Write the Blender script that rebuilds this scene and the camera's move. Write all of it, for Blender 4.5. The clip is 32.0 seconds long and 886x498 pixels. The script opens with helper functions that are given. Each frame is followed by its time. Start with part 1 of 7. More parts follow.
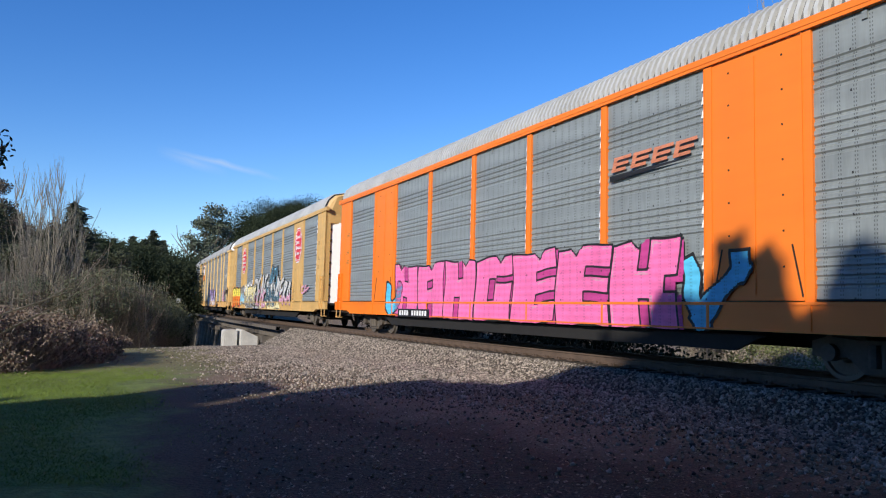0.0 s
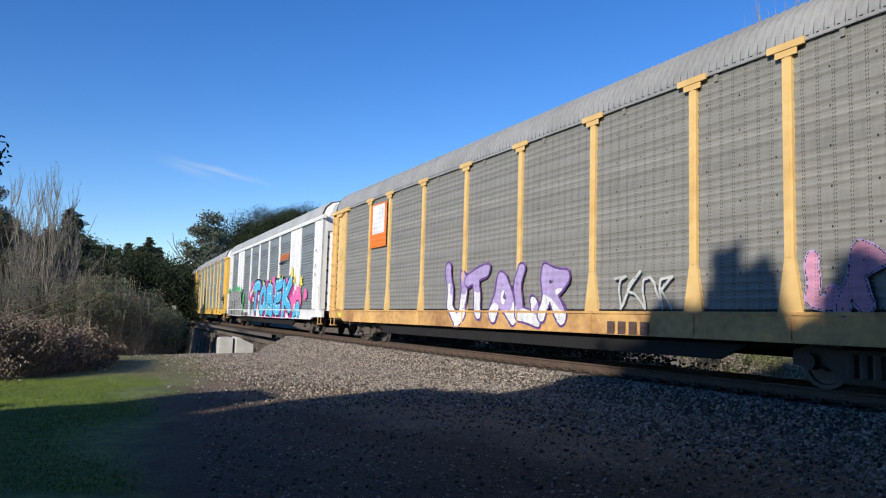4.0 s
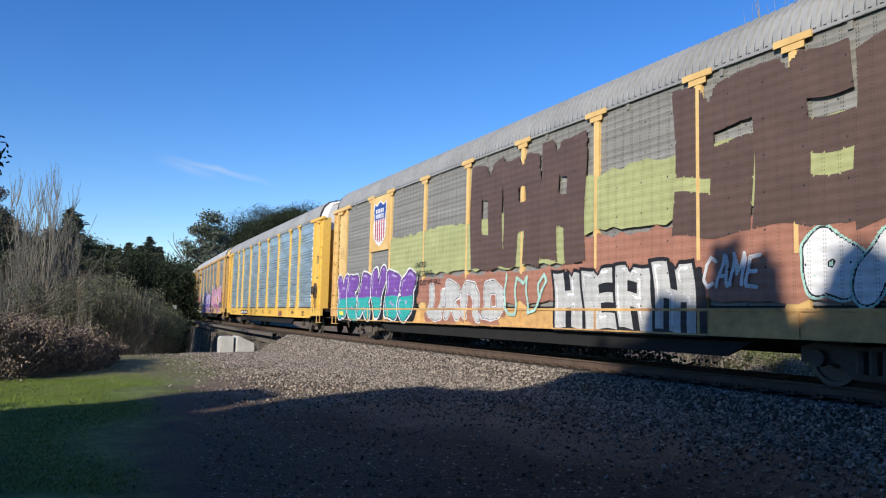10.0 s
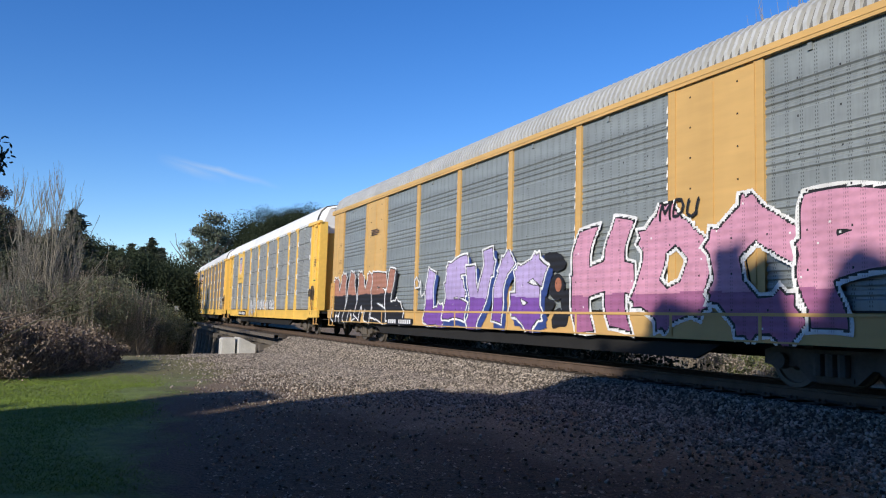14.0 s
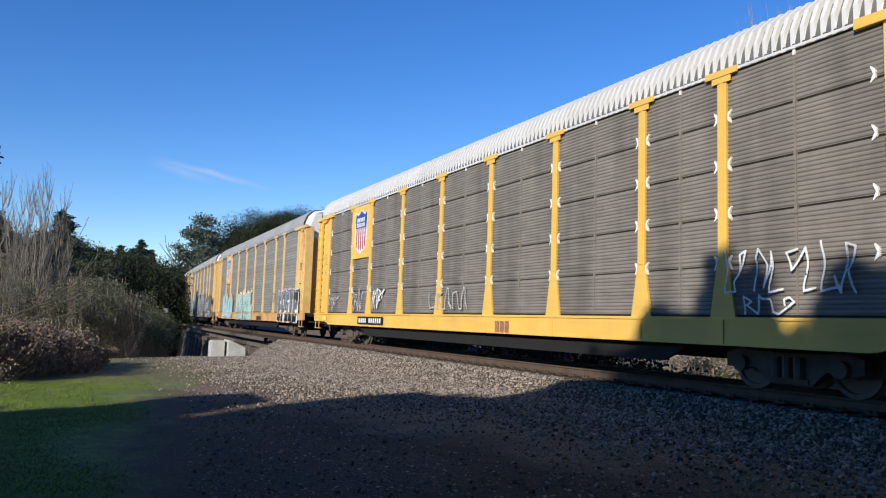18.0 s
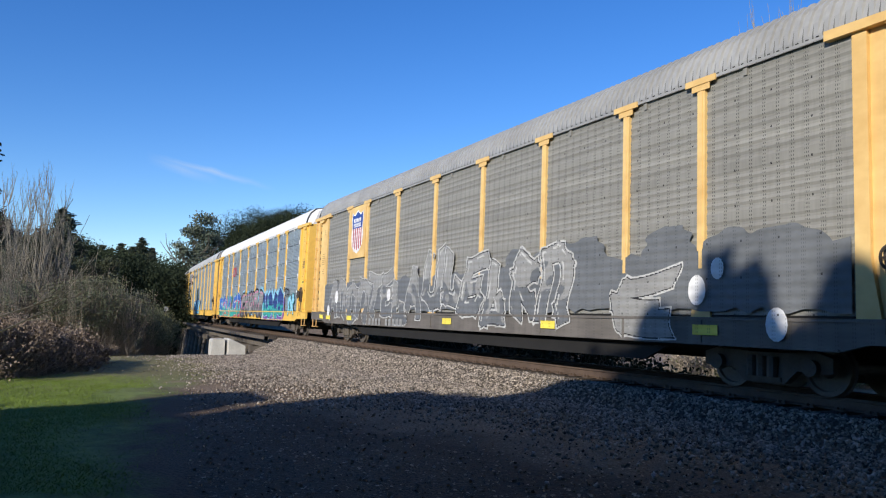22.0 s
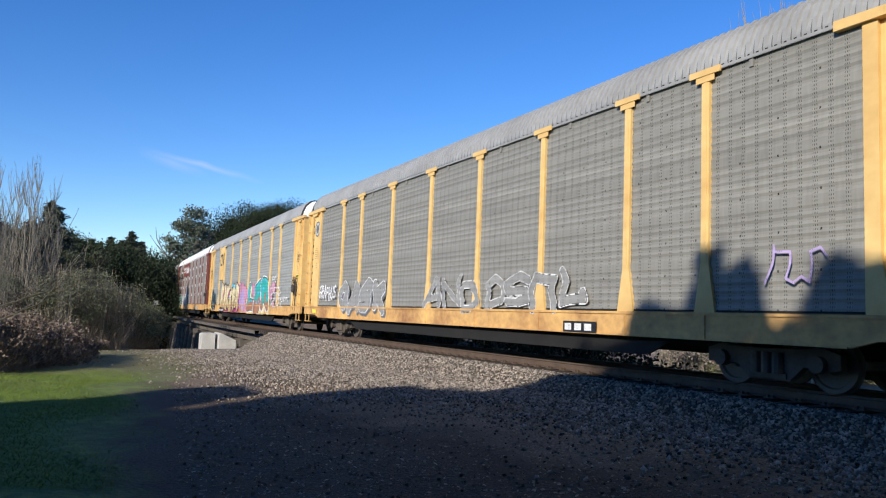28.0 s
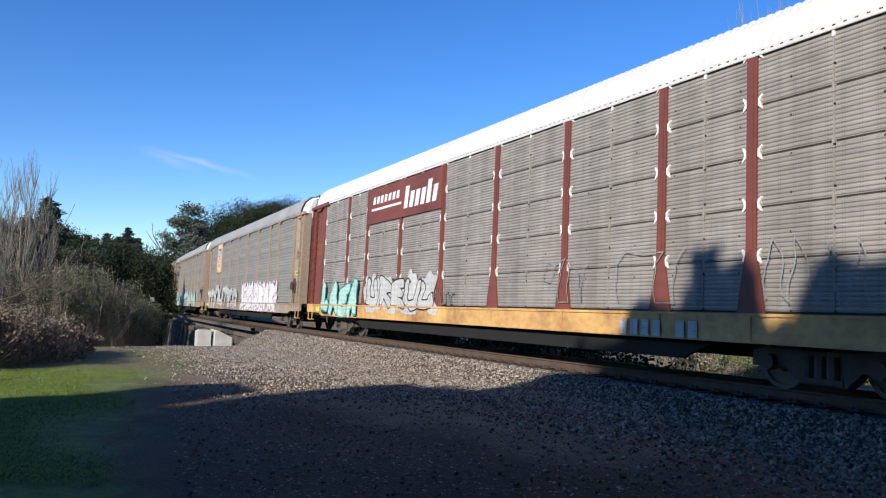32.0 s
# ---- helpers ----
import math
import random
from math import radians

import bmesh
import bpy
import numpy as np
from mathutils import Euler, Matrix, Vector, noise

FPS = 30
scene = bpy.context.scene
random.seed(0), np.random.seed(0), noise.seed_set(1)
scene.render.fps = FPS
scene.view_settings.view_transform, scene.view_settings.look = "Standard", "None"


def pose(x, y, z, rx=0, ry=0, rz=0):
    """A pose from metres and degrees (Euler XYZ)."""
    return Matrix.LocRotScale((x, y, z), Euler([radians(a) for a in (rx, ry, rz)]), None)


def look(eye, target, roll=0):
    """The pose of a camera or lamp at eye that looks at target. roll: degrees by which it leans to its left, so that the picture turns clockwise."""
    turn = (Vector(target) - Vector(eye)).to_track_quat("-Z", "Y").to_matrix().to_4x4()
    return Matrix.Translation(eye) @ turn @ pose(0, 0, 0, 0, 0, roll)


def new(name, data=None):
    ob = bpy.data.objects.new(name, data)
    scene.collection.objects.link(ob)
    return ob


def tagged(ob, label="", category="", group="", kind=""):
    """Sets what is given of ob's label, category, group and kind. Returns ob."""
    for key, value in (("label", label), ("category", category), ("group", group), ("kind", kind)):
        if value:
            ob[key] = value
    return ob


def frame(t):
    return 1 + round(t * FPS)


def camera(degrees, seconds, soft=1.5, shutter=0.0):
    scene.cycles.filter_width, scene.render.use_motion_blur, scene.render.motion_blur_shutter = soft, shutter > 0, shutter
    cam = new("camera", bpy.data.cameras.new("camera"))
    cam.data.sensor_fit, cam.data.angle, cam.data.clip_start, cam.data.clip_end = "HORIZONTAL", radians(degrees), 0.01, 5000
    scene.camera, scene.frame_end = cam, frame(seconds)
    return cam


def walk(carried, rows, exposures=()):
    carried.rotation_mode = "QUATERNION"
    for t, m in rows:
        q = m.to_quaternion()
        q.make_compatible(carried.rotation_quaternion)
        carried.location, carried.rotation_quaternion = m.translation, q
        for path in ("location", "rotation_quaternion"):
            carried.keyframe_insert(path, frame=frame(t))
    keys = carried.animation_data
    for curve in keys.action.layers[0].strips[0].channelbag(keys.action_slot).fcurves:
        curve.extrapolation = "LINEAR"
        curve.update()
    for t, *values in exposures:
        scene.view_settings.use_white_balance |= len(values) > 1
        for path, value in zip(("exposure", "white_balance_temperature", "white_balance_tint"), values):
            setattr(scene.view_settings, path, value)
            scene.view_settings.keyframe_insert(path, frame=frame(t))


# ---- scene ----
# ---- camera ----
cam = camera(61.42, 32.0, soft=1.15)
EYE = (0.0, 0.0, 1.227)
# seconds, yaw to the left, pitch up, roll, in degrees
CAM = [(0, 0.3, 3.91, -0.25), (0.5, 0.31, 4.06, -0.38), (1, 0.37, 4.2, -0.41), (1.5, 0.38, 4.3, -0.22), (2, 0.24, 4.36, -0.08),
       (2.5, 0.17, 4.47, -0.09), (3, 0.12, 4.56, -0), (3.5, 0.03, 4.59, 0.01), (5.5, 0.04, 4.31, 0.03), (6, 0.08, 4.27, 0.03),
       (6.5, 0.07, 4.17, 0.19), (7, 0.06, 4.05, 0.34), (7.5, 0.09, 3.93, 0.28), (8, 0.06, 3.84, 0.35), (8.5, 0.02, 3.75, 0.26),
       (9, -0, 3.84, -0), (9.5, 0.06, 4.11, -0.27), (10, 0.05, 4.4, -0.27), (10.5, 0.03, 4.69, -0.16), (11, -0.03, 4.89, -0.02),
       (11.5, -0.01, 5.07, 0.01), (12, -0, 5.09, 0.19), (12.5, 0.04, 5.02, 0.2), (13, 0.12, 4.88, 0.14), (13.5, 0.17, 4.78, 0.06),
       (14, 0.21, 4.61, 0.09), (14.5, 0.11, 4.47, 0.22), (16.5, -0.4, 4.69, 0.3), (17, -0.46, 4.78, 0.36), (17.5, -0.45, 4.84, 0.33),
       (18, -0.5, 4.86, 0.28), (18.5, -0.47, 4.89, 0.38), (19, -0.45, 4.88, 0.44), (19.5, -0.43, 4.93, 0.48), (20, -0.37, 4.92, 0.54),
       (20.5, -0.33, 4.89, 0.61), (21, -0.35, 4.85, 0.53), (21.5, -0.45, 4.8, 0.47), (22, -0.46, 4.8, 0.49), (22.5, -0.51, 4.75, 0.7),
       (23, -0.55, 4.67, 0.77), (23.5, -0.59, 4.61, 0.77), (24, -0.61, 4.59, 0.69), (24.5, -0.64, 4.57, 0.72), (25, -0.69, 4.53, 0.71),
       (25.5, -0.79, 4.51, 0.77), (27.5, -1.12, 4.44, 0.71), (28, -1.14, 4.4, 0.62), (28.5, -1.2, 4.39, 0.6), (29, -1.24, 4.39, 0.43),
       (29.5, -1.25, 4.36, 0.47), (30, -1.2, 4.34, 0.63), (30.5, -1.19, 4.32, 0.66), (31, -1.25, 4.33, 0.61), (31.5, -1.3, 4.28, 0.82),
       (32, -1.39, 4.28, 0.96)]


def aim(yaw, pitch, roll):
    y, p = radians(yaw), radians(pitch)
    ahead = (-math.sin(y) * math.cos(p), math.cos(y) * math.cos(p), math.sin(p))
    return look(EYE, [e + 30 * a for e, a in zip(EYE, ahead)], roll)


walk(cam, [(t, aim(a, b, c)) for t, a, b, c in CAM],
     [(0, 0.06), (3, 0.03), (5.5, -0.08), (8, -0.08), (9.2, -0.02), (10, 0.04), (11, 0.02), (12, -0.08), (14.5, 0.0), (18, 0.0), (22, 0.06), (25.5, 0.10), (29, 0.12), (32, 0.16)])

# ---- light ----
SUN_AZ = Vector((-0.53, -0.85, 0)).normalized()
SUN_EL = radians(24)
world = bpy.data.worlds.new("world")
scene.world = world
world.use_nodes = True
wn, wl = world.node_tree.nodes, world.node_tree.links
sky = wn.new("ShaderNodeTexSky")
sky.sky_type, sky.sun_disc = "NISHITA", False
sky.sun_elevation, sky.sun_rotation = SUN_EL, math.atan2(SUN_AZ.x, SUN_AZ.y)
sky.altitude = 350
sky.air_density, sky.dust_density, sky.ozone_density = 1.0, 0.0, 4.0
deep = wn.new("ShaderNodeHueSaturation")
deep.inputs["Saturation"].default_value, deep.inputs["Hue"].default_value = 1.26, 0.513
wl.new(sky.outputs[0], deep.inputs["Color"])


def wmath(op, a, b=None, c=None):
    n = wn.new("ShaderNodeMath")
    n.operation = op
    for k, v in enumerate((a, b, c)):
        if v is None:
            continue
        if isinstance(v, (int, float)):
            n.inputs[k].default_value = v
        else:
            wl.new(v, n.inputs[k])
    return n.outputs[0]


# a thin streak of high cloud low in the north
wtc, wsep = wn.new("ShaderNodeTexCoord"), wn.new("ShaderNodeSeparateXYZ")
wl.new(wtc.outputs["Generated"], wsep.inputs[0])
ahead = wmath("MAXIMUM", wsep.outputs[1], 0.05)
su, sv = wmath("DIVIDE", wsep.outputs[0], ahead), wmath("DIVIDE", wsep.outputs[2], ahead)
wob = wn.new("ShaderNodeTexNoise")
wob.inputs["Scale"].default_value, wob.inputs["Detail"].default_value = 30.0, 6.0
wl.new(wtc.outputs["Generated"], wob.inputs["Vector"])


def wisp(at, half, height, slope, thick):
    """How much of a thin streak covers the sky there."""
    along = wmath("ABSOLUTE", wmath("DIVIDE", wmath("SUBTRACT", su, at), half))
    line = wmath("ADD", wmath("MULTIPLY_ADD", wmath("SUBTRACT", su, at), slope, height), wmath("MULTIPLY_ADD", wob.outputs[0], 0.010, -0.005))
    across = wmath("ABSOLUTE", wmath("DIVIDE", wmath("SUBTRACT", sv, line), thick))
    return wmath("MULTIPLY", wmath("MAXIMUM", wmath("SUBTRACT", 1.0, along), 0.0), wmath("MAXIMUM", wmath("SUBTRACT", 1.0, across), 0.0))


fade = wmath("MAXIMUM", wisp(-0.305, 0.085, 0.186, -0.26, 0.0055), wmath("MULTIPLY", wisp(-0.345, 0.05, 0.189, -0.33, 0.010), 0.6))
cloud = wn.new("ShaderNodeMix")
cloud.data_type = "RGBA"
wl.new(wmath("MULTIPLY", fade, 0.45), cloud.inputs["Factor"])
wl.new(deep.outputs[0], cloud.inputs["A"])
cloud.inputs["B"].default_value = (3.6, 4.2, 5.0, 1)
wn["Background"].inputs["Strength"].default_value = 0.160
wl.new(cloud.outputs["Result"], wn["Background"].inputs["Color"])
sun = new("sun", bpy.data.lights.new("sun", "SUN"))
sun.data.energy, sun.data.angle, sun.data.color = 4.9, radians(0.5), (1.0, 0.93, 0.82)
sun_way = SUN_AZ * math.cos(SUN_EL) + Vector((0, 0, math.sin(SUN_EL)))
sun.matrix_world = look(sun_way * 100, (0, 0, 0))
scene.view_settings.exposure = 0.0


# ---- materials ----
def mat(name, base, rough=0.7, metal=0.0, vary=0.25, scale=3.0, bump=0.0, bscale=40.0, dark=None, stretch=(1, 1, 1), island=0.0, rand=0.0, spec=0.5, perf=0.0, ribs=0.0):
    m = bpy.data.materials.new(name)
    m.use_nodes = True
    n, l = m.node_tree.nodes, m.node_tree.links
    b = n["Principled BSDF"]
    b.inputs["Roughness"].default_value, b.inputs["Metallic"].default_value = rough, metal
    b.inputs["Specular IOR Level"].default_value = spec
    tc, mp = n.new("ShaderNodeTexCoord"), n.new("ShaderNodeMapping")
    mp.inputs["Scale"].default_value = stretch
    l.new(tc.outputs["Object"], mp.inputs["Vector"])
    n1, n2 = n.new("ShaderNodeTexNoise"), n.new("ShaderNodeTexNoise")
    cross = n.new("ShaderNodeMapping")
    cross.inputs["Scale"].default_value = (stretch[2], stretch[1], stretch[0])
    l.new(tc.outputs["Object"], cross.inputs["Vector"])
    for node, s, d, way in ((n1, scale, 6, mp), (n2, scale * 7, 4, cross)):
        node.inputs["Scale"].default_value, node.inputs["Detail"].default_value = s, d
        l.new(way.outputs[0], node.inputs["Vector"])
    ad = n.new("ShaderNodeMath")
    ad.operation, ad.inputs[1].default_value = "MULTIPLY_ADD", 0.65
    sc = n.new("ShaderNodeMath")
    sc.operation, sc.inputs[1].default_value = "MULTIPLY", 0.35
    l.new(n2.outputs[0], sc.inputs[0])
    l.new(n1.outputs[0], ad.inputs[0])
    l.new(sc.outputs[0], ad.inputs[2])
    ramp = n.new("ShaderNodeValToRGB")
    lo = dark or tuple(c * (1 - vary) for c in base)
    hi = tuple(min(1, c * (1 + vary * 0.6)) for c in base)
    ramp.color_ramp.elements[0].position, ramp.color_ramp.elements[1].position = 0.32, 0.66
    ramp.color_ramp.elements[0].color, ramp.color_ramp.elements[1].color = (*lo, 1), (*hi, 1)
    l.new(ad.outputs[0], ramp.inputs[0])
    out = ramp.outputs[0]
    if island or rand:
        hs = n.new("ShaderNodeHueSaturation")
        src = n.new("ShaderNodeNewGeometry").outputs["Random Per Island"] if island else n.new("ShaderNodeObjectInfo").outputs["Random"]
        mr = n.new("ShaderNodeMapRange")
        mr.inputs["To Min"].default_value, mr.inputs["To Max"].default_value = 1 - (island or rand), 1 + (island or rand)
        l.new(src, mr.inputs["Value"])
        l.new(mr.outputs[0], hs.inputs["Value"])
        l.new(out, hs.inputs["Color"])
        out = hs.outputs[0]
    if perf or ribs:
        sep = n.new("ShaderNodeSeparateXYZ")
        l.new(tc.outputs["Object"], sep.inputs[0])

        def calc(op, a, c=0.0):
            q = n.new("ShaderNodeMath")
            q.operation = op
            for k, w in enumerate((a, c)):
                if isinstance(w, (int, float)):
                    q.inputs[k].default_value = w
                else:
                    l.new(w, q.inputs[k])
            return q.outputs[0]
    if perf:
        # columns of small punched holes
        x, z = sep.outputs[0], sep.outputs[2]
        col = calc("LESS_THAN", calc("ABSOLUTE", calc("SUBTRACT", calc("FRACT", calc("MULTIPLY", x, 3.9)), 0.5)), 0.15)
        dots = calc("MULTIPLY", calc("LESS_THAN", calc("FRACT", calc("MULTIPLY", x, 27.0)), 0.45), calc("LESS_THAN", calc("FRACT", calc("MULTIPLY", z, 17.0)), 0.5))
        bolt = calc("MULTIPLY", calc("LESS_THAN", calc("FRACT", calc("MULTIPLY", x, 1.4)), 0.04), calc("LESS_THAN", calc("FRACT", calc("MULTIPLY", z, 1.7)), 0.06))
        hole = calc("MAXIMUM", calc("MULTIPLY", calc("MULTIPLY", col, dots), perf), bolt)
        hm = n.new("ShaderNodeMix")
        hm.data_type = "RGBA"
        l.new(hole, hm.inputs["Factor"])
        l.new(out, hm.inputs["A"])
        hm.inputs["B"].default_value = (0.02, 0.02, 0.022, 1)
        out = hm.outputs["Result"]
    if ribs:
        # pressed ribs of the sheet under the paint
        wv = calc("SINE", calc("MULTIPLY", sep.outputs[2], math.tau / 0.165))
        bp = n.new("ShaderNodeBump")
        bp.inputs["Strength"].default_value, bp.inputs["Distance"].default_value = ribs, 0.012
        l.new(wv, bp.inputs["Height"])
        l.new(bp.outputs[0], b.inputs["Normal"])
    l.new(out, b.inputs["Base Color"])
    if bump:
        nb, bp = n.new("ShaderNodeTexNoise"), n.new("ShaderNodeBump")
        nb.inputs["Scale"].default_value = bscale
        l.new(tc.outputs["Object"], nb.inputs["Vector"])
        bp.inputs["Strength"].default_value, bp.inputs["Distance"].default_value = bump, 0.02
        l.new(nb.outputs[0], bp.inputs["Height"])
        l.new(bp.outputs[0], b.inputs["Normal"])
    return m


STREAK = (1.2, 1.2, 0.18)
BAND = (0.35, 1, 2.6)
M = {
    "orange": mat("orange_paint", (0.86, 0.20, 0.015), 0.5, vary=0.10, scale=0.6, stretch=STREAK),
    "yellow": mat("yellow_paint", (0.82, 0.515, 0.11), 0.5, vary=0.14, scale=0.8, stretch=STREAK),
    "ochre": mat("ochre_paint", (0.60, 0.375, 0.135), 0.55, vary=0.16, scale=0.8, stretch=STREAK),
    "faded": mat("faded_yellow_paint", (0.76, 0.545, 0.23), 0.6, vary=0.2, scale=0.7, stretch=(0.8, 1, 0.5), dark=(0.60, 0.36, 0.12)),
    "rusty": mat("rust_streaked_yellow_paint", (0.68, 0.42, 0.15), 0.65, vary=0.3, scale=1.1, stretch=(0.9, 1, 0.7), dark=(0.33, 0.16, 0.07)),
    "white": mat("white_paint", (0.82, 0.82, 0.80), 0.5, vary=0.08, scale=0.7, stretch=STREAK),
    "maroon": mat("maroon_paint", (0.19, 0.055, 0.04), 0.6, vary=0.3, scale=0.9, stretch=STREAK),
    "grey": mat("grey_galvanised_steel", (0.265, 0.295, 0.300), 0.55, 0.2, vary=0.24, scale=1.0, stretch=BAND, perf=0.6),
    # the sky's reflection is put into the blue base colour and its blotches
    "blue": mat("sky_tinted_galvanised_steel", (0.47, 0.605, 0.67), 0.34, 0.5, vary=0.42, scale=1.3, stretch=(0.5, 1, 3.4), perf=0.55, bump=0.35, bscale=2.6),
    "dull": mat("dull_weathered_steel", (0.275, 0.27, 0.245), 0.7, 0.1, vary=0.24, scale=1.0, stretch=(0.3, 1, 3.2), perf=0.7),
    "ashen": mat("pale_weathered_steel", (0.325, 0.335, 0.315), 0.75, 0.05, vary=0.2, scale=1.0, stretch=(0.3, 1, 3.2), perf=0.55),
    "russet": mat("rust_brown_paint", (0.36, 0.275, 0.20), 0.75, vary=0.35, scale=1.0, stretch=STREAK),
    "brown": mat("rust_stained_steel", (0.225, 0.205, 0.18), 0.75, 0.1, vary=0.4, scale=1.3, stretch=STREAK),
    "dark": mat("soot_darkened_steel", (0.16, 0.145, 0.13), 0.75, 0.1, vary=0.35, scale=1.2, stretch=STREAK, perf=0.3),
    "pale": mat("pale_galvanised_steel", (0.36, 0.37, 0.36), 0.55, 0.25, vary=0.2, scale=1.0, stretch=STREAK, perf=0.3),
    "umber": mat("grimy_brown_grey_steel", (0.33, 0.305, 0.28), 0.7, 0.1, vary=0.42, scale=1.2, stretch=STREAK, perf=0.3),
    "silver": mat("silver_blue_steel", (0.34, 0.40, 0.44), 0.5, 0.3, vary=0.22, scale=1.0, stretch=BAND, perf=0.7),
    "endgrey": mat("grimy_grey_paint", (0.24, 0.22, 0.20), 0.7, vary=0.3, scale=1.5, stretch=STREAK),
    "roofpale": mat("pale_grey_roof_steel", (0.50, 0.51, 0.51), 0.6, 0.1, vary=0.2, scale=0.9, spec=0.3),
    # dark stripe colour that stands in for shading between the roof ribs
    "roofshade": mat("rib_shade_roof_steel", (0.15, 0.15, 0.145), 0.8, vary=0.3, scale=1.5),
    "roof": mat("grey_roof_steel", (0.35, 0.355, 0.355), 0.6, 0.1, vary=0.2, scale=0.9, spec=0.3),
    "roofwhite": mat("white_roof_paint", (0.72, 0.72, 0.71), 0.5, vary=0.10, scale=0.8),
    "black": mat("black_steel", (0.012, 0.011, 0.010), 0.8, vary=0.4, scale=2),
    "dirt": mat("grimy_steel", (0.075, 0.062, 0.05), 0.8, vary=0.35, scale=2.5, bump=0.2),
    "frame": mat("dusty_cast_steel", (0.095, 0.080, 0.065), 0.8, vary=0.35, scale=2.5, bump=0.2),
    "wheel": mat("worn_wheel_steel", (0.13, 0.115, 0.10), 0.6, 0.3, vary=0.25, scale=3),
    "print": mat("worn_brown_print", (0.34, 0.20, 0.07), 0.7, vary=0.4, scale=9),
    "rail": mat("rusty_rail_steel", (0.11, 0.075, 0.055), 0.75, 0.1, vary=0.3, scale=4, bump=0.2),
    "tie": mat("dark_creosoted_timber", (0.055, 0.042, 0.033), 0.85, vary=0.35, scale=5, bump=0.4, rand=0.25),
    "timber": mat("black_trestle_timber", (0.14, 0.12, 0.10), 0.85, vary=0.4, scale=3, bump=0.4),
    "concrete": mat("pale_concrete", (0.50, 0.49, 0.45), 0.85, vary=0.25, scale=2.5, bump=0.3, bscale=60),
    "stone": mat("grey_ballast_stone", (0.285, 0.245, 0.205), 0.9, vary=0.55, scale=9, island=0.8, spec=0.2),
    "bark": mat("grey_bark", (0.13, 0.11, 0.09), 0.9, vary=0.35, scale=6, bump=0.5),
    "twig": mat("bare_twigs", (0.22, 0.195, 0.15), 0.9, vary=0.3, scale=4, island=0.3),
    "creekleaf": mat("dark_olive_leaves", (0.060, 0.068, 0.038), 0.7, vary=0.4, scale=0.8, island=0.35, spec=0.2),
    "scrubleaf": mat("grey_olive_leaves", (0.14, 0.15, 0.09), 0.7, vary=0.4, scale=0.8, island=0.4, spec=0.2),
    "rusty_leaf": mat("grey_brown_leaves", (0.095, 0.075, 0.058), 0.8, vary=0.4, scale=0.9, island=0.5),
    "deadleaf": mat("dead_brown_leaves", (0.21, 0.165, 0.13), 0.9, vary=0.4, scale=3, island=0.45, spec=0.1),
    "brush": mat("dry_brown_brush", (0.26, 0.215, 0.165), 0.9, vary=0.3, scale=4, island=0.4),
    "leaf": mat("dark_green_leaves", (0.060, 0.078, 0.034), 0.6, vary=0.4, scale=0.6, island=0.45),
    "leafb": mat("olive_green_leaves", (0.15, 0.16, 0.075), 0.6, vary=0.4, scale=0.8, island=0.45),
    "euc": mat("grey_green_leaves", (0.10, 0.12, 0.08), 0.6, vary=0.35, scale=0.7, island=0.4),
    "pine": mat("dark_conifer_needles", (0.065, 0.078, 0.048), 0.7, vary=0.4, scale=0.5, island=0.4),
    "grass": mat("bright_green_grass", (0.175, 0.245, 0.045), 0.8, vary=0.3, scale=1.2, island=0.15, spec=0.2),
    "weed": mat("pale_green_weeds", (0.15, 0.165, 0.06), 0.7, vary=0.4, scale=1.2, island=0.4),
    "farleaf": mat("dark_woodland_leaves", (0.038, 0.049, 0.029), 0.95, vary=0.45, scale=0.12, island=0.12, spec=0.0),
    # leaf colour darkened to stand for the shade seen under the train
    "shadeleaf": mat("shade_dark_scrub_leaves", (0.030, 0.034, 0.018), 0.9, vary=0.4, scale=0.8, island=0.3, spec=0.1),
}
INK = {}
for _name, _c in (("pink", (0.86, 0.17, 0.42)), ("magenta", (0.50, 0.05, 0.24)), ("cyan", (0.10, 0.52, 0.80)), ("sky", (0.30, 0.62, 0.80)), ("navy", (0.03, 0.06, 0.22)),
                  ("blue", (0.05, 0.16, 0.55)), ("teal", (0.04, 0.42, 0.38)), ("mint", (0.42, 0.66, 0.58)), ("green", (0.08, 0.50, 0.16)), ("lime", (0.42, 0.44, 0.20)),
                  ("yellow", (0.85, 0.70, 0.10)), ("cream", (0.80, 0.72, 0.42)), ("orange", (0.85, 0.22, 0.03)), ("red", (0.70, 0.035, 0.06)), ("brick", (0.40, 0.185, 0.125)),
                  ("brown", (0.115, 0.072, 0.058)), ("violet", (0.20, 0.08, 0.36)), ("lilac", (0.46, 0.36, 0.62)), ("rose", (0.62, 0.30, 0.42)), ("black", (0.015, 0.014, 0.016)),
                  ("white", (0.80, 0.80, 0.80)), ("ash", (0.30, 0.30, 0.29)), ("steel", (0.15, 0.16, 0.17)), ("chalk", (0.55, 0.55, 0.53)), ("petrol", (0.05, 0.13, 0.18)), ("emblemred", (0.45, 0.05, 0.075)), ("salmon", (0.62, 0.22, 0.12)), ("tan", (0.62, 0.48, 0.24)), ("mauve", (0.36, 0.13, 0.26)), ("rust", (0.42, 0.16, 0.09)), ("emblemblue", (0.03, 0.08, 0.33))):
    INK[_name] = mat(_name + "_spray_paint", _c, 0.6, vary=0.20, scale=1.4, ribs=0.35, perf=0.4)

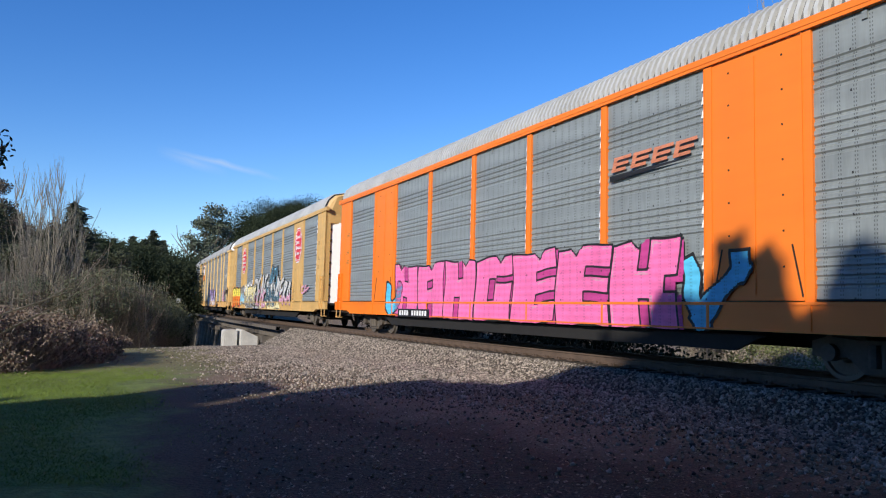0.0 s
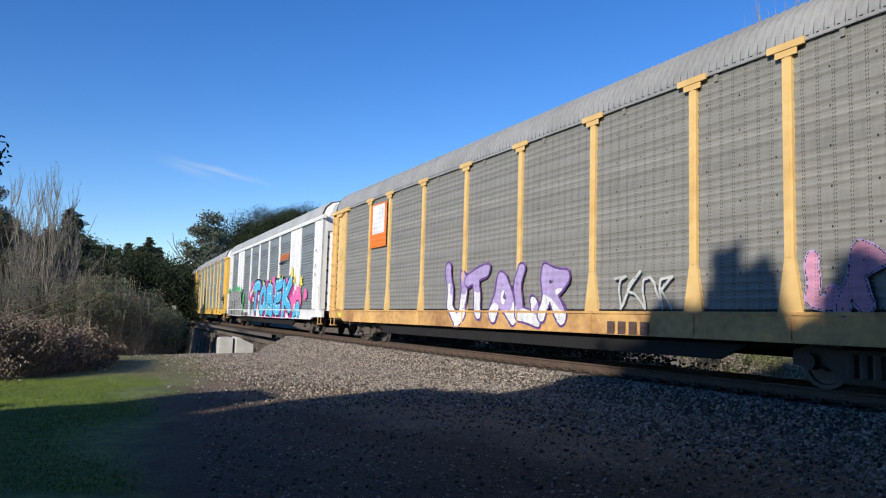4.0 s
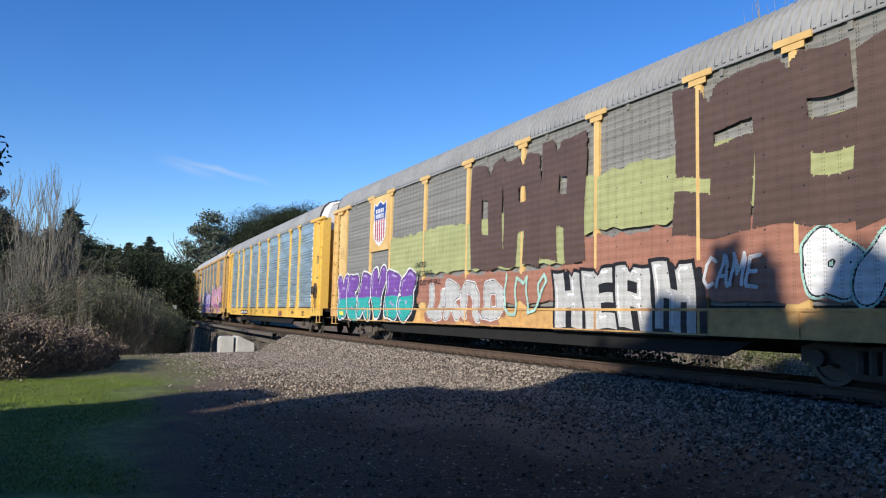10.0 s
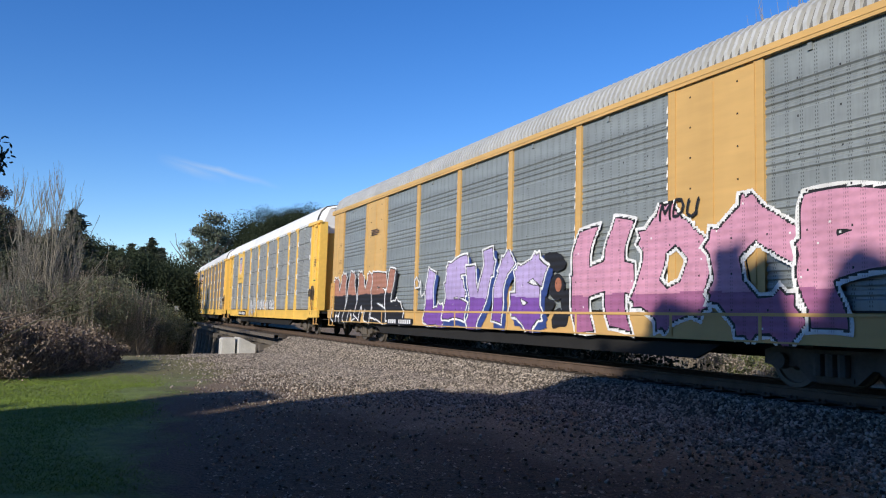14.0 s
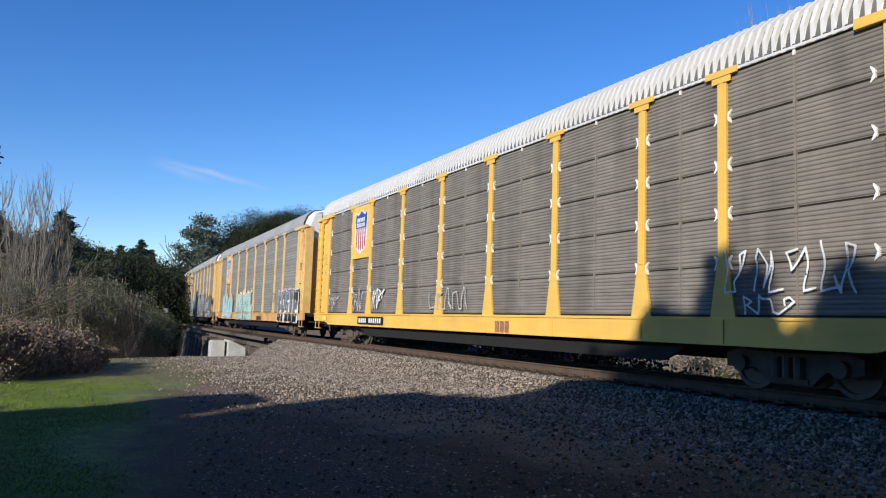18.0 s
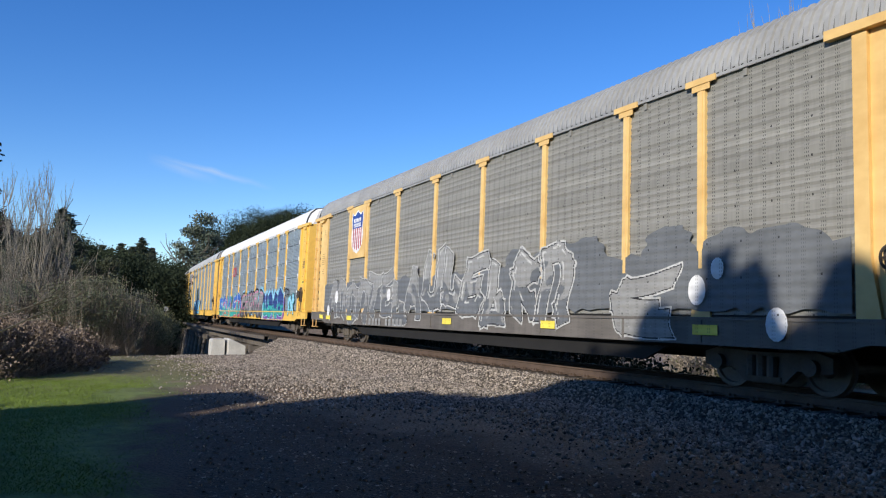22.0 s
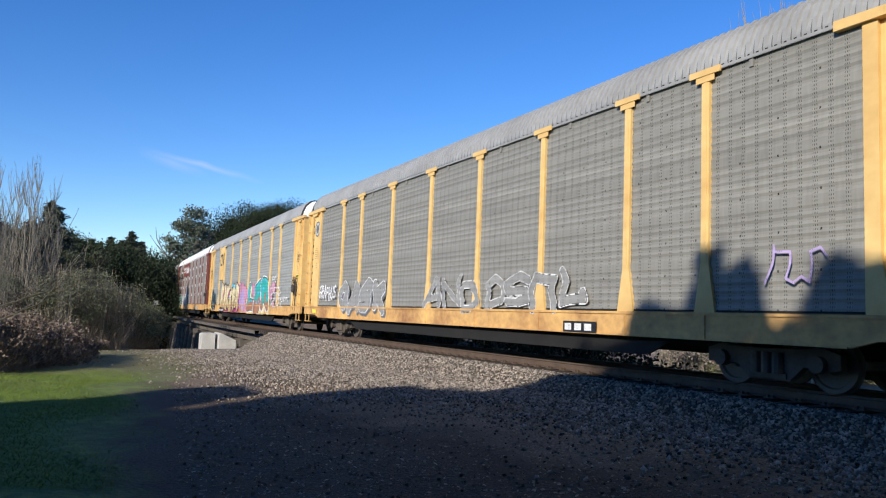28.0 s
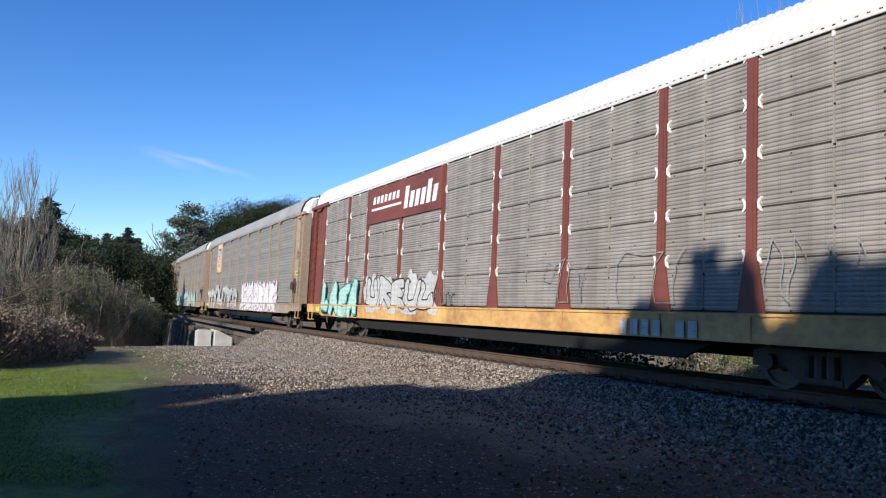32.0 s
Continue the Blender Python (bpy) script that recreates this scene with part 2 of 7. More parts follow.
# ---- mesh tools ----
class MB:
    """A list of faces that becomes one mesh."""

    def __init__(self):
        self.v, self.f, self.m = [], [], []

    def poly(self, pts, mi=0):
        i = len(self.v)
        self.v += [tuple(p) for p in pts]
        self.f.append(tuple(range(i, i + len(pts))))
        self.m.append(mi)

    def box(self, x0, x1, y0, y1, z0, z1, mi=0):
        i = len(self.v)
        self.v += [(x, y, z) for x in (x0, x1) for y in (y0, y1) for z in (z0, z1)]
        for q in ((0, 1, 3, 2), (4, 6, 7, 5), (0, 4, 5, 1), (2, 3, 7, 6), (0, 2, 6, 4), (1, 5, 7, 3)):
            self.f.append(tuple(i + k for k in q))
            self.m.append(mi)

    def prism(self, pts, y0, y1, mi=0):
        """An outline in x, z pushed from y0 to y1 (y0 is the front)."""
        i, n = len(self.v), len(pts)
        self.v += [(x, y0, z) for x, z in pts] + [(x, y1, z) for x, z in pts]
        self.f += [tuple(range(i, i + n)), tuple(range(i + 2 * n - 1, i + n - 1, -1))]
        self.f += [(i + k, i + n + k, i + n + (k + 1) % n, i + (k + 1) % n) for k in range(n)]
        self.m += [mi] * (n + 2)

    def tube(self, a, b, ra, rb=None, n=8, mi=0, caps=True):
        a, b, rb = Vector(a), Vector(b), ra if rb is None else rb
        w = (b - a).normalized()
        u = w.orthogonal().normalized()
        t = w.cross(u)
        i = len(self.v)
        for c, r in ((a, ra), (b, rb)):
            self.v += [tuple(c + (u * math.cos(k * math.tau / n) + t * math.sin(k * math.tau / n)) * r) for k in range(n)]
        self.f += [(i + k, i + (k + 1) % n, i + n + (k + 1) % n, i + n + k) for k in range(n)]
        self.m += [mi] * n
        if caps:
            self.f += [tuple(range(i + n - 1, i - 1, -1)), tuple(range(i + n, i + 2 * n))]
            self.m += [mi] * 2

    def loft(self, rings, closed=False, mi=0):
        i, n = len(self.v), len(rings[0])
        for r in rings:
            self.v += [tuple(p) for p in r]
        for a in range(len(rings) - 1):
            for k in range(n if closed else n - 1):
                j = (k + 1) % n
                self.f.append((i + a * n + k, i + a * n + j, i + (a + 1) * n + j, i + (a + 1) * n + k))
                self.m.append(mi)

    def mesh(self, name, mats, smooth=False):
        me = bpy.data.meshes.new(name)
        me.from_pydata(self.v, [], self.f)
        for m in mats:
            me.materials.append(m)
        me.polygons.foreach_set("material_index", self.m)
        if smooth:
            me.polygons.foreach_set("use_smooth", [True] * len(self.f))
        me.update()
        return me


def part(name, me, parent, at=None, label="", material=None):
    ob = new(name, me)
    ob.parent = parent
    if at is not None:
        ob.matrix_basis = at
    if material is not None:
        for s in ob.material_slots:
            s.link = "OBJECT"
            s.material = material
    return tagged(ob, label)


def empty(name, at, label, category, group="", kind=""):
    ob = new(name)
    ob.matrix_basis = at
    return tagged(ob, label, category, group, kind)


def quads(name, pos, axis_u, axis_v, mats):
    """Many small quads from arrays of centres and half axes."""
    n = len(pos)
    v = np.empty((n, 4, 3))
    v[:, 0], v[:, 1], v[:, 2], v[:, 3] = pos - axis_u - axis_v, pos + axis_u - axis_v, pos + axis_u + axis_v, pos - axis_u + axis_v
    me = bpy.data.meshes.new(name)
    me.vertices.add(n * 4)
    me.vertices.foreach_set("co", v.ravel())
    me.loops.add(n * 4)
    me.loops.foreach_set("vertex_index", np.arange(n * 4))
    me.polygons.add(n)
    me.polygons.foreach_set("loop_start", np.arange(0, n * 4, 4))
    me.polygons.foreach_set("loop_total", np.full(n, 4))
    for m in mats:
        me.materials.append(m)
    me.update(calc_edges=True)
    return me


RNG = np.random.default_rng(7)


def unit(n):
    d = RNG.normal(size=(n, 3))
    return d / np.linalg.norm(d, axis=1, keepdims=True)


# ---- plan: the line of the track ----
PSI, DIST, CURVE_FROM, RADIUS, LEAN = 0.485, 9.406, 21.4, 1173.4, 0.032
ES = Vector((math.sin(PSI), -math.cos(PSI), 0))
EN = Vector((math.cos(PSI), math.sin(PSI), 0))
CENTRE = DIST + 1.55


def line_at(s, lat=CENTRE):
    """Place on the ground plan at s along the track, lat from the eye's side, and the heading of the track."""
    if s >= CURVE_FROM:
        return ES * s + EN * lat, PSI - math.pi / 2
    a = (s - CURVE_FROM) / RADIUS
    r = RADIUS - (lat - CENTRE)
    p = ES * (CURVE_FROM + r * math.sin(a)) + EN * (CENTRE + RADIUS - r * math.cos(a))
    return p, PSI - math.pi / 2 + a


def on_track(s, z=-0.024):
    p, h = line_at(s)
    return Matrix.Translation((p.x, p.y, z)) @ Matrix.Rotation(h, 4, "Z") @ Matrix.Rotation(-LEAN, 4, "X")


def track_xy(x, y):
    """s and lat of places on the plan (arrays)."""
    al, la = x * ES.x + y * ES.y, x * EN.x + y * EN.y
    dx, dy = al - CURVE_FROM, CENTRE + RADIUS - la
    ang = np.arctan2(dx, dy)
    s = np.where(al >= CURVE_FROM, al, CURVE_FROM + ang * RADIUS)
    lat = np.where(al >= CURVE_FROM, la, CENTRE + RADIUS - np.hypot(dx, dy))
    return s, lat


CAR = 28.6
SPEED = 14.3
# the cars differ a little in length: how far each stands before or behind its even place
SLACK = (0.38, 0.14, 0.12, 0.24, 0.32, 0.25, -0.08, -0.46, -0.9, -1.0, -1.68, -1.48, -1.3, -1.24, -1.18, -0.64, -0.18, -0.18, -0.18, -0.18)


def travel(t, k):
    return -2.38 + SPEED * (t - 9) - (k - 4) * CAR + SLACK[k]


# ---- ground ----
def smooth(e0, e1, x):
    k = np.clip((x - e0) / (e1 - e0), 0, 1)
    return k * k * (3 - 2 * k)


def ground_z(x, y):
    s, lat = track_xy(x, y)
    off = np.abs(lat - CENTRE)
    r = np.hypot(x, y)
    z = np.full_like(x, -0.5)
    near = smooth(0.0, -3.0, lat - CENTRE)
    z = z - near * (0.25 * smooth(14, 30, r) + 0.55 * smooth(30, 48, r))
    steep = smooth(-22, -16, s)
    z = z - 2.2 * (steep * smooth(2.5, 7, lat - CENTRE) + (1 - steep) * smooth(4.5, 18, lat - CENTRE)) * smooth(-60, -30, s)
    far_bank = smooth(-122, -112, s)
    z = z - 3.2 * far_bank * np.maximum(smooth(-38.5, -43, s) * smooth(8, 3.5, off), 0.6 * smooth(-48, -56, s) * smooth(46, 60, r))
    hill = smooth(90, 420, r) * 10 * (off > 12)
    return z + hill + 0.03 * np.sin(x * 1.7 + y * 0.6) * np.sin(y * 1.3 - x * 0.4)


def spread(near, far, n):
    k = np.linspace(-1, 1, n)
    return np.sign(k) * (near * np.abs(k) + (far - near) * np.abs(k) ** 5)


def build_ground():
    gx, gy = spread(60, 2500, 321), spread(60, 2500, 321) + 14
    X, Y = np.meshgrid(gx, gy, indexing="ij")
    Z = ground_z(X, Y)
    v = np.stack([X, Y, Z], -1).reshape(-1, 3)
    n = len(gy)
    i = (np.arange(len(gx) - 1)[:, None] * n + np.arange(n - 1)[None]).ravel()
    f = np.stack([i, i + n, i + n + 1, i + 1], 1)
    me = bpy.data.meshes.new("ground")
    me.from_pydata(v.tolist(), [], f.tolist())
    me.polygons.foreach_set("use_smooth", [True] * len(f))
    m = bpy.data.materials.new("gravelly_ground")
    m.use_nodes = True
    nn, l = m.node_tree.nodes, m.node_tree.links
    b = nn["Principled BSDF"]
    b.inputs["Roughness"].default_value = 0.9
    tc = nn.new("ShaderNodeTexCoord")

    def noise_node(scale, detail=6):
        q = nn.new("ShaderNodeTexNoise")
        q.inputs["Scale"].default_value, q.inputs["Detail"].default_value = scale, detail
        l.new(tc.outputs["Object"], q.inputs["Vector"])
        return q.outputs[0]

    def ramp(src, p0, c0, p1, c1):
        r = nn.new("ShaderNodeValToRGB")
        r.color_ramp.elements[0].position, r.color_ramp.elements[1].position = p0, p1
        r.color_ramp.elements[0].color, r.color_ramp.elements[1].color = (*c0, 1), (*c1, 1)
        l.new(src, r.inputs[0])
        return r.outputs[0]

    def mix(fac, a, c):
        q = nn.new("ShaderNodeMix")
        q.data_type = "RGBA"
        l.new(fac, q.inputs["Factor"])
        l.new(a, q.inputs["A"])
        l.new(c, q.inputs["B"])
        return q.outputs["Result"]

    # near-black grit and soil: the foreground's shade is put into their colour
    grit = ramp(noise_node(38), 0.38, (0.020, 0.0118, 0.006), 0.75, (0.18, 0.118, 0.070))
    soil = ramp(noise_node(11), 0.3, (0.022, 0.0130, 0.007), 0.75, (0.09, 0.055, 0.030))
    turf = ramp(noise_node(5), 0.3, (0.085, 0.125, 0.022), 0.7, (0.185, 0.245, 0.05))
    dry = ramp(noise_node(6), 0.3, (0.12, 0.105, 0.040), 0.75, (0.24, 0.22, 0.085))
    sep = nn.new("ShaderNodeSeparateXYZ")
    l.new(tc.outputs["Object"], sep.inputs[0])

    def calc(op, a, c):
        q = nn.new("ShaderNodeMath")
        q.operation = op
        for k, w in enumerate((a, c)):
            if isinstance(w, (int, float)):
                q.inputs[k].default_value = w
            else:
                l.new(w, q.inputs[k])
        return q.outputs[0]

    base = mix(ramp(noise_node(0.35, 3), 0.42, (0, 0, 0), 0.6, (1, 1, 1)), grit, soil)
    # crushed stone spills from the track to a ragged line, wider nearer to the creek
    # the line follows the shade's edge, so the dark soil holds the foreground's shade
    lat = calc("ADD", calc("MULTIPLY", sep.outputs[0], EN.x - 0.3 * ES.x), calc("MULTIPLY", sep.outputs[1], EN.y - 0.3 * ES.y))
    lat = calc("ADD", lat, calc("MULTIPLY", noise_node(0.6, 4), 2.6))
    ms = nn.new("ShaderNodeMapRange")
    ms.inputs["From Min"].default_value, ms.inputs["From Max"].default_value = 8.3, 10.0
    l.new(lat, ms.inputs["Value"])
    spill = ramp(noise_node(34), 0.36, (0.10, 0.064, 0.037), 0.68, (0.37, 0.275, 0.185))
    spill = mix(ramp(noise_node(1.3, 3), 0.4, (0, 0, 0), 0.62, (0.8, 0.8, 0.8)), spill, ramp(noise_node(20), 0.3, (0.10, 0.070, 0.042), 0.7, (0.22, 0.16, 0.105)))
    base = mix(ms.outputs[0], base, spill)
    # turf to the west of a ragged line
    edge = calc("ADD", calc("MULTIPLY", sep.outputs[1], 0.347), sep.outputs[0])
    edge = calc("ADD", edge, calc("MULTIPLY", noise_node(0.8, 4), 2.4))
    # the turf dries out towards the creek, and the dry meadow reaches further out
    md = nn.new("ShaderNodeMapRange")
    md.inputs["From Min"].default_value, md.inputs["From Max"].default_value = 17.0, 25.0
    l.new(calc("ADD", sep.outputs[1], calc("MULTIPLY", noise_node(0.5, 3), 5.0)), md.inputs["Value"])
    mr = nn.new("ShaderNodeMapRange")
    mr.inputs["From Min"].default_value, mr.inputs["From Max"].default_value = 1.1, 0.1
    l.new(calc("SUBTRACT", edge, calc("MULTIPLY", md.outputs[0], 1.9)), mr.inputs["Value"])
    col = mix(mr.outputs[0], base, mix(md.outputs[0], turf, dry))
    l.new(col, b.inputs["Base Color"])
    bp = nn.new("ShaderNodeBump")
    bp.inputs["Strength"].default_value, bp.inputs["Distance"].default_value = 0.6, 0.05
    l.new(noise_node(22), bp.inputs["Height"])
    l.new(bp.outputs[0], b.inputs["Normal"])
    me.materials.append(m)
    tagged(new("ground", me), "gravelly ground with its foreground shade coloured in and a strip of turf beside the railway", "ground", kind="structure")


build_ground()


# ---- track ----
def strip(name, s0, s1, step, section, mats, label, category, kind="structure", flat=False):
    """A section of (lat, z) from the track's centre, swept along the track."""
    mb = MB()
    rings = []
    for s in np.arange(s0, s1 + step / 2, step):
        mm = on_track(float(s))
        rings.append([mm @ Vector((0, a, b)) for a, b in section])
    mb.loft(rings, closed=True)
    me = mb.mesh(name, mats)
    return tagged(new(name, me), label, category, kind=kind)


TRACK0, TRACK1 = -640.0, 470.0
RAIL = [(-0.036, 0.0), (-0.038, -0.03), (-0.012, -0.045), (-0.012, -0.145), (-0.07, -0.165), (-0.07, -0.18), (0.07, -0.18), (0.07, -0.165),
        (0.012, -0.145), (0.012, -0.045), (0.038, -0.03), (0.036, 0.0)]
for side in (-1, 1):
    strip("rail", TRACK0, TRACK1, 4.0, [(side * 0.7525 + a, b) for a, b in RAIL], [M["rail"]], "rust-brown steel rail on timber ties", "rail")
BED = [(-1.65, -0.225), (-5.6, -2.3), (5.6, -2.3), (1.65, -0.225)]
for a, b in ((TRACK0, -113.0), (-37.6, TRACK1)):
    strip("ballast_bed", a, b, 3.0, BED, [mat("ballast_gravel", (0.07, 0.055, 0.042), 0.9, vary=0.5, scale=11, bump=0.8, bscale=25)],
          "grey crushed stone ballast under the track", "ballast")


def build_ties():
    mb = MB()
    mb.box(-0.115, 0.115, -1.3, 1.3, -0.37, -0.185)
    for s in (-1, 1):
        y = s * 0.7525
        mb.box(-0.1, 0.1, y - 0.17, y + 0.17, -0.186, -0.172, 1)
        for dy in (-0.13, 0.13):
            mb.box(-0.07, -0.03, y + dy - 0.02, y + dy + 0.02, -0.18, -0.13, 1)
            mb.box(0.03, 0.07, y + dy - 0.02, y + dy + 0.02, -0.18, -0.13, 1)
    me = mb.mesh("tie", [M["tie"], M["rail"]])
    for s in np.arange(-118, 22, 0.5):
        tagged(new("railway_tie", me), "dark creosoted timber tie under the rails", "railway tie", "ties under the track").matrix_basis = on_track(float(s))
    far = MB()
    for s in list(np.arange(TRACK0, -118.3, 0.6)) + list(np.arange(22.3, TRACK1, 0.6)):
        mm = on_track(float(s))
        p = [mm @ Vector((x, y, z)) for x in (-0.115, 0.115) for y in (-1.3, 1.3) for z in (-0.37, -0.185)]
        i = len(far.v)
        far.v += [tuple(q) for q in p]
        for q in ((0, 1, 3, 2), (4, 6, 7, 5), (0, 4, 5, 1), (2, 3, 7, 6), (1, 5, 7, 3)):
            far.f.append(tuple(i + k for k in q))
            far.m.append(0)
    tagged(new("distant_ties", far.mesh("distant_ties", [M["tie"]])), "rows of dark timber ties along the far track", "railway ties", kind="stuff")


build_ties()


def build_trestle():
    th = empty("timber_trestle", Matrix(), "black timber trestle bridge carrying the track over a creek", "bridge", kind="")
    for lat in (-1.35, -0.75, 0.75, 1.35):
        mb = MB()
        mb.loft([[on_track(float(s)) @ Vector((0, lat + dy, z)) for dy, z in ((-0.15, -0.37), (0.15, -0.37), (0.15, -0.85), (-0.15, -0.85))] for s in np.arange(-113, -36.5, 3.5)], closed=True)
        part("stringer", mb.mesh("stringer", [M["timber"]]), th)
    cap, post, brace = MB(), MB(), MB()
    cap.box(-0.17, 0.17, -2.1, 2.1, -1.2, -0.852)
    post.tube((0, 0, -5.2), (0, 0, -1.19), 0.17, 0.15, 10)
    for k in (-1, 1):
        brace.box(-0.2, -0.12, -0.12, 0.12, 0, 4.6)
    mc, mp_, mx = cap.mesh("bent_cap", [M["timber"]]), post.mesh("trestle_post", [M["timber"]]), brace.mesh("brace", [M["timber"]])
    for s in np.arange(-112, -38.5, 3.0):
        mm = on_track(float(s))
        part("bent_cap", mc, th, mm)
        for y in (-1.8, -0.9, 0, 0.9, 1.8):
            part("trestle_post", mp_, th, mm @ pose(0, y, 0, math.degrees(0) + y * 3.0, 0, 0))
        part("brace", mx, th, mm @ pose(-0.12, -1.9, -4.9, -38, 0, 0))
    # walkway edge with short posts
    rail = MB()
    rail.loft([[on_track(float(s)) @ Vector((0, y, z)) for y, z in ((-2.0, -0.37), (-1.75, -0.37), (-1.75, -0.2), (-2.0, -0.2))] for s in np.arange(-113, -36.5, 3.5)], closed=True)
    part("guard_timber", rail.mesh("guard_timber", [M["timber"]]), th)


build_trestle()


def build_abutment():
    mm = on_track(-38.0)
    th = empty("concrete_abutment", Matrix(), "pale weathered concrete wing walls at the bridge end", "abutment")
    for name, x0, x1, y0, y1, top, slope in (("wing_wall", -0.55, 0.45, -4.95, -4.32, -0.34, 0.0), ("wing_wall", -0.9, 0.9, -4.2, -3.4, -0.30, 0.32)):
        mb = MB()
        # the top slopes down towards the track, the edges are chamfered
        mb.v += [(x, y, z) for x in (x0, x1) for y, z in ((y0, -3.0), (y1, -3.0), (y1, top - slope), (y1 - 0.08, top - slope + 0.02), (y0 + 0.08, top), (y0, top - 0.06))]
        mb.f += [(0, 1, 2, 3, 4, 5), (11, 10, 9, 8, 7, 6)] + [(k, k + 6, (k + 1) % 6 + 6, (k + 1) % 6) for k in range(6)]
        mb.m += [0] * 8
        part(name, mb.mesh(name, [M["concrete"]]), th, mm)


build_abutment()


def build_stones():
    """Loose ballast stones on the shoulder and beside it."""
    n = 115000
    s = -38 + 44 * RNG.uniform(0, 1, n) ** 0.85
    lat = CENTRE - 1.2 - np.abs(RNG.normal(0, 1, n)) * np.interp(s, [-46, -14, 6], [3.2, 1.9, 0.9])
    # some lie strewn far out over the bare ground towards the bridge
    far = RNG.uniform(0, 1, n) < 0.24
    s = np.where(far, RNG.uniform(-38, -12, n), s)
    lat = np.where(far, CENTRE - 2.5 - np.abs(RNG.normal(0, 1, n)) * np.interp(s, [-38, -12], [4.6, 3.4]), lat)
    pos = np.empty((n, 3))
    for k in range(n):
        p, _ = line_at(float(s[k]), float(lat[k]))
        pos[k] = p.x, p.y, 0
    keep = ~(far & (pos[:, 0] + 0.347 * pos[:, 1] < RNG.normal(1.0, 0.7, n)))
    s, lat, pos = s[keep], lat[keep], pos[keep]
    n = len(s)
    off = CENTRE - lat
    shoulder = np.where(off < 1.65, -0.225, -0.225 - (off - 1.65) * 0.525) + LEAN * off - 0.024
    z = np.where(s < -37.6, ground_z(pos[:, 0], pos[:, 1]), np.maximum(shoulder, ground_z(pos[:, 0], pos[:, 1])))
    pos[:, 2] = z + 0.01
    octa = np.array([(1, 0, 0), (-1, 0, 0), (0, 1, 0), (0, -1, 0), (0, 0, 1), (0, 0, -1.0)])
    size = 0.013 + 0.034 * RNG.uniform(0, 1, n) ** 1.8
    q = RNG.normal(size=(n, 3, 3))
    u = q[:, 0] / np.linalg.norm(q[:, 0], axis=1, keepdims=True)
    w = np.cross(u, q[:, 1])
    w /= np.linalg.norm(w, axis=1, keepdims=True)
    t = np.cross(u, w)
    rot = np.stack([u, w * RNG.uniform(0.6, 1.0, (n, 1)), t * RNG.uniform(0.45, 0.9, (n, 1))], 1)
    v = pos[:, None] + np.einsum("kj,njc->nkc", octa, rot) * size[:, None, None] * RNG.uniform(0.8, 1.3, (n, 6, 1))
    faces = np.array([(0, 2, 4), (2, 1, 4), (1, 3, 4), (3, 0, 4), (2, 0, 5), (1, 2, 5), (3, 1, 5), (0, 3, 5)])
    f = (np.arange(n)[:, None, None] * 6 + faces[None]).reshape(-1, 3)
    me = bpy.data.meshes.new("ballast_stones")
    me.vertices.add(n * 6)
    me.vertices.foreach_set("co", v.ravel())
    me.loops.add(len(f) * 3)
    me.loops.foreach_set("vertex_index", f.ravel())
    me.polygons.add(len(f))
    me.polygons.foreach_set("loop_start", np.arange(0, len(f) * 3, 3))
    me.polygons.foreach_set("loop_total", np.full(len(f), 3))
    me.materials.append(M["stone"])
    me.update(calc_edges=True)
    tagged(new("ballast_stones", me), "loose grey crushed stones on the track's shoulder", "stones", kind="stuff")


build_stones()


def build_litter():
    """Fallen leaves and grit strewn over the bare soil."""
    n = 30000
    y = 3.6 + 13.4 * RNG.uniform(0, 1, n) ** 0.8
    x = RNG.uniform(-0.45, 0.75, n) * y
    keep = (x * EN.x + y * EN.y < 8.2) & (x + 0.347 * y > 0.2)
    x, y = x[keep], y[keep]
    n = len(x)
    pos = np.stack([x, y, ground_z(x, y) + 0.012], 1)
    u = unit(n) * np.array([1, 1, 0.35])
    v = np.cross(u, unit(n) * np.array([0.3, 0.3, 1]))
    v /= np.linalg.norm(v, axis=1, keepdims=True) + 1e-6
    k = 0.005 + 0.018 * RNG.uniform(0, 1, (n, 1)) ** 2
    m = mat("dry_fallen_leaves", (0.24, 0.175, 0.115), 0.6, vary=0.5, scale=7, island=0.85)
    tagged(new("leaf_litter", quads("leaf_litter", pos, u * k, v * k * 0.7, [m])), "dry fallen leaves and grit on dark soil", "leaf litter", kind="stuff")


build_litter()

# ---- autorack cars ----
HALF = 13.7                      # half length of a body
POSTS = (-9.15, -7.19, -4.33, -1.44, 1.44, 4.33, 7.19, 9.15)
EDGES = (-11.92,) + POSTS + (11.92,)
BAYS = list(zip(EDGES[:-1], EDGES[1:]))
ZB, ZC = 1.17, 5.22              # foot and top of the panels
FACE = -1.50                     # plane of the panels on the near side; posts stand 5 cm proud
CACHE = {}


def cached(key, make):
    if key not in CACHE:
        CACHE[key] = make()
    return CACHE[key]


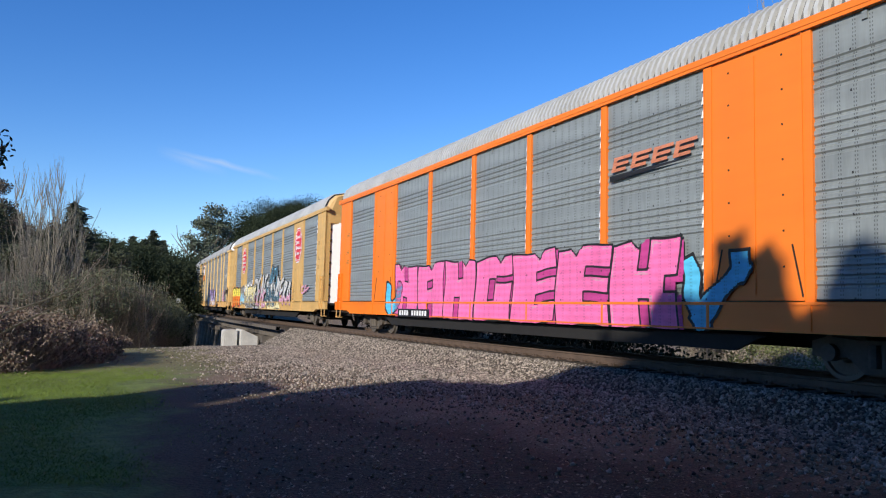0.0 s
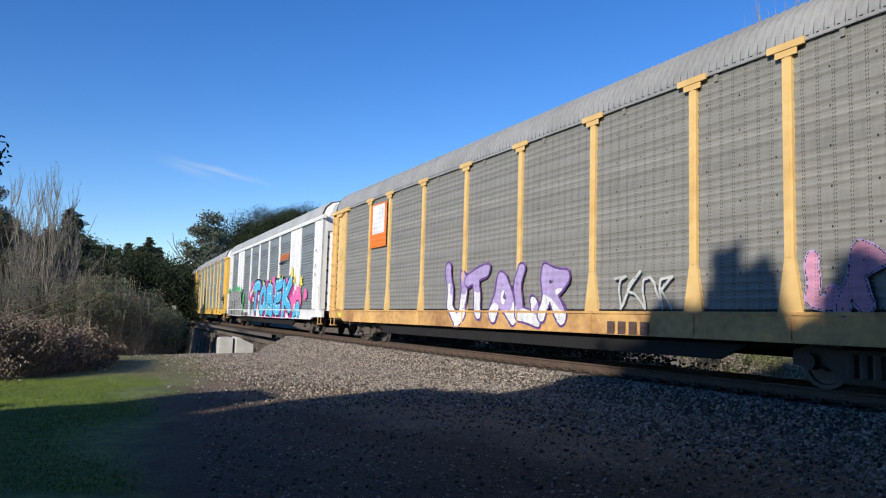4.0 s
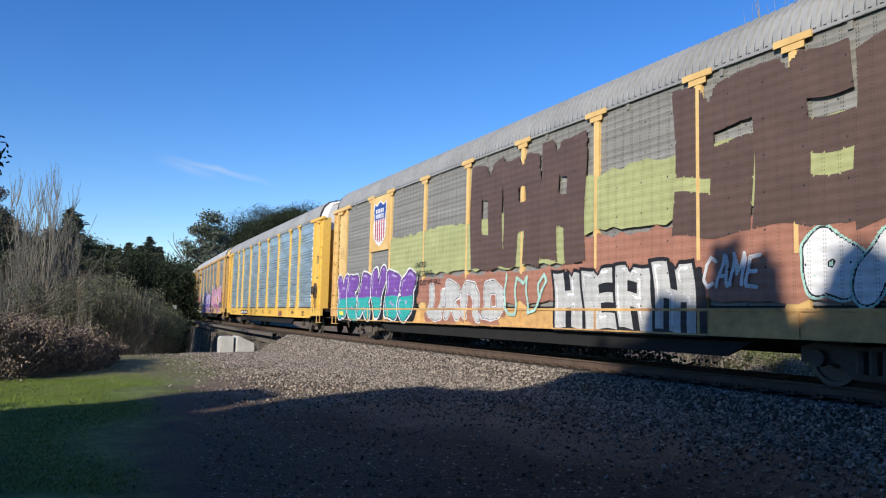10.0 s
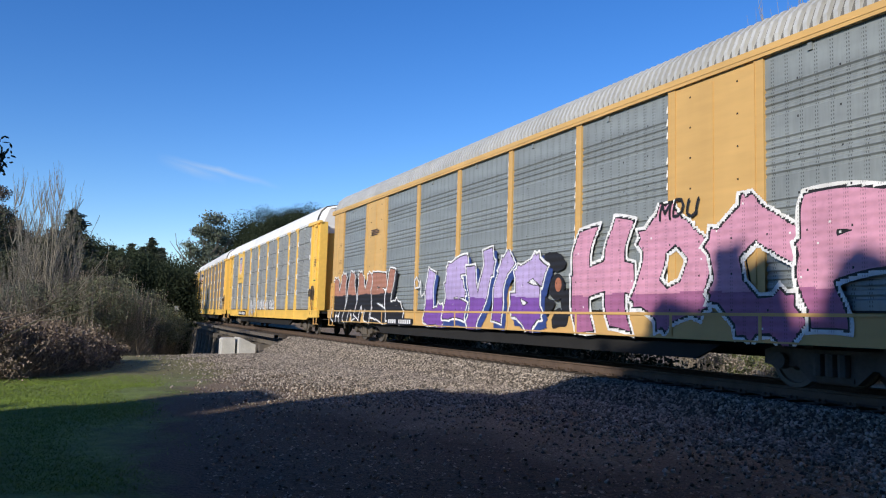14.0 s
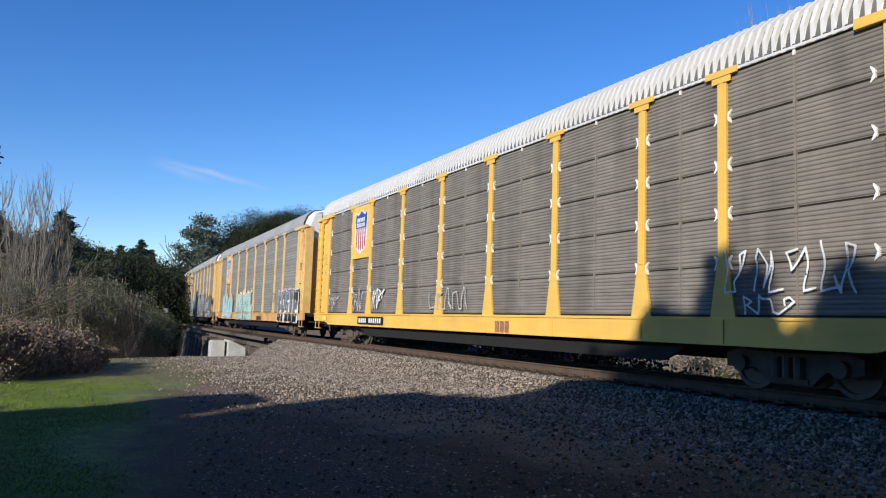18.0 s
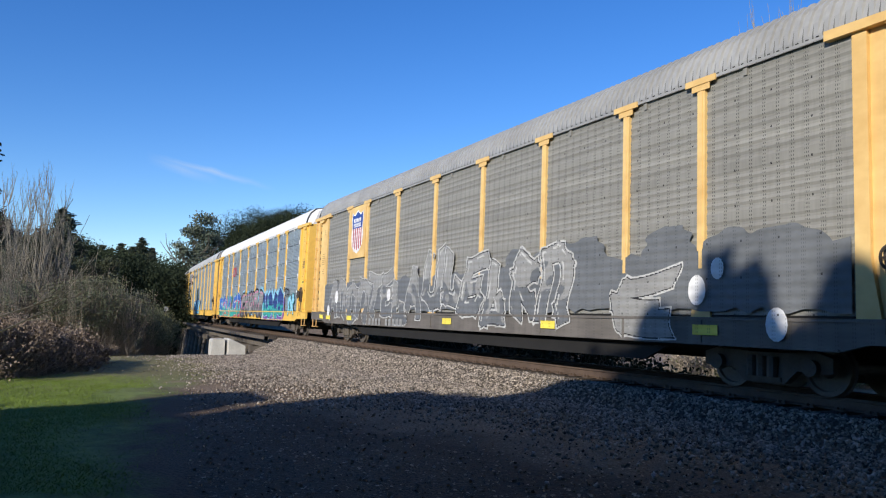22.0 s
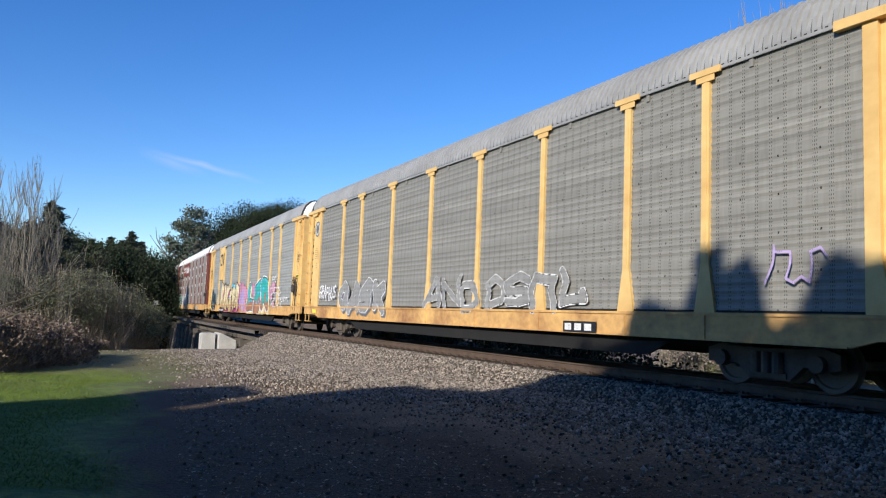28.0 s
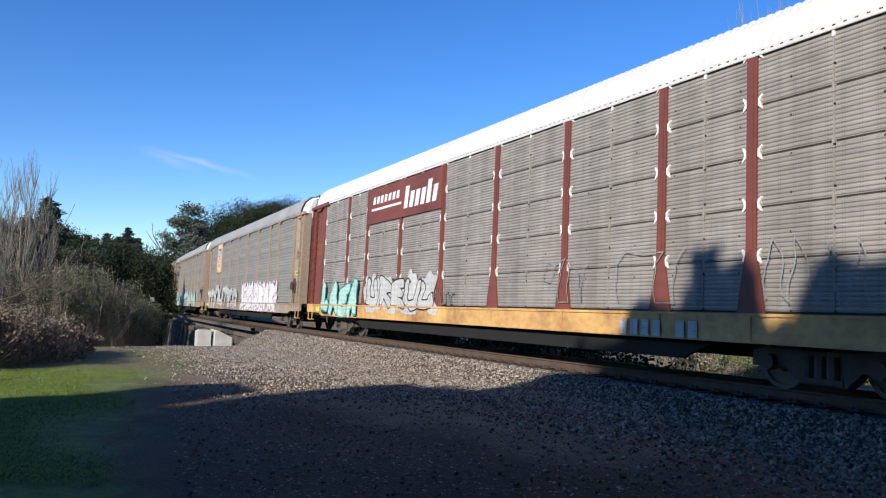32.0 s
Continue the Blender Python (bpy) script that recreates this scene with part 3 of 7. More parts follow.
def groove_panel(width, fine, deep=0.026):
    """A side panel with pressed horizontal ribs, centred on x = 0."""
    mb = MB()
    h = width / 2
    zs = [(ZB, 0.0)]
    if fine:
        sheets, ribs = 5, 11
        step = (ZC - ZB) / sheets
        for k in range(sheets):
            z0 = ZB + k * step
            pitch = (step - 0.06) / ribs
            zs += [(z0 + 0.02, 0.0)]
            for r in range(ribs):
                z = z0 + 0.03 + r * pitch
                zs += [(z, 0.0), (z + pitch * 0.25, -0.014), (z + pitch * 0.6, -0.014), (z + pitch * 0.85, 0.0)]
            zs += [(z0 + step - 0.026, 0.0), (z0 + step - 0.024, 0.045), (z0 + step, 0.045)]
    elif deep < 0.02:
        z = ZB + 0.06
        while z < ZC - 0.15:
            if int((z - ZB) / 0.82) == int((z - ZB + 0.16) / 0.82):
                zs += [(z, 0.0), (z + 0.045, deep), (z + 0.085, deep), (z + 0.13, 0.0)]
            z += 0.137
    else:
        z = ZB + 0.16
        # grooves in sets, with a plain band between the sets
        for group in (5, 5, 5, 4):
            for r in range(group):
                zs += [(z, 0.0), (z + 0.02, deep), (z + 0.05, deep), (z + 0.078, -0.004), (z + 0.10, 0.0)]
                z += 0.133
            z += 0.30
    zs = [p for p in zs if p[0] <= ZC - 0.01] + [(ZC, 0.0)]
    mb.loft([[(-h, FACE + d, z) for z, d in zs], [(h, FACE + d, z) for z, d in zs]])
    mb.poly([(-h, FACE + 0.06, ZB), (-h, FACE + 0.06, ZC), (h, FACE + 0.06, ZC), (h, FACE + 0.06, ZB)])
    mb.box(-h, h, FACE - 0.012, FACE + 0.01, ZB - 0.01, ZB + 0.02, 1)
    if fine:
        for k in range(5):
            z = ZB + (k + 0.98) * (ZC - ZB) / 5
            mb.box(-0.022, 0.022, FACE - 0.035, FACE + 0.02, z - 0.08, z + 0.05, 0 if k < 4 else 2)
            if k < 4:
                mb.box(-h + 0.02, h - 0.02, FACE - 0.004, FACE + 0.02, z + 0.056, z + 0.082, 1)
        mb.box(-0.012, 0.012, FACE - 0.026, FACE, ZB + 0.02, ZC - 0.02)
        for k in range(5):
            z = ZB + (k + 0.98) * (ZC - ZB) / 5
            # pale clips on both sides of each joint
            for x, e in ((-h + 0.10, 1), (h - 0.10, -1)):
                q = [(x, z + 0.01), (x + e * 0.07, z - 0.05), (x + e * 0.07, z - 0.02), (x + e * 0.03, z + 0.07), (x + e * 0.07, z + 0.16), (x + e * 0.07, z + 0.19), (x, z + 0.13)]
                mb.prism(q if e > 0 else q[::-1], FACE - 0.04, FACE, 2)
    else:
        # light tabs that clip the sheet to the posts
        for k in range(16 if deep > 0.02 else 0):
            z = ZB + 0.3 + k * 0.24
            if k % 4 == 3:
                continue
            mb.prism([(h - 0.15, z), (h - 0.08, z), (h - 0.08, z + 0.13), (h - 0.12, z + 0.13)], FACE - 0.035, FACE, 2)
        mb.box(-0.5, -0.42, FACE - 0.03, FACE, ZC - 0.14, ZC - 0.02)
    return mb.mesh("panel", [M["grey"], M["black"], M["white"]])


def t_post(old=False):
    mb = MB()
    w, f, h = (0.085, 0.22, 0.8) if old else (0.095, 0.26, 0.95)
    mb.prism([(-f, ZB - 0.02), (f, ZB - 0.02), (f * 0.55, ZB + h * 0.72), (w, ZB + h), (w, ZC), (-w, ZC), (-w, ZB + h), (-f * 0.55, ZB + h * 0.72)], FACE - 0.05, FACE + 0.02)
    mb.box(-w * 0.45, w * 0.45, FACE - 0.062, FACE - 0.05, ZB + h, ZC - 0.06)
    return mb.mesh("post", [M["yellow"]])


def slim_post():
    mb = MB()
    mb.box(-0.085, 0.085, FACE - 0.045, FACE + 0.02, ZB - 0.02, ZC)
    mb.box(-0.085, -0.07, FACE - 0.06, FACE - 0.045, ZB, ZC)
    return mb.mesh("post", [M["yellow"]])


def post_cap():
    mb = MB()
    mb.prism([(-0.34, ZC - 0.05), (0.34, ZC - 0.05), (0.34, ZC + 0.06), (-0.34, ZC + 0.06)], FACE - 0.085, FACE - 0.052)
    mb.prism([(-0.2, ZC - 0.16), (0.2, ZC - 0.16), (0.2, ZC - 0.05), (-0.2, ZC - 0.05)], FACE - 0.07, FACE - 0.052)
    return mb.mesh("post_cap", [M["yellow"]])


def plain_panel(width):
    mb = MB()
    h = width / 2
    mb.box(-h, h, FACE - 0.03, FACE + 0.03, ZB, ZC)
    for x in (-0.02,):
        mb.box(x, x + 0.03, FACE - 0.045, FACE - 0.03, ZB + 0.1, ZC - 0.1)
    for k in range(7):
        for x in (-h * 0.55, h * 0.55):
            mb.box(x - 0.015, x + 0.015, FACE - 0.036, FACE - 0.03, ZB + 0.5 + k * 0.55, ZB + 0.53 + k * 0.55, 1)
    # slanted gussets at the foot
    for e in (-1, 1):
        xs = [e * (h - 0.12), e * (h - 0.09), e * (h - 0.27), e * (h - 0.30)]
        q = [(xs[0], ZB + 0.05), (xs[1], ZB + 0.05), (xs[2], ZB + 0.85), (xs[3], ZB + 0.85)]
        mb.prism(q if e > 0 else q[::-1], FACE - 0.036, FACE - 0.03, 1)
    return mb.mesh("panel", [M["yellow"], M["black"]])


ROOF_LINE = [(1.55, 5.21), (1.56, 5.31), (1.52, 5.46), (1.40, 5.74), (1.16, 5.96), (0.60, 6.08), (0.0, 6.12)]


def roof_mesh(coarse, unstriped=False, length=HALF - 0.55):
    """Ribbed sheet roof, arched across."""
    mb = MB()
    prof = [(-y, z) for y, z in ROOF_LINE] + [(y, z) for y, z in ROOF_LINE[-2::-1]]
    pitch = 0.17
    n = int(2 * length / pitch)
    depth = 0.060 if coarse else 0.036

    def ring(x, d):
        return [(x, y * (1 + (d if 1 < i < len(prof) - 2 else 0) * 0.5), z + (d if 1 < i < len(prof) - 2 else 0)) for i, (y, z) in enumerate(prof)]

    # the ribs' shading is painted in: dark rising sides, dark floors where coarse
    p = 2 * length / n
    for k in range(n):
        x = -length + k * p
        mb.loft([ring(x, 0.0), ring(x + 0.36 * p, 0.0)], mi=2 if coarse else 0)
        mb.loft([ring(x + 0.36 * p, 0.0), ring(x + 0.5 * p, depth)], mi=0 if unstriped else 2)
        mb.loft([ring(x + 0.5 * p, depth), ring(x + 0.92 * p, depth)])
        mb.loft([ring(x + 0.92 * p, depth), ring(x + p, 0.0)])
    mb.poly([(-length, y, z) for y, z in prof])
    mb.poly([(length, y, z) for y, z in prof][::-1])
    # dark rubber-edged rim at both ends
    for e in (-length, length):
        for (y0, z0), (y1, z1) in zip(prof[:-1], prof[1:]):
            mb.tube((e, y0 * 1.005, z0 + 0.012), (e, y1 * 1.005, z1 + 0.012), 0.028, n=5, mi=1)
    me = mb.mesh("roof", [M["roof"], M["black"], M["roofshade"]])
    bm = bmesh.new()
    bm.from_mesh(me)
    bmesh.ops.remove_doubles(bm, verts=bm.verts, dist=0.0005)
    bm.to_mesh(me)
    bm.free()
    return me


def eave_mesh(deep):
    mb = MB()
    mb.box(-HALF + 0.2, HALF - 0.2, FACE - (0.085 if deep else 0.055), FACE + 0.04, ZC, ZC + (0.17 if deep else 0.07))
    if deep:
        mb.box(-HALF + 0.2, HALF - 0.2, FACE - 0.095, FACE - 0.085, ZC + 0.06, ZC + 0.085)
        return mb.mesh("eave_rail", [M["roof"]])
    for k in range(148):
        x = -HALF + 0.5 + k * 0.172
        mb.box(x, x + 0.05, FACE - 0.062, FACE - 0.055, ZC + 0.045, ZC + 0.06, 1)
    return mb.mesh("eave_rail", [M["roof"], M["black"]])


def sill_mesh(slim):
    mb = MB()
    top = ZB - 0.021
    mb.prism([(-HALF, 0.82), (-HALF + 1.6, 0.80), (-HALF + 2.0, 0.69), (HALF - 2.0, 0.69), (HALF - 1.6, 0.80), (HALF, 0.82), (HALF, top), (-HALF, top)], FACE - 0.05, FACE + 0.05)
    mb.box(-HALF, HALF, FACE - 0.075, FACE - 0.05, top - 0.05, top)
    mb.box(-HALF + 2, HALF - 2, FACE - 0.08, FACE - 0.05, 0.69, 0.72)
    for x in POSTS:
        mb.box(x - 0.03, x + 0.03, FACE - 0.07, FACE - 0.05, 0.72, top - 0.05)
    return mb.mesh("side_sill", [M["yellow"]])


def deck_mesh():
    mb = MB()
    mb.box(-HALF + 0.1, HALF - 0.1, -1.44, 1.44, 1.0, 1.1)
    mb.box(-HALF + 0.1, HALF - 0.1, -0.33, 0.33, 0.55, 1.0)
    for x in np.arange(-11, 11.5, 2.2):
        mb.box(x - 0.06, x + 0.06, -1.4, 1.4, 0.8, 1.0)
    mb.box(-2.5, -0.4, -1.0, -0.5, 0.32, 0.75)
    for y in (-1.40, 1.32):
        mb.prism([(-8.2, 0.62), (-7.6, 0.36), (7.6, 0.36), (8.2, 0.62)], y, y + 0.08)
    mb.tube((1.2, -0.75, 0.5), (3.4, -0.75, 0.5), 0.2, n=12)
    mb.tube((-7, -1.2, 0.55), (7, -1.2, 0.55), 0.03, n=6)
    return mb.mesh("underframe", [M["black"]])


def corner_mesh(recess, flush=False):
    """End corner of a side, at the +x end: a flat sheet with its edge turned in."""
    mb = MB()
    if flush:
        mb.box(11.93, 13.62, FACE - 0.02, FACE + 0.05, ZB, ZC)
        mb.box(11.94, 12.14, FACE - 0.05, FACE - 0.02, ZB, ZC)
        for x in (12.52, 12.98):
            mb.box(x, x + 0.025, FACE - 0.035, FACE - 0.02, ZB + 1.6 if x < 12.9 else ZB + 1.85, ZC - 0.1)
        mb.box(13.02, 13.55, FACE - 0.06, FACE - 0.02, ZB + 1.82, ZB + 1.88)
        for x in (13.04, 13.50):
            mb.box(x, x + 0.05, FACE - 0.06, FACE - 0.02, ZB, ZB + 1.82)
        mb.box(13.09, 13.50, FACE - 0.026, FACE - 0.02, ZB + 1.70, ZB + 1.82, 1)
        for z in (1.5, 2.0, 2.5):
            mb.tube((12.95, FACE - 0.10, z), (13.45, FACE - 0.10, z), 0.014, n=5)
        mb.box(12.2, 12.75, FACE - 0.03, FACE - 0.02, ZB + 1.28, ZB + 1.32, 1)
        for x0, x1, z0, z1 in ((12.2, 12.62, 3.35, 3.85), (12.12, 12.36, 2.78, 3.02), (13.1, 13.45, 3.42, 3.5), (12.2, 12.42, 4.3, 4.42)):
            for z in np.arange(z0, z1, 0.07):
                mb.box(x0, x1, FACE - 0.024, FACE - 0.02, z, z + 0.022, 2)
    elif recess:
        mb.box(11.93, 13.06, FACE + 0.03, FACE + 0.07, ZB, ZC - 0.02)
        mb.prism([(11.94, ZB - 0.02), (12.30, ZB - 0.02), (12.16, ZB + 0.8), (12.16, ZC), (11.94, ZC)], FACE - 0.04, FACE + 0.03)
        mb.box(13.06, 13.12, FACE + 0.13, FACE + 0.17, ZB, ZC - 0.1, 1)
        # the corner column that carries the rungs
        mb.box(13.12, 13.60, FACE + 0.02, FACE + 0.06, ZB - 0.02, ZC - 0.1)
        mb.box(13.12, 13.16, FACE - 0.05, FACE + 0.06, ZB - 0.02, ZC - 0.1)
        mb.box(13.58, 13.64, FACE - 0.05, FACE + 0.30, ZB - 0.02, ZC - 0.02)
        for k in range(13):
            z = ZB + 0.2 + k * 0.29
            mb.box(13.045, 13.10, FACE + 0.02, FACE + 0.032, z, z + 0.10, 1)
        # small printed lines
        for x0, x1, z0, z1 in ((12.36, 12.84, ZB + 2.02, ZB + 2.45), (12.46, 12.72, ZB + 1.62, ZB + 1.86), (12.40, 12.66, ZC - 0.75, ZC - 0.55)):
            for z in np.arange(z0, z1, 0.085):
                mb.box(x0 + (z * 37 % 1) * 0.1, x1 - (z * 53 % 1) * 0.1, FACE + 0.026, FACE + 0.03, z, z + 0.016, 2)
    else:
        mb.box(11.93, 13.25, FACE - 0.04, FACE + 0.04, ZB, ZC)
        mb.box(13.21, 13.25, FACE - 0.04, FACE + 0.2, ZB, ZC)
        mb.box(11.94, 12.0, FACE - 0.06, FACE - 0.04, ZB, ZC)
        mb.box(12.65, 12.68, FACE - 0.05, FACE - 0.04, ZB, ZC)
        for z in (ZB + 1.5, ZB + 1.9, ZB + 2.6):
            for dz in (0.0, 0.06, 0.12):
                mb.box(12.1, 12.45 - dz, FACE - 0.043, FACE - 0.04, z + dz, z + dz + 0.025, 2)
    return mb.mesh("corner_sheet", [M["yellow"], M["black"], M["print"]])


def corner_beam():
    mb = MB()
    mb.prism([(11.55, ZC - 0.08), (13.70, ZC - 0.08), (13.70, ZC + 0.03), (11.55, ZC + 0.07)], FACE - 0.10, FACE + 0.03)
    mb.prism([(12.6, ZC - 0.2), (13.0, ZC - 0.2), (13.2, ZC - 0.08), (12.4, ZC - 0.08)], FACE - 0.06, FACE + 0.03)
    return mb.mesh("corner_beam", [M["yellow"]])


def brake_wheel():
    mb = MB()
    y, c = FACE - 0.16, (12.55, 1.95)
    n = 16
    pts = [(c[0] + math.cos(k * math.tau / n) * 0.18, c[1] + math.sin(k * math.tau / n) * 0.18) for k in range(n)]
    for k in range(n):
        (x0, z0), (x1, z1) = pts[k], pts[(k + 1) % n]
        mb.tube((x0, y, z0), (x1, y, z1), 0.02, n=5)
    for k in range(0, n, 4):
        mb.tube((c[0], y, c[1]), (pts[k][0], y, pts[k][1]), 0.014, n=5)
    mb.box(c[0] - 0.08, c[0] + 0.08, y, FACE + 0.03, c[1] - 0.14, c[1] + 0.14)
    mb.tube((c[0], FACE - 0.03, c[1] - 0.1), (c[0] + 0.05, FACE - 0.03, 0.75), 0.02, n=5)
    # gear box, chain and bracket behind the wheel
    mb.prism([(c[0] - 0.16, c[1] - 0.3), (c[0] + 0.12, c[1] - 0.34), (c[0] + 0.2, c[1] + 0.1), (c[0] - 0.02, c[1] + 0.34), (c[0] - 0.2, c[1] + 0.12)], FACE - 0.07, FACE + 0.03)
    for dx in (-0.12, 0.14):
        mb.tube((c[0] + dx, FACE - 0.05, c[1] - 0.3), (c[0] + dx * 1.6, FACE - 0.05, 0.95), 0.015, n=5)
    return mb.mesh("brake_wheel", [M["dirt"]])


def rung_mesh(width):
    """A rung bent from bar, centred on x = 0, bolted to the corner column."""
    mb = MB()
    y, h = FACE - 0.10, width / 2
    mb.tube((-h + 0.04, y, 0), (h - 0.04, y, 0), 0.014, n=6)
    for e in (-1, 1):
        mb.tube((e * h, FACE + 0.03, 0.05), (e * (h - 0.04), y, 0), 0.014, n=5)
    return mb.mesh("rung", [M["yellow"]])


def stile_mesh():
    mb = MB()
    mb.box(-0.015, 0.015, FACE - 0.115, FACE - 0.03, 0.85, 2.3)
    return mb.mesh("stile", [M["yellow"]])


def build_rungs(sheet, recess, k, material):
    x0, x1 = (13.10, 13.60) if recess else (12.8, 13.2)
    top = ZC - 0.16 if recess else 2.3
    if not recess:
        for x in (x0, x1):
            part("stile", cached("stile", stile_mesh), sheet, pose(k * x, 0, 0), material=material)
    for z in np.arange(ZB + 0.12, top - 0.05, 0.44):
        part("rung", cached(("rung", recess), lambda: rung_mesh(x1 - x0)), sheet, pose(k * (x0 + x1) / 2, 0, float(z)), material=material)


def end_arc(recess, w, bulge):
    x = 13.12 if recess else 13.10
    return [(x + bulge * math.cos(k / 10 * math.pi - math.pi / 2), -w + 2 * w * k / 10) for k in range(11)]


def end_door_mesh(recess, flush=False):
    """The closing end of a car, bowed outwards, with hinges and a seam."""
    mb = MB()
    arc = [(13.60, -1.47), (13.61, -0.8), (13.61, 0.0), (13.61, 0.8), (13.60, 1.47)] if flush else end_arc(recess, 1.44, 0.36 if recess else 0.30)
    top = 4.72
    mb.loft([[(x, y, z) for x, y in arc] for z in (ZB - 0.1, 2.6, 2.62, 3.92, 3.94, top)])
    mb.loft([[(x - 0.06, y, z) for x, y in arc] for z in (top, ZB - 0.1)])
    seam = arc[1:-1]
    mb.loft([[(x + 0.012, y, 3.90) for x, y in seam], [(x + 0.012, y, 3.93) for x, y in seam]])
    mid = max(x for x, y in arc)
    mb.box(mid - 0.02, mid + 0.03, -0.03, 0.03, ZB, top)
    for k in range(7):
        z = 1.35 + k * 0.5
        x, y = arc[1]
        mb.box(x - 0.06, x + 0.03, y - 0.16, y + (0.12 if flush else -0.08), z, z + 0.10, 1)
        if flush:
            for yy in (-1.38, -0.85, -0.3):
                mb.box(13.60, 13.64, yy, yy + 0.06, z + 0.25, z + 0.31, 1)
    # framed hatch low on the near leaf
    (xa, ya), (xb, yb) = arc[3], arc[4]
    if not flush:
        for z0, z1 in ((1.45, 1.48), (2.35, 2.38)):
            mb.loft([[(xa + 0.012, ya, z0), (xb + 0.012, yb, z0)], [(xa + 0.012, ya, z1), (xb + 0.012, yb, z1)]], mi=1)
    return mb.mesh("end_door", [M["yellow"], M["black"]])


def hood_mesh():
    """Top of the end, bowed like the door and closing the roof's arch."""
    mb = MB()
    prof = [(-y * 0.965, z - 0.02) for y, z in ROOF_LINE] + [(y * 0.965, z - 0.02) for y, z in ROOF_LINE[-2::-1]]
    base = [(-1.42, 4.68), (-1.42, 5.16)] + prof[1:-1] + [(1.42, 5.16), (1.42, 4.68)]
    back = [(12.6, y, z) for y, z in base]
    mid = [(13.16 + 0.34 * (1 - (y / 1.5) ** 2), y, z) for y, z in base]
    front = [(13.22 + 0.36 * (1 - (y / 1.5) ** 2), y * 0.95, z - (0.07 if z > 4.7 else 0)) for y, z in base]
    mb.loft([back, mid, front])
    mb.poly(front)
    return mb.mesh("end_hood", [M["white"], M["black"]])


def coupler_mesh():
    mb = MB()
    mb.box(HALF - 0.6, HALF + 0.35, -0.12, 0.12, 0.72, 0.98)
    mb.prism([(HALF + 0.30, 0.66), (HALF + 0.58, 0.66), (HALF + 0.60, 1.0), (HALF + 0.30, 1.0)], -0.2, 0.16)
    mb.tube((HALF + 0.05, -0.3, 0.75), (HALF + 0.45, -0.35, 0.35), 0.035, n=6)
    mb.tube((HALF - 0.2, -1.35, 0.75), (HALF + 0.02, -0.3, 0.7), 0.02, n=6)
    return mb.mesh("coupler", [M["dirt"]])


def step_mesh():
    mb = MB()
    y = FACE - 0.03
    for x in (13.02, 13.52):
        mb.box(x - 0.02, x + 0.02, y - 0.015, y + 0.015, 0.52, 0.85)
    mb.box(13.0, 13.54, y - 0.04, y + 0.10, 0.50, 0.53)
    return mb.mesh("sill_step", [M["yellow"]])


def side_frame_mesh():
    mb = MB()
    pts = [(-1.22, 0.36), (-1.22, 0.58), (-0.95, 0.66), (-0.5, 0.62), (0.5, 0.62), (0.95, 0.66), (1.22, 0.58), (1.22, 0.36), (0.95, 0.33), (0.62, 0.36), (0.38, 0.14), (-0.38, 0.14), (-0.62, 0.36), (-0.95, 0.33)]
    mb.prism(pts, -1.10, -0.96)
    mb.box(-0.34, 0.34, -1.13, -1.10, 0.16, 0.24)
    for x in (-0.2, 0.0, 0.2):
        mb.tube((x, -1.14, 0.24), (x, -1.14, 0.56), 0.085, n=8, mi=1)
    for x in (-0.89, 0.89):
        mb.tube((x, -1.2, 0.42), (x, -1.05, 0.42), 0.13, n=12, mi=1)
    return mb.mesh("side_frame", [M["frame"], M["frame"]])


def wheelset_mesh():
    mb = MB()
    n = 28
    for s in (-1, 1):
        prof = [(0.66, 0.05), (0.66, 0.12), (0.70, 0.34), (0.68, 0.43), (0.70, 0.445), (0.725, 0.415), (0.80, 0.405), (0.80, 0.34), (0.76, 0.32), (0.75, 0.14), (0.80, 0.10), (0.80, 0.0)]
        rings = [[(math.cos(k * math.tau / n) * r, s * y, math.sin(k * math.tau / n) * r) for y, r in prof] for k in range(n + 1)]
        mb.loft(rings, mi=0)
    mb.tube((0, -1.0, 0), (0, 1.0, 0), 0.08, n=10, mi=1)
    return mb.mesh("wheelset", [M["wheel"], M["dirt"]], smooth=False)


def bolster_mesh():
    mb = MB()
    mb.box(-0.2, 0.2, -1.05, 1.05, 0.42, 0.62)
    mb.box(-0.3, 0.3, -0.4, 0.4, 0.6, 0.75)
    return mb.mesh("bolster", [M["dirt"]])


def build_truck(car, x):
    tr = part("truck", cached("bolster", bolster_mesh), car, pose(x, 0, 0))
    part("side_frame", cached("side_frame", side_frame_mesh), tr, pose(0, 0, 0))
    part("side_frame", cached("side_frame", side_frame_mesh), tr, pose(0, 0, 0, 0, 0, 180))
    for dx in (-0.89, 0.89):
        part("wheelset", cached("wheelset", wheelset_mesh), tr, pose(dx, 0, 0.405))


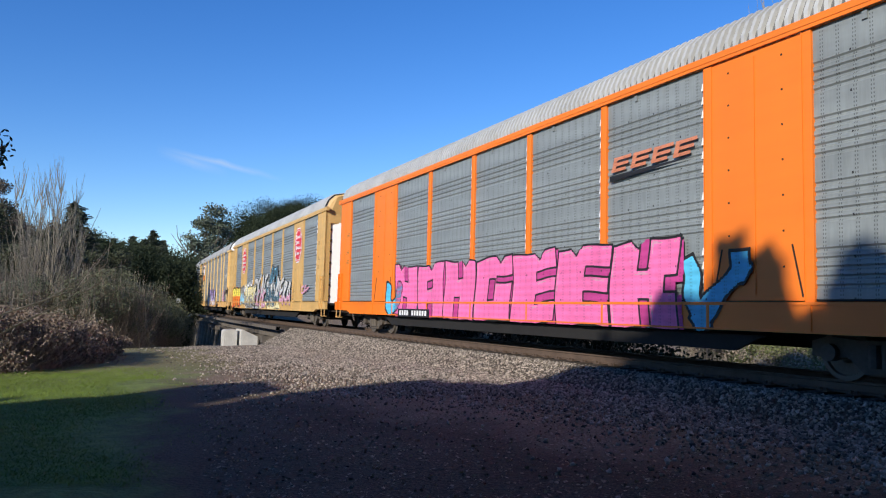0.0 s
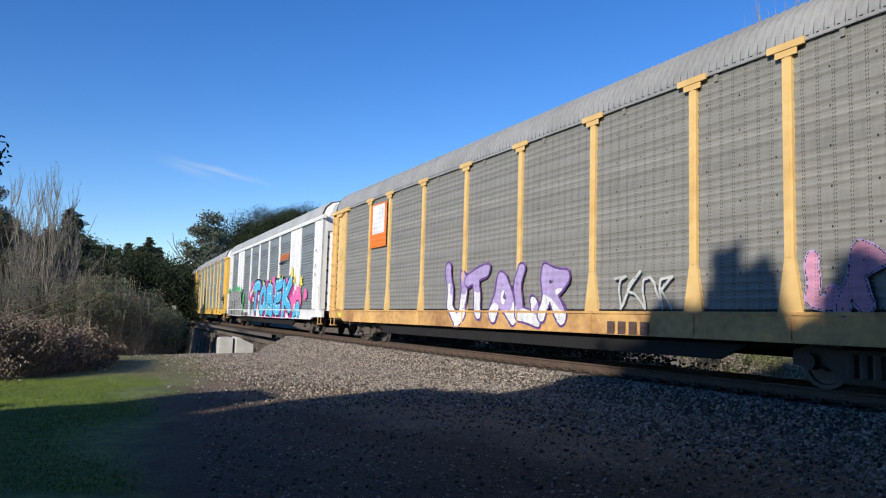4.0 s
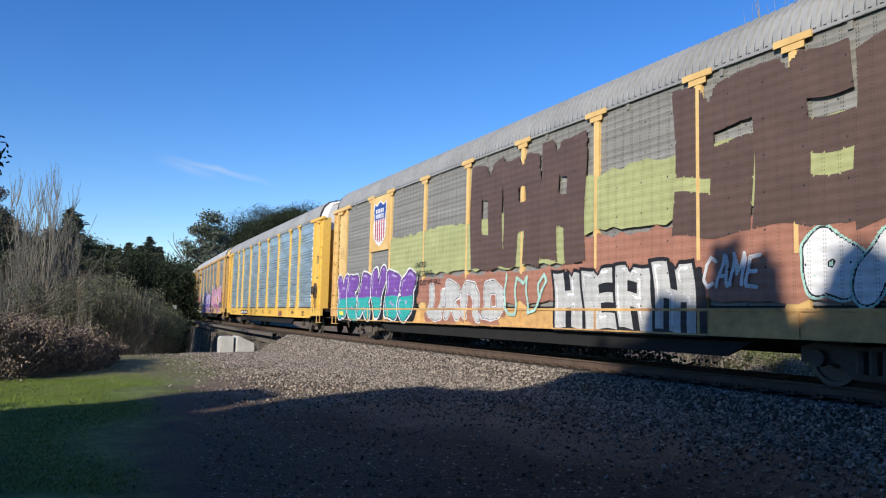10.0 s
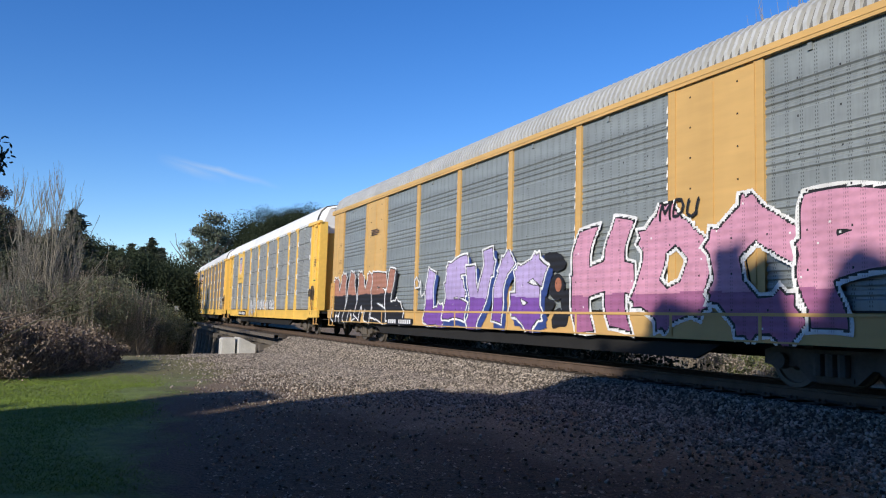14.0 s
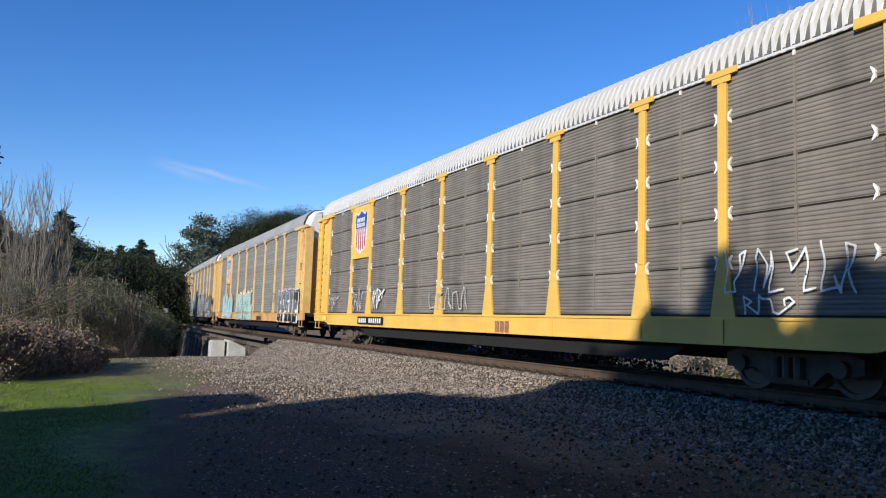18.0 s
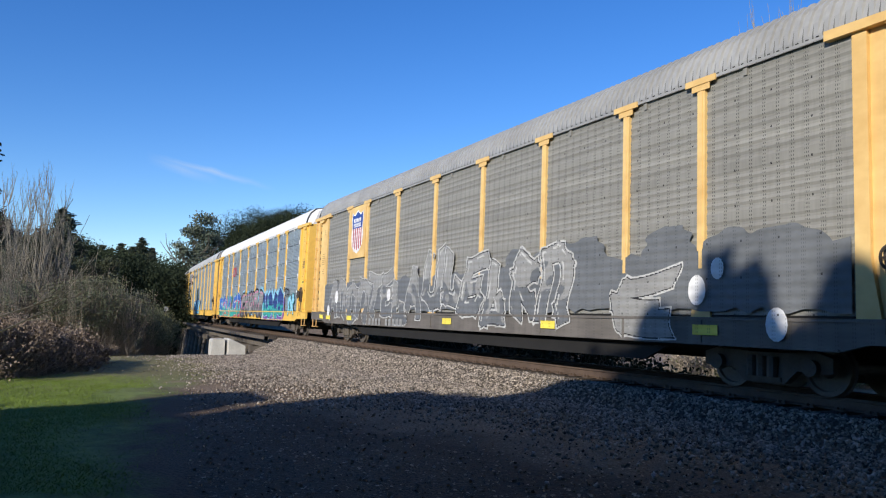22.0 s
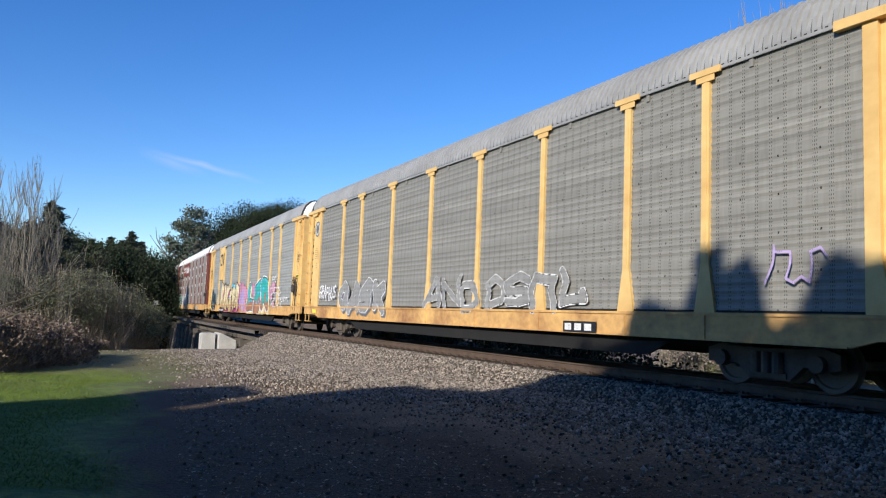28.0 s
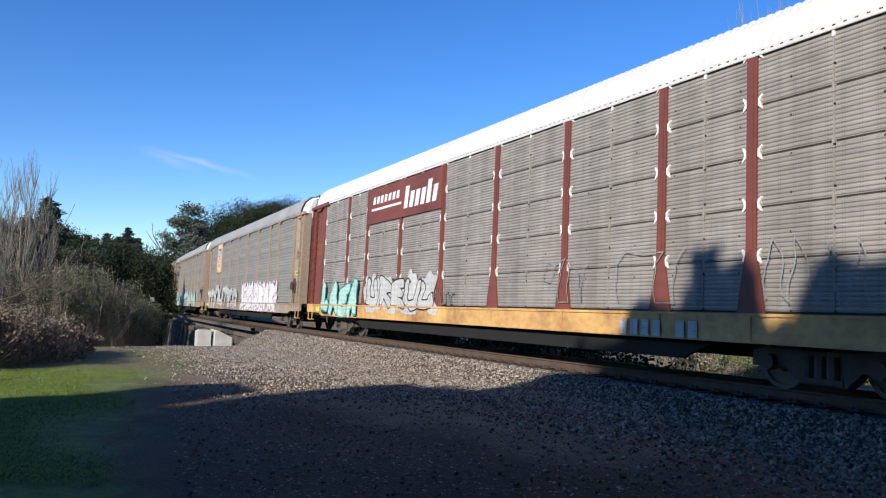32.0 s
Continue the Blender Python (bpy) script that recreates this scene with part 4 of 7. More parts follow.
def build_car(spec):
    body, panel, roof = M[spec["body"]], M[spec["panel"]], M[spec["roof"]]
    posts, ends = M[spec.get("posts", spec["body"])], M[spec.get("ends", spec["body"])]
    recess, fine, solid = spec["recess"], spec["fine"], spec.get("solid", ())
    deep = 0.021 if spec["panel"] in ("blue", "grey") else 0.013
    old = spec["panel"] in ("dull", "ashen")
    flush = spec.get("flush", False)
    unstriped = spec["roof"] == "roofwhite" and not spec["coarse"]
    car = empty("autorack_car", Matrix(), spec["label"], "railcar", "cars of the passing train")
    far = pose(0, 0, 0, 0, 0, 180)

    def first(ob, m):
        ob.material_slots[0].link = "OBJECT"
        ob.material_slots[0].material = m
        return ob

    first(part("roof", cached(("roof", spec["coarse"], unstriped), lambda: roof_mesh(spec["coarse"], unstriped)), car), roof)
    part("underframe", cached("deck", deck_mesh), car)
    for m in (Matrix(), far):
        for i, (a, b) in enumerate(BAYS):
            w = round(b - a - 0.02, 3)
            at = m @ pose((a + b) / 2, 0, 0)
            if i in solid:
                first(part("panel", cached(("plain", w), lambda: plain_panel(w)), car, at, "smooth painted panel"), posts)
            else:
                first(part("panel", cached(("groove", w, fine, deep), lambda: groove_panel(w, fine, deep)), car, at), panel)
        for x in POSTS:
            ob = part("post", cached(("post", recess, old), (lambda: t_post(old)) if recess else slim_post), car, m @ pose(x, 0, 0), material=posts)
            if recess and not spec.get("flat_caps"):
                part("post_cap", cached("cap", post_cap), ob, pose(0, 0, 0), material=posts)
        part("side_sill", cached("sill", lambda: sill_mesh(False)), car, m, material=M[spec.get("sill", spec["body"])])
        first(part("eave_rail", cached(("eave", recess), lambda: eave_mesh(not recess)), car, m), body if not recess else roof)
        for k in (1, -1):
            sheet = first(part("corner_sheet", cached(("corner", recess, flush, k), lambda: mirrored(corner_mesh(recess, flush), k)), car, m), ends)
            if not flush:
                build_rungs(sheet, recess, k, ends)
            part("sill_step", cached(("step", k), lambda: mirrored(step_mesh(), k)), car, m, material=M["rusty"])
            if recess:
                part("corner_beam", cached(("beam", k), lambda: mirrored(corner_beam(), k)), car, m, material=ends)
        if recess:
            part("brake_wheel", cached("brake", brake_wheel), car, m)
    for k in (1, -1):
        m = Matrix() if k == 1 else far
        first(part("end_door", cached(("door", recess, flush), lambda: end_door_mesh(recess, flush)), car, m), M[spec.get("door", spec.get("ends", spec["body"]))])
        first(part("end_hood", cached("hood", hood_mesh), car, m, "bowed end top"), M[spec.get("hood", "white")])
        part("coupler", cached("coupler", coupler_mesh), car, m)
    build_truck(car, 10.05)
    build_truck(car, -10.05)
    return car


def mirrored(me, k):
    if k == 1:
        return me
    bm = bmesh.new()
    bm.from_mesh(me)
    bmesh.ops.scale(bm, vec=(-1, 1, 1), verts=bm.verts)
    bmesh.ops.reverse_faces(bm, faces=bm.faces)
    bm.to_mesh(me)
    bm.free()
    return me


def spec(label, body, panel, roof="", recess=True, fine=False, coarse=False, **more):
    roof = roof or ("roofpale" if coarse else "roof")
    return dict(label=label, body=body, panel=panel, roof=roof, recess=recess, fine=fine, coarse=coarse, **more)


SPECS = [
    spec("orange autorack car with grey ribbed panels and pink spray paint", "orange", "grey", recess=False, coarse=True, solid=(1, 7), hood="orange"),
    spec("ochre autorack car with red octagonal emblems and grey panels", "ochre", "grey", recess=False, coarse=True, solid=(1, 7), hood="ochre", door="white"),
    spec("faded yellow autorack car with dull grey panels and violet tags", "faded", "dull", sill="rusty"),
    spec("white autorack car with grey panels and large blue spray paint", "white", "grey", recess=False, coarse=True, solid=(1, 7)),
    spec("bright yellow autorack car with shiny bluish steel panels", "yellow", "blue"),
    spec("autorack car oversprayed brown, red and green with a shield emblem", "faded", "dull", sill="rusty"),
    spec("bright yellow autorack car with shiny steel panels, lightly scuffed", "yellow", "blue"),
    spec("ochre autorack car with grey panels and pink and white spray paint", "ochre", "grey", recess=False, coarse=True, solid=(1, 7), hood="ochre", door="white"),
    spec("yellow autorack car with a white roof and grey corrugated panels", "yellow", "pale", "roofwhite", fine=True),
    spec("yellow autorack car with brown-stained corrugated panels and shield emblem", "yellow", "brown", "roofwhite", fine=True, coarse=True),
    spec("faded yellow autorack car with dull panels and black and white lettering", "faded", "dull", sill="rusty"),
    spec("faded yellow autorack car oversprayed grey along its lower side", "faded", "dull", sill="dark"),
    spec("yellow autorack car with white roof and blue spray paint", "yellow", "silver", "roofwhite", fine=True),
    spec("ochre autorack car with grey panels and a turquoise tag", "yellow", "silver", hood="endgrey", door="endgrey", coarse=True, flush=True),
    spec("yellow autorack car with dull panels and faded white tags", "faded", "dull", sill="rusty"),
    spec("yellow autorack car with dull panels and yellow and teal lettering", "faded", "ashen", sill="rusty"),
    spec("maroon-posted autorack car with white roof and pale corrugated panels", "maroon", "umber", "roofwhite", fine=True, sill="rusty", flat_caps=True),
    spec("rust-brown autorack car with dull panels and white tags", "russet", "dull"),
    spec("rust-brown autorack car with dull panels and a pale tag", "russet", "dull"),
    spec("weathered yellow autorack car with dull grey panels", "rusty", "dull"),
]
CARS = [build_car(s) for s in SPECS]


# ---- paint on the cars ----
OUT = FACE - 0.058               # just proud of the posts
RIM = FACE - 0.080               # just proud of the sill


class Paint:
    """Flat paint shapes on the near side of a car, each a hair proud of the last."""

    def __init__(self, base=OUT):
        self.mb, self.y, self.inks, self.each = MB(), base, [], []

    def ink(self, name):
        if name not in self.inks:
            self.inks.append(name)
        return self.inks.index(name)

    def shape(self, pts, ink):
        self.y -= 0.0004
        self.each.append(([(x, self.y, z) for x, z in pts], ink))
        self.mb.poly([(x, self.y, z) for x, z in pts], self.ink(ink))

    def rect(self, x0, x1, z0, z1, ink):
        self.shape([(x0, z0), (x1, z0), (x1, z1), (x0, z1)], ink)

    def disc(self, x, z, rx, rz, ink, n=14, wob=0.0, rng=None):
        self.shape([(x + rx * math.cos(k * math.tau / n) * (1 + (rng.uniform(-wob, wob) if rng else 0)), z + rz * math.sin(k * math.tau / n) * (1 + (rng.uniform(-wob, wob) if rng else 0))) for k in range(n)], ink)

    def stroke(self, pts, w, ink):
        """A thick line with round joints."""
        for (x0, z0), (x1, z1) in zip(pts, pts[1:]):
            d = math.hypot(x1 - x0, z1 - z0) or 1e-6
            u, v = -(z1 - z0) / d * w / 2, (x1 - x0) / d * w / 2
            self.shape([(x0 + u, z0 + v), (x0 - u, z0 - v), (x1 - u, z1 - v), (x1 + u, z1 + v)], ink)
        for x, z in pts:
            self.disc(x, z, w / 2, w / 2, ink, 10)

    def done(self, car, name, label, joined=False):
        if joined or len(self.each) < 4:
            return part(name, self.mb.mesh(name, [INK[i] for i in self.inks]), car, None, label)
        whole = None
        for pts, ink in self.each:
            mb = MB()
            mb.poly(pts)
            if whole is None:
                whole = part(name, mb.mesh(name, [INK[ink]]), car, None, label)
            else:
                part("painted_mark", mb.mesh("painted_mark", [INK[ink]]), whole)
        return whole


# abstract letter-like bends, in a unit square
BENDS = [
    [(0.1, 0.0), (0.1, 0.95), (0.55, 1.0), (0.9, 0.75), (0.9, 0.0)],
    [(0.9, 0.85), (0.5, 1.0), (0.1, 0.75), (0.15, 0.5), (0.85, 0.45), (0.9, 0.15), (0.5, 0.0), (0.05, 0.12)],
    [(0.15, 0.1), (0.1, 0.8), (0.5, 1.0), (0.9, 0.8), (0.85, 0.15), (0.5, 0.0), (0.15, 0.1)],
    [(0.1, 1.0), (0.12, 0.15), (0.5, 0.0), (0.88, 0.15), (0.9, 1.0)],
    [(0.85, 0.95), (0.15, 0.9), (0.12, 0.5), (0.7, 0.5), (0.12, 0.5), (0.12, 0.05), (0.9, 0.0)],
    [(0.05, 0.95), (0.95, 1.0), (0.5, 0.95), (0.5, 0.0)],
    [(0.15, 0.0), (0.2, 1.0), (0.85, 0.8), (0.2, 0.52), (0.9, 0.0)],
    [(0.05, 0.0), (0.45, 1.0), (0.6, 0.95), (0.95, 0.0), (0.7, 0.38), (0.3, 0.36)],
    [(0.1, 1.0), (0.15, 0.05), (0.95, 0.1), (0.8, 0.3)],
]


# the strokes of the letters that the painters used, in the same square
GLYPHS = {
    "A": [[(0.05, 0.0), (0.45, 1.0), (0.58, 1.0), (0.95, 0.0)], [(0.25, 0.35), (0.75, 0.35)]],
    "B": [[(0.1, 0.0), (0.1, 1.0), (0.7, 0.95), (0.75, 0.62), (0.15, 0.52), (0.85, 0.42), (0.85, 0.05), (0.1, 0.0)]],
    "C": [[(0.9, 0.85), (0.5, 1.0), (0.12, 0.75), (0.12, 0.25), (0.5, 0.0), (0.92, 0.12)]],
    "D": [[(0.12, 0.0), (0.12, 1.0), (0.6, 0.95), (0.9, 0.6), (0.85, 0.2), (0.5, 0.0), (0.12, 0.0)]],
    "E": [[(0.9, 1.0), (0.12, 0.95), (0.12, 0.05), (0.92, 0.0)], [(0.12, 0.5), (0.75, 0.5)]],
    "G": [[(0.9, 0.9), (0.45, 1.0), (0.1, 0.7), (0.12, 0.2), (0.5, 0.0), (0.9, 0.15), (0.9, 0.48), (0.55, 0.48)]],
    "H": [[(0.12, 0.0), (0.12, 1.0)], [(0.88, 0.0), (0.88, 1.0)], [(0.12, 0.5), (0.88, 0.5)]],
    "I": [[(0.5, 0.0), (0.5, 1.0)]],
    "K": [[(0.12, 0.0), (0.12, 1.0)], [(0.9, 1.0), (0.2, 0.5), (0.95, 0.0)]],
    "L": [[(0.15, 1.0), (0.12, 0.05), (0.9, 0.05)]],
    "M": [[(0.05, 0.0), (0.1, 1.0), (0.5, 0.35), (0.9, 1.0), (0.95, 0.0)]],
    "N": [[(0.1, 0.0), (0.12, 1.0), (0.85, 0.05), (0.9, 1.0)]],
    "O": [[(0.5, 1.0), (0.12, 0.75), (0.12, 0.25), (0.5, 0.0), (0.88, 0.25), (0.88, 0.75), (0.5, 1.0)]],
    "P": [[(0.1, 0.0), (0.1, 1.0), (0.75, 0.95), (0.82, 0.65), (0.15, 0.48)]],
    "R": [[(0.1, 0.0), (0.1, 1.0), (0.75, 0.95), (0.8, 0.6), (0.2, 0.48), (0.92, 0.0)]],
    "S": [[(0.9, 0.85), (0.5, 1.0), (0.1, 0.78), (0.2, 0.55), (0.8, 0.45), (0.9, 0.2), (0.5, 0.0), (0.08, 0.12)]],
    "T": [[(0.05, 0.95), (0.95, 0.95)], [(0.5, 0.95), (0.5, 0.0)]],
    "U": [[(0.1, 1.0), (0.12, 0.2), (0.5, 0.0), (0.88, 0.2), (0.9, 1.0)]],
    "V": [[(0.05, 1.0), (0.48, 0.0), (0.95, 1.0)]],
    "W": [[(0.03, 1.0), (0.25, 0.0), (0.5, 0.75), (0.75, 0.0), (0.97, 1.0)]],
}


# block letters: cuts (x from, to, z from, to) out of a full unit square
BLOCKS = {
    "A": [(0.40, 0.62, 0.55, 0.72), (0.38, 0.58, -0.1, 0.30)],
    "C": [(0.48, 1.1, 0.38, 0.62)],
    "D": [(0.36, 0.60, 0.32, 0.68)],
    "E": [(0.55, 1.1, 0.60, 0.74), (0.55, 1.1, 0.27, 0.42)],
    "G": [(0.58, 1.1, 0.58, 0.70), (0.38, 0.56, 0.30, 0.66)],
    "H": [(0.40, 0.58, 0.66, 1.1), (0.42, 0.60, -0.1, 0.34)],
    "I": [(-0.1, 0.18, 0.25, 0.72), (0.82, 1.1, 0.28, 0.75)],
    "K": [(0.42, 0.58, 0.64, 1.1), (0.46, 0.62, -0.1, 0.32), (0.82, 1.1, 0.40, 0.60)],
    "L": [(0.52, 1.1, 0.48, 1.1)],
    "M": [(0.42, 0.56, 0.62, 1.1), (0.24, 0.36, -0.1, 0.45), (0.64, 0.76, -0.1, 0.45)],
    "N": [(0.44, 0.60, 0.70, 1.1), (0.36, 0.54, -0.1, 0.40)],
    "O": [(0.38, 0.60, 0.30, 0.70)],
    "P": [(0.38, 0.64, 0.52, 0.76), (0.56, 1.1, -0.1, 0.30)],
    "R": [(0.38, 0.62, 0.60, 0.76), (0.42, 0.58, -0.1, 0.36)],
    "S": [(0.50, 1.1, 0.58, 0.70), (-0.1, 0.50, 0.28, 0.40)],
    "T": [(-0.1, 0.28, -0.1, 0.64), (0.72, 1.1, -0.1, 0.64)],
    "U": [(0.38, 0.60, 0.34, 1.1)],
}


def patch_mesh(name, gx, gz, field, inks, y, level=None):
    """A connected sheet of the cells of a grid that have an ink (field: index of the ink, or -1)."""
    nx, nz = len(gx) - 1, len(gz) - 1
    X, Z = np.meshgrid(gx, gz, indexing="ij")
    if level is not None:
        X, Z = X + level[0], Z + level[1]
    i, j = np.nonzero(field >= 0)
    if len(i) == 0:
        return None
    v = np.stack([i * (nz + 1) + j, (i + 1) * (nz + 1) + j, (i + 1) * (nz + 1) + j + 1, i * (nz + 1) + j + 1], 1)
    used, inv = np.unique(v, return_inverse=True)
    co = np.stack([X.ravel()[used], np.full(len(used), y), Z.ravel()[used]], 1)
    n = len(v)
    me = bpy.data.meshes.new(name)
    me.vertices.add(len(co))
    me.vertices.foreach_set("co", co.ravel())
    me.loops.add(n * 4)
    me.loops.foreach_set("vertex_index", inv.ravel())
    me.polygons.add(n)
    me.polygons.foreach_set("loop_start", np.arange(0, n * 4, 4))
    me.polygons.foreach_set("loop_total", np.full(n, 4))
    me.polygons.foreach_set("material_index", field[i, j].astype(int))
    for k in inks:
        me.materials.append(INK[k])
    me.update(calc_edges=True)
    return me


def edge_shift(F, c):
    """Moves of the grid's corners that bring them onto the line where F is zero."""
    gx, gz = np.gradient(F, c)
    g2 = gx ** 2 + gz ** 2 + 1e-6
    near = np.abs(F) < c * 1.2 * np.sqrt(g2)
    dx, dz = np.where(near, -F * gx / g2, 0), np.where(near, -F * gz / g2, 0)
    return np.clip(dx, -c * 0.48, c * 0.48), np.clip(dz, -c * 0.48, c * 0.48)


def stroke_field(X, Z, pts, square=True):
    """Distance from a bent line whose ends and corners are square."""
    d = np.full(X.shape, 9.0)
    for (x0, z0), (x1, z1) in zip(pts, pts[1:]):
        ln = math.hypot(x1 - x0, z1 - z0) or 1e-6
        ux, uz = (x1 - x0) / ln, (z1 - z0) / ln
        t = (X - x0) * ux + (Z - z0) * uz
        q = np.abs((X - x0) * uz - (Z - z0) * ux)
        over = np.maximum(np.maximum(-t, t - ln), 0)
        d = np.minimum(d, np.maximum(q, over) if square else np.hypot(q, over))
    return d


def ripple(X, Z, rng, size, amount):
    out = 0
    for _ in range(5):
        a, f, ph = rng.uniform(0, math.tau), rng.uniform(0.6, 2.2) / size, rng.uniform(0, math.tau)
        out = out + np.sin((X * math.cos(a) + Z * math.sin(a)) * f * math.tau + ph)
    return out * amount / 2.5


def spray(k, x0, x1, z0, z1, letters, fill, line, seed, cloud=None, shine=None, drop=None, thick=0.34, lean=0.12, second=None, jag=0.1, square=False, text="", split=None, block=False):
    """A row of painted bends with outline, shading and glow, each letter a part of the piece."""
    rng = random.Random(seed)
    w, h = (x1 - x0) / letters, z1 - z0
    whole = None
    if cloud:
        c = 0.04
        gx, gz = np.arange(x0 - 0.4, x1 + 0.4, c), np.arange(max(0.68, z0 - 0.1), z1 + 0.35, c)
        waves = rng.random()

        def cover(X, Z):
            edge = np.maximum(np.abs(X - (x0 + x1) / 2) - (x1 - x0) / 2, np.abs(Z - (z0 + z1) / 2) - h / 2)
            return edge + ripple(X, Z, random.Random(waves), 0.9, 0.16) - 0.05

        f = cover(*np.meshgrid((gx[:-1] + gx[1:]) / 2, (gz[:-1] + gz[1:]) / 2, indexing="ij"))
        me = patch_mesh("paint_cloud", gx, gz, np.where(f < 0, 0, -1), [cloud], OUT - 0.0015, edge_shift(cover(*np.meshgrid(gx, gz, indexing="ij")), c))
        whole = part("spray_paint", me, CARS[k], None, f"{cloud} painted cloud behind {fill} lettering")
    inks = []
    for name in (line, fill, second, shine, drop):
        inks.append(name or fill)
    inks.append("black")
    for i in range(letters):
        g = [[(0.0, 0.0), (0.0, 1.0), (1.0, 1.0), (1.0, 0.0)]] if block else GLYPHS[text[i]] if text else [BENDS[rng.randrange(len(BENDS))]]
        gx0, gw, gz0, gh = x0 + i * w + rng.uniform(-0.04, 0.04) * w, w * rng.uniform(1.04, 1.2), z0 + rng.uniform(0, jag) * h, h * rng.uniform(0.86, 1.0)
        r = thick * min(gw, gh) * 0.5
        if block:
            gx0, gw, gz0, gh = x0 + i * w, w * 1.0, z0, h * rng.uniform(1 - jag, 1.0)
            tilt, nick = rng.uniform(-0.10, 0.10), rng.uniform(0.3, 0.7)
        bent = 0.03 if text else 0.06
        lines = [[(gx0 + r + a * (gw - 2 * r) + lean * (b - 0.5) * gh + rng.uniform(-bent, bent) * gw, gz0 + r + b * (gh - 2 * r) + rng.uniform(-bent, bent) * gh) for a, b in ln] for ln in g]
        if square:
            # a flick off the last end
            (xa, za), (xb, zb) = lines[-1][-2], lines[-1][-1]
            lines[-1].append((xb + (xb - xa) * 0.12 + rng.uniform(-0.2, 0.2) * gw * 0.5, max(z0 + r * 0.6, zb + rng.uniform(-0.1, 0.16) * gh)))
        pts = [p for ln in lines for p in ln]
        c = max(0.020, gh / 64)
        R = r * 1.28
        gx = np.arange(min(p[0] for p in pts) - R * 1.5, max(p[0] for p in pts) + R * 1.6, c)
        gz = np.arange(max(0.66, min(p[1] for p in pts) - R * 1.5), max(p[1] for p in pts) + R * 1.4, c)
        ra, rb = rng.random(), rng.random()

        def box_field(X, Z):
            """Below zero inside the block, with a bent side and a nicked top."""
            x = (X - gx0 - lean * (Z - z0)) / gw + 0.03 * np.sin(Z / gh * 5 + ra * 6)
            z = (Z - gz0) / gh - tilt * (x - 0.5) + 0.02 * np.sin(X / gw * 7 + rb * 6)
            top = 1.0 - np.clip(0.11 - np.abs(x - nick), 0, 0.11)
            out = np.maximum(np.maximum(-x + 0.02, x - 0.98) * gw, np.maximum(-z, z - top) * gh)
            cut = np.full(X.shape, -9.0)
            for a, b, c0, d0 in BLOCKS[text[i]]:
                cut = np.maximum(cut, np.minimum(np.minimum(x - a, b - x) * gw, np.minimum(z - c0, d0 - z) * gh))
            return out, cut

        def field(X, Z):
            if block:
                out, cut = box_field(X, Z)
                return np.maximum(out, cut) + r * 1.0
            wx = X + 0.07 * gw * np.sin(Z / gh * 4.2 + ra * 6) + 0.025 * gw * np.sin(Z / gh * 11 + rb * 6)
            wz = Z + 0.06 * gh * np.sin(X / gw * 3.6 + rb * 6)
            return np.minimum.reduce([stroke_field(wx, wz, ln, square) for ln in lines])

        VX, VZ = np.meshgrid(gx, gz, indexing="ij")
        dv = field(VX, VZ)
        e = c * 0.5
        gxd, gzd = (field(VX + e, VZ) - field(VX - e, VZ)) / (2 * e), (field(VX, VZ + e) - field(VX, VZ - e)) / (2 * e)
        near = np.where(np.abs(dv - R) < np.abs(dv - r * 0.96), R, r * 0.96)
        pull = np.where(np.abs(near - dv) < c * 0.6, near - dv, 0)
        shift = (np.clip(pull * gxd, -c * 0.45, c * 0.45), np.clip(pull * gzd, -c * 0.45, c * 0.45))
        X, Z = np.meshgrid((gx[:-1] + gx[1:]) / 2, (gz[:-1] + gz[1:]) / 2, indexing="ij")
        d = field(X, Z)
        f = np.full(d.shape, -1)
        if drop:
            f[field(X - R * 0.55, Z + R * 0.5) < R] = 4
        if block:
            out, cut = box_field(X, Z)
            if drop:
                f[(out < 0) & (cut > 0)] = 4
        f[d < R] = 0
        if line not in ("black", fill):
            f[d < r * 1.08] = 5
        inner = d < r * 0.96
        f[inner] = 1
        if second:
            mid = gz0 + gh * rng.uniform(0.32, 0.5)
            edge = Z + ripple(X, Z, random.Random(ra), gw * 0.6, 0.22 * gh) if split is None else Z + 0.02 * np.sin(X * 3)
            f[inner & (edge < (mid if split is None else split))] = 2
        if shine:
            d2 = field(X + r * 0.25, Z - r * 0.25)
            f[inner & (d > r * 0.52) & (d < r * 0.74) & (d2 < d) & (np.sin(X * 9 + Z * 5) > -0.2)] = 3
        # flecks of other paint
        f[inner & (ripple(X, Z, random.Random(rb), 0.16, 1.0) > 1.75)] = 3 if shine else 0
        me = patch_mesh("painted_letter", gx, gz, f, inks, OUT - 0.003 - 0.0012 * i, shift)
        if me is None:
            continue
        if whole is None:
            whole = part("spray_paint", me, CARS[k], None, f"{fill} and {line} spray-painted lettering")
        else:
            part("painted_letter", me, whole)
    return whole


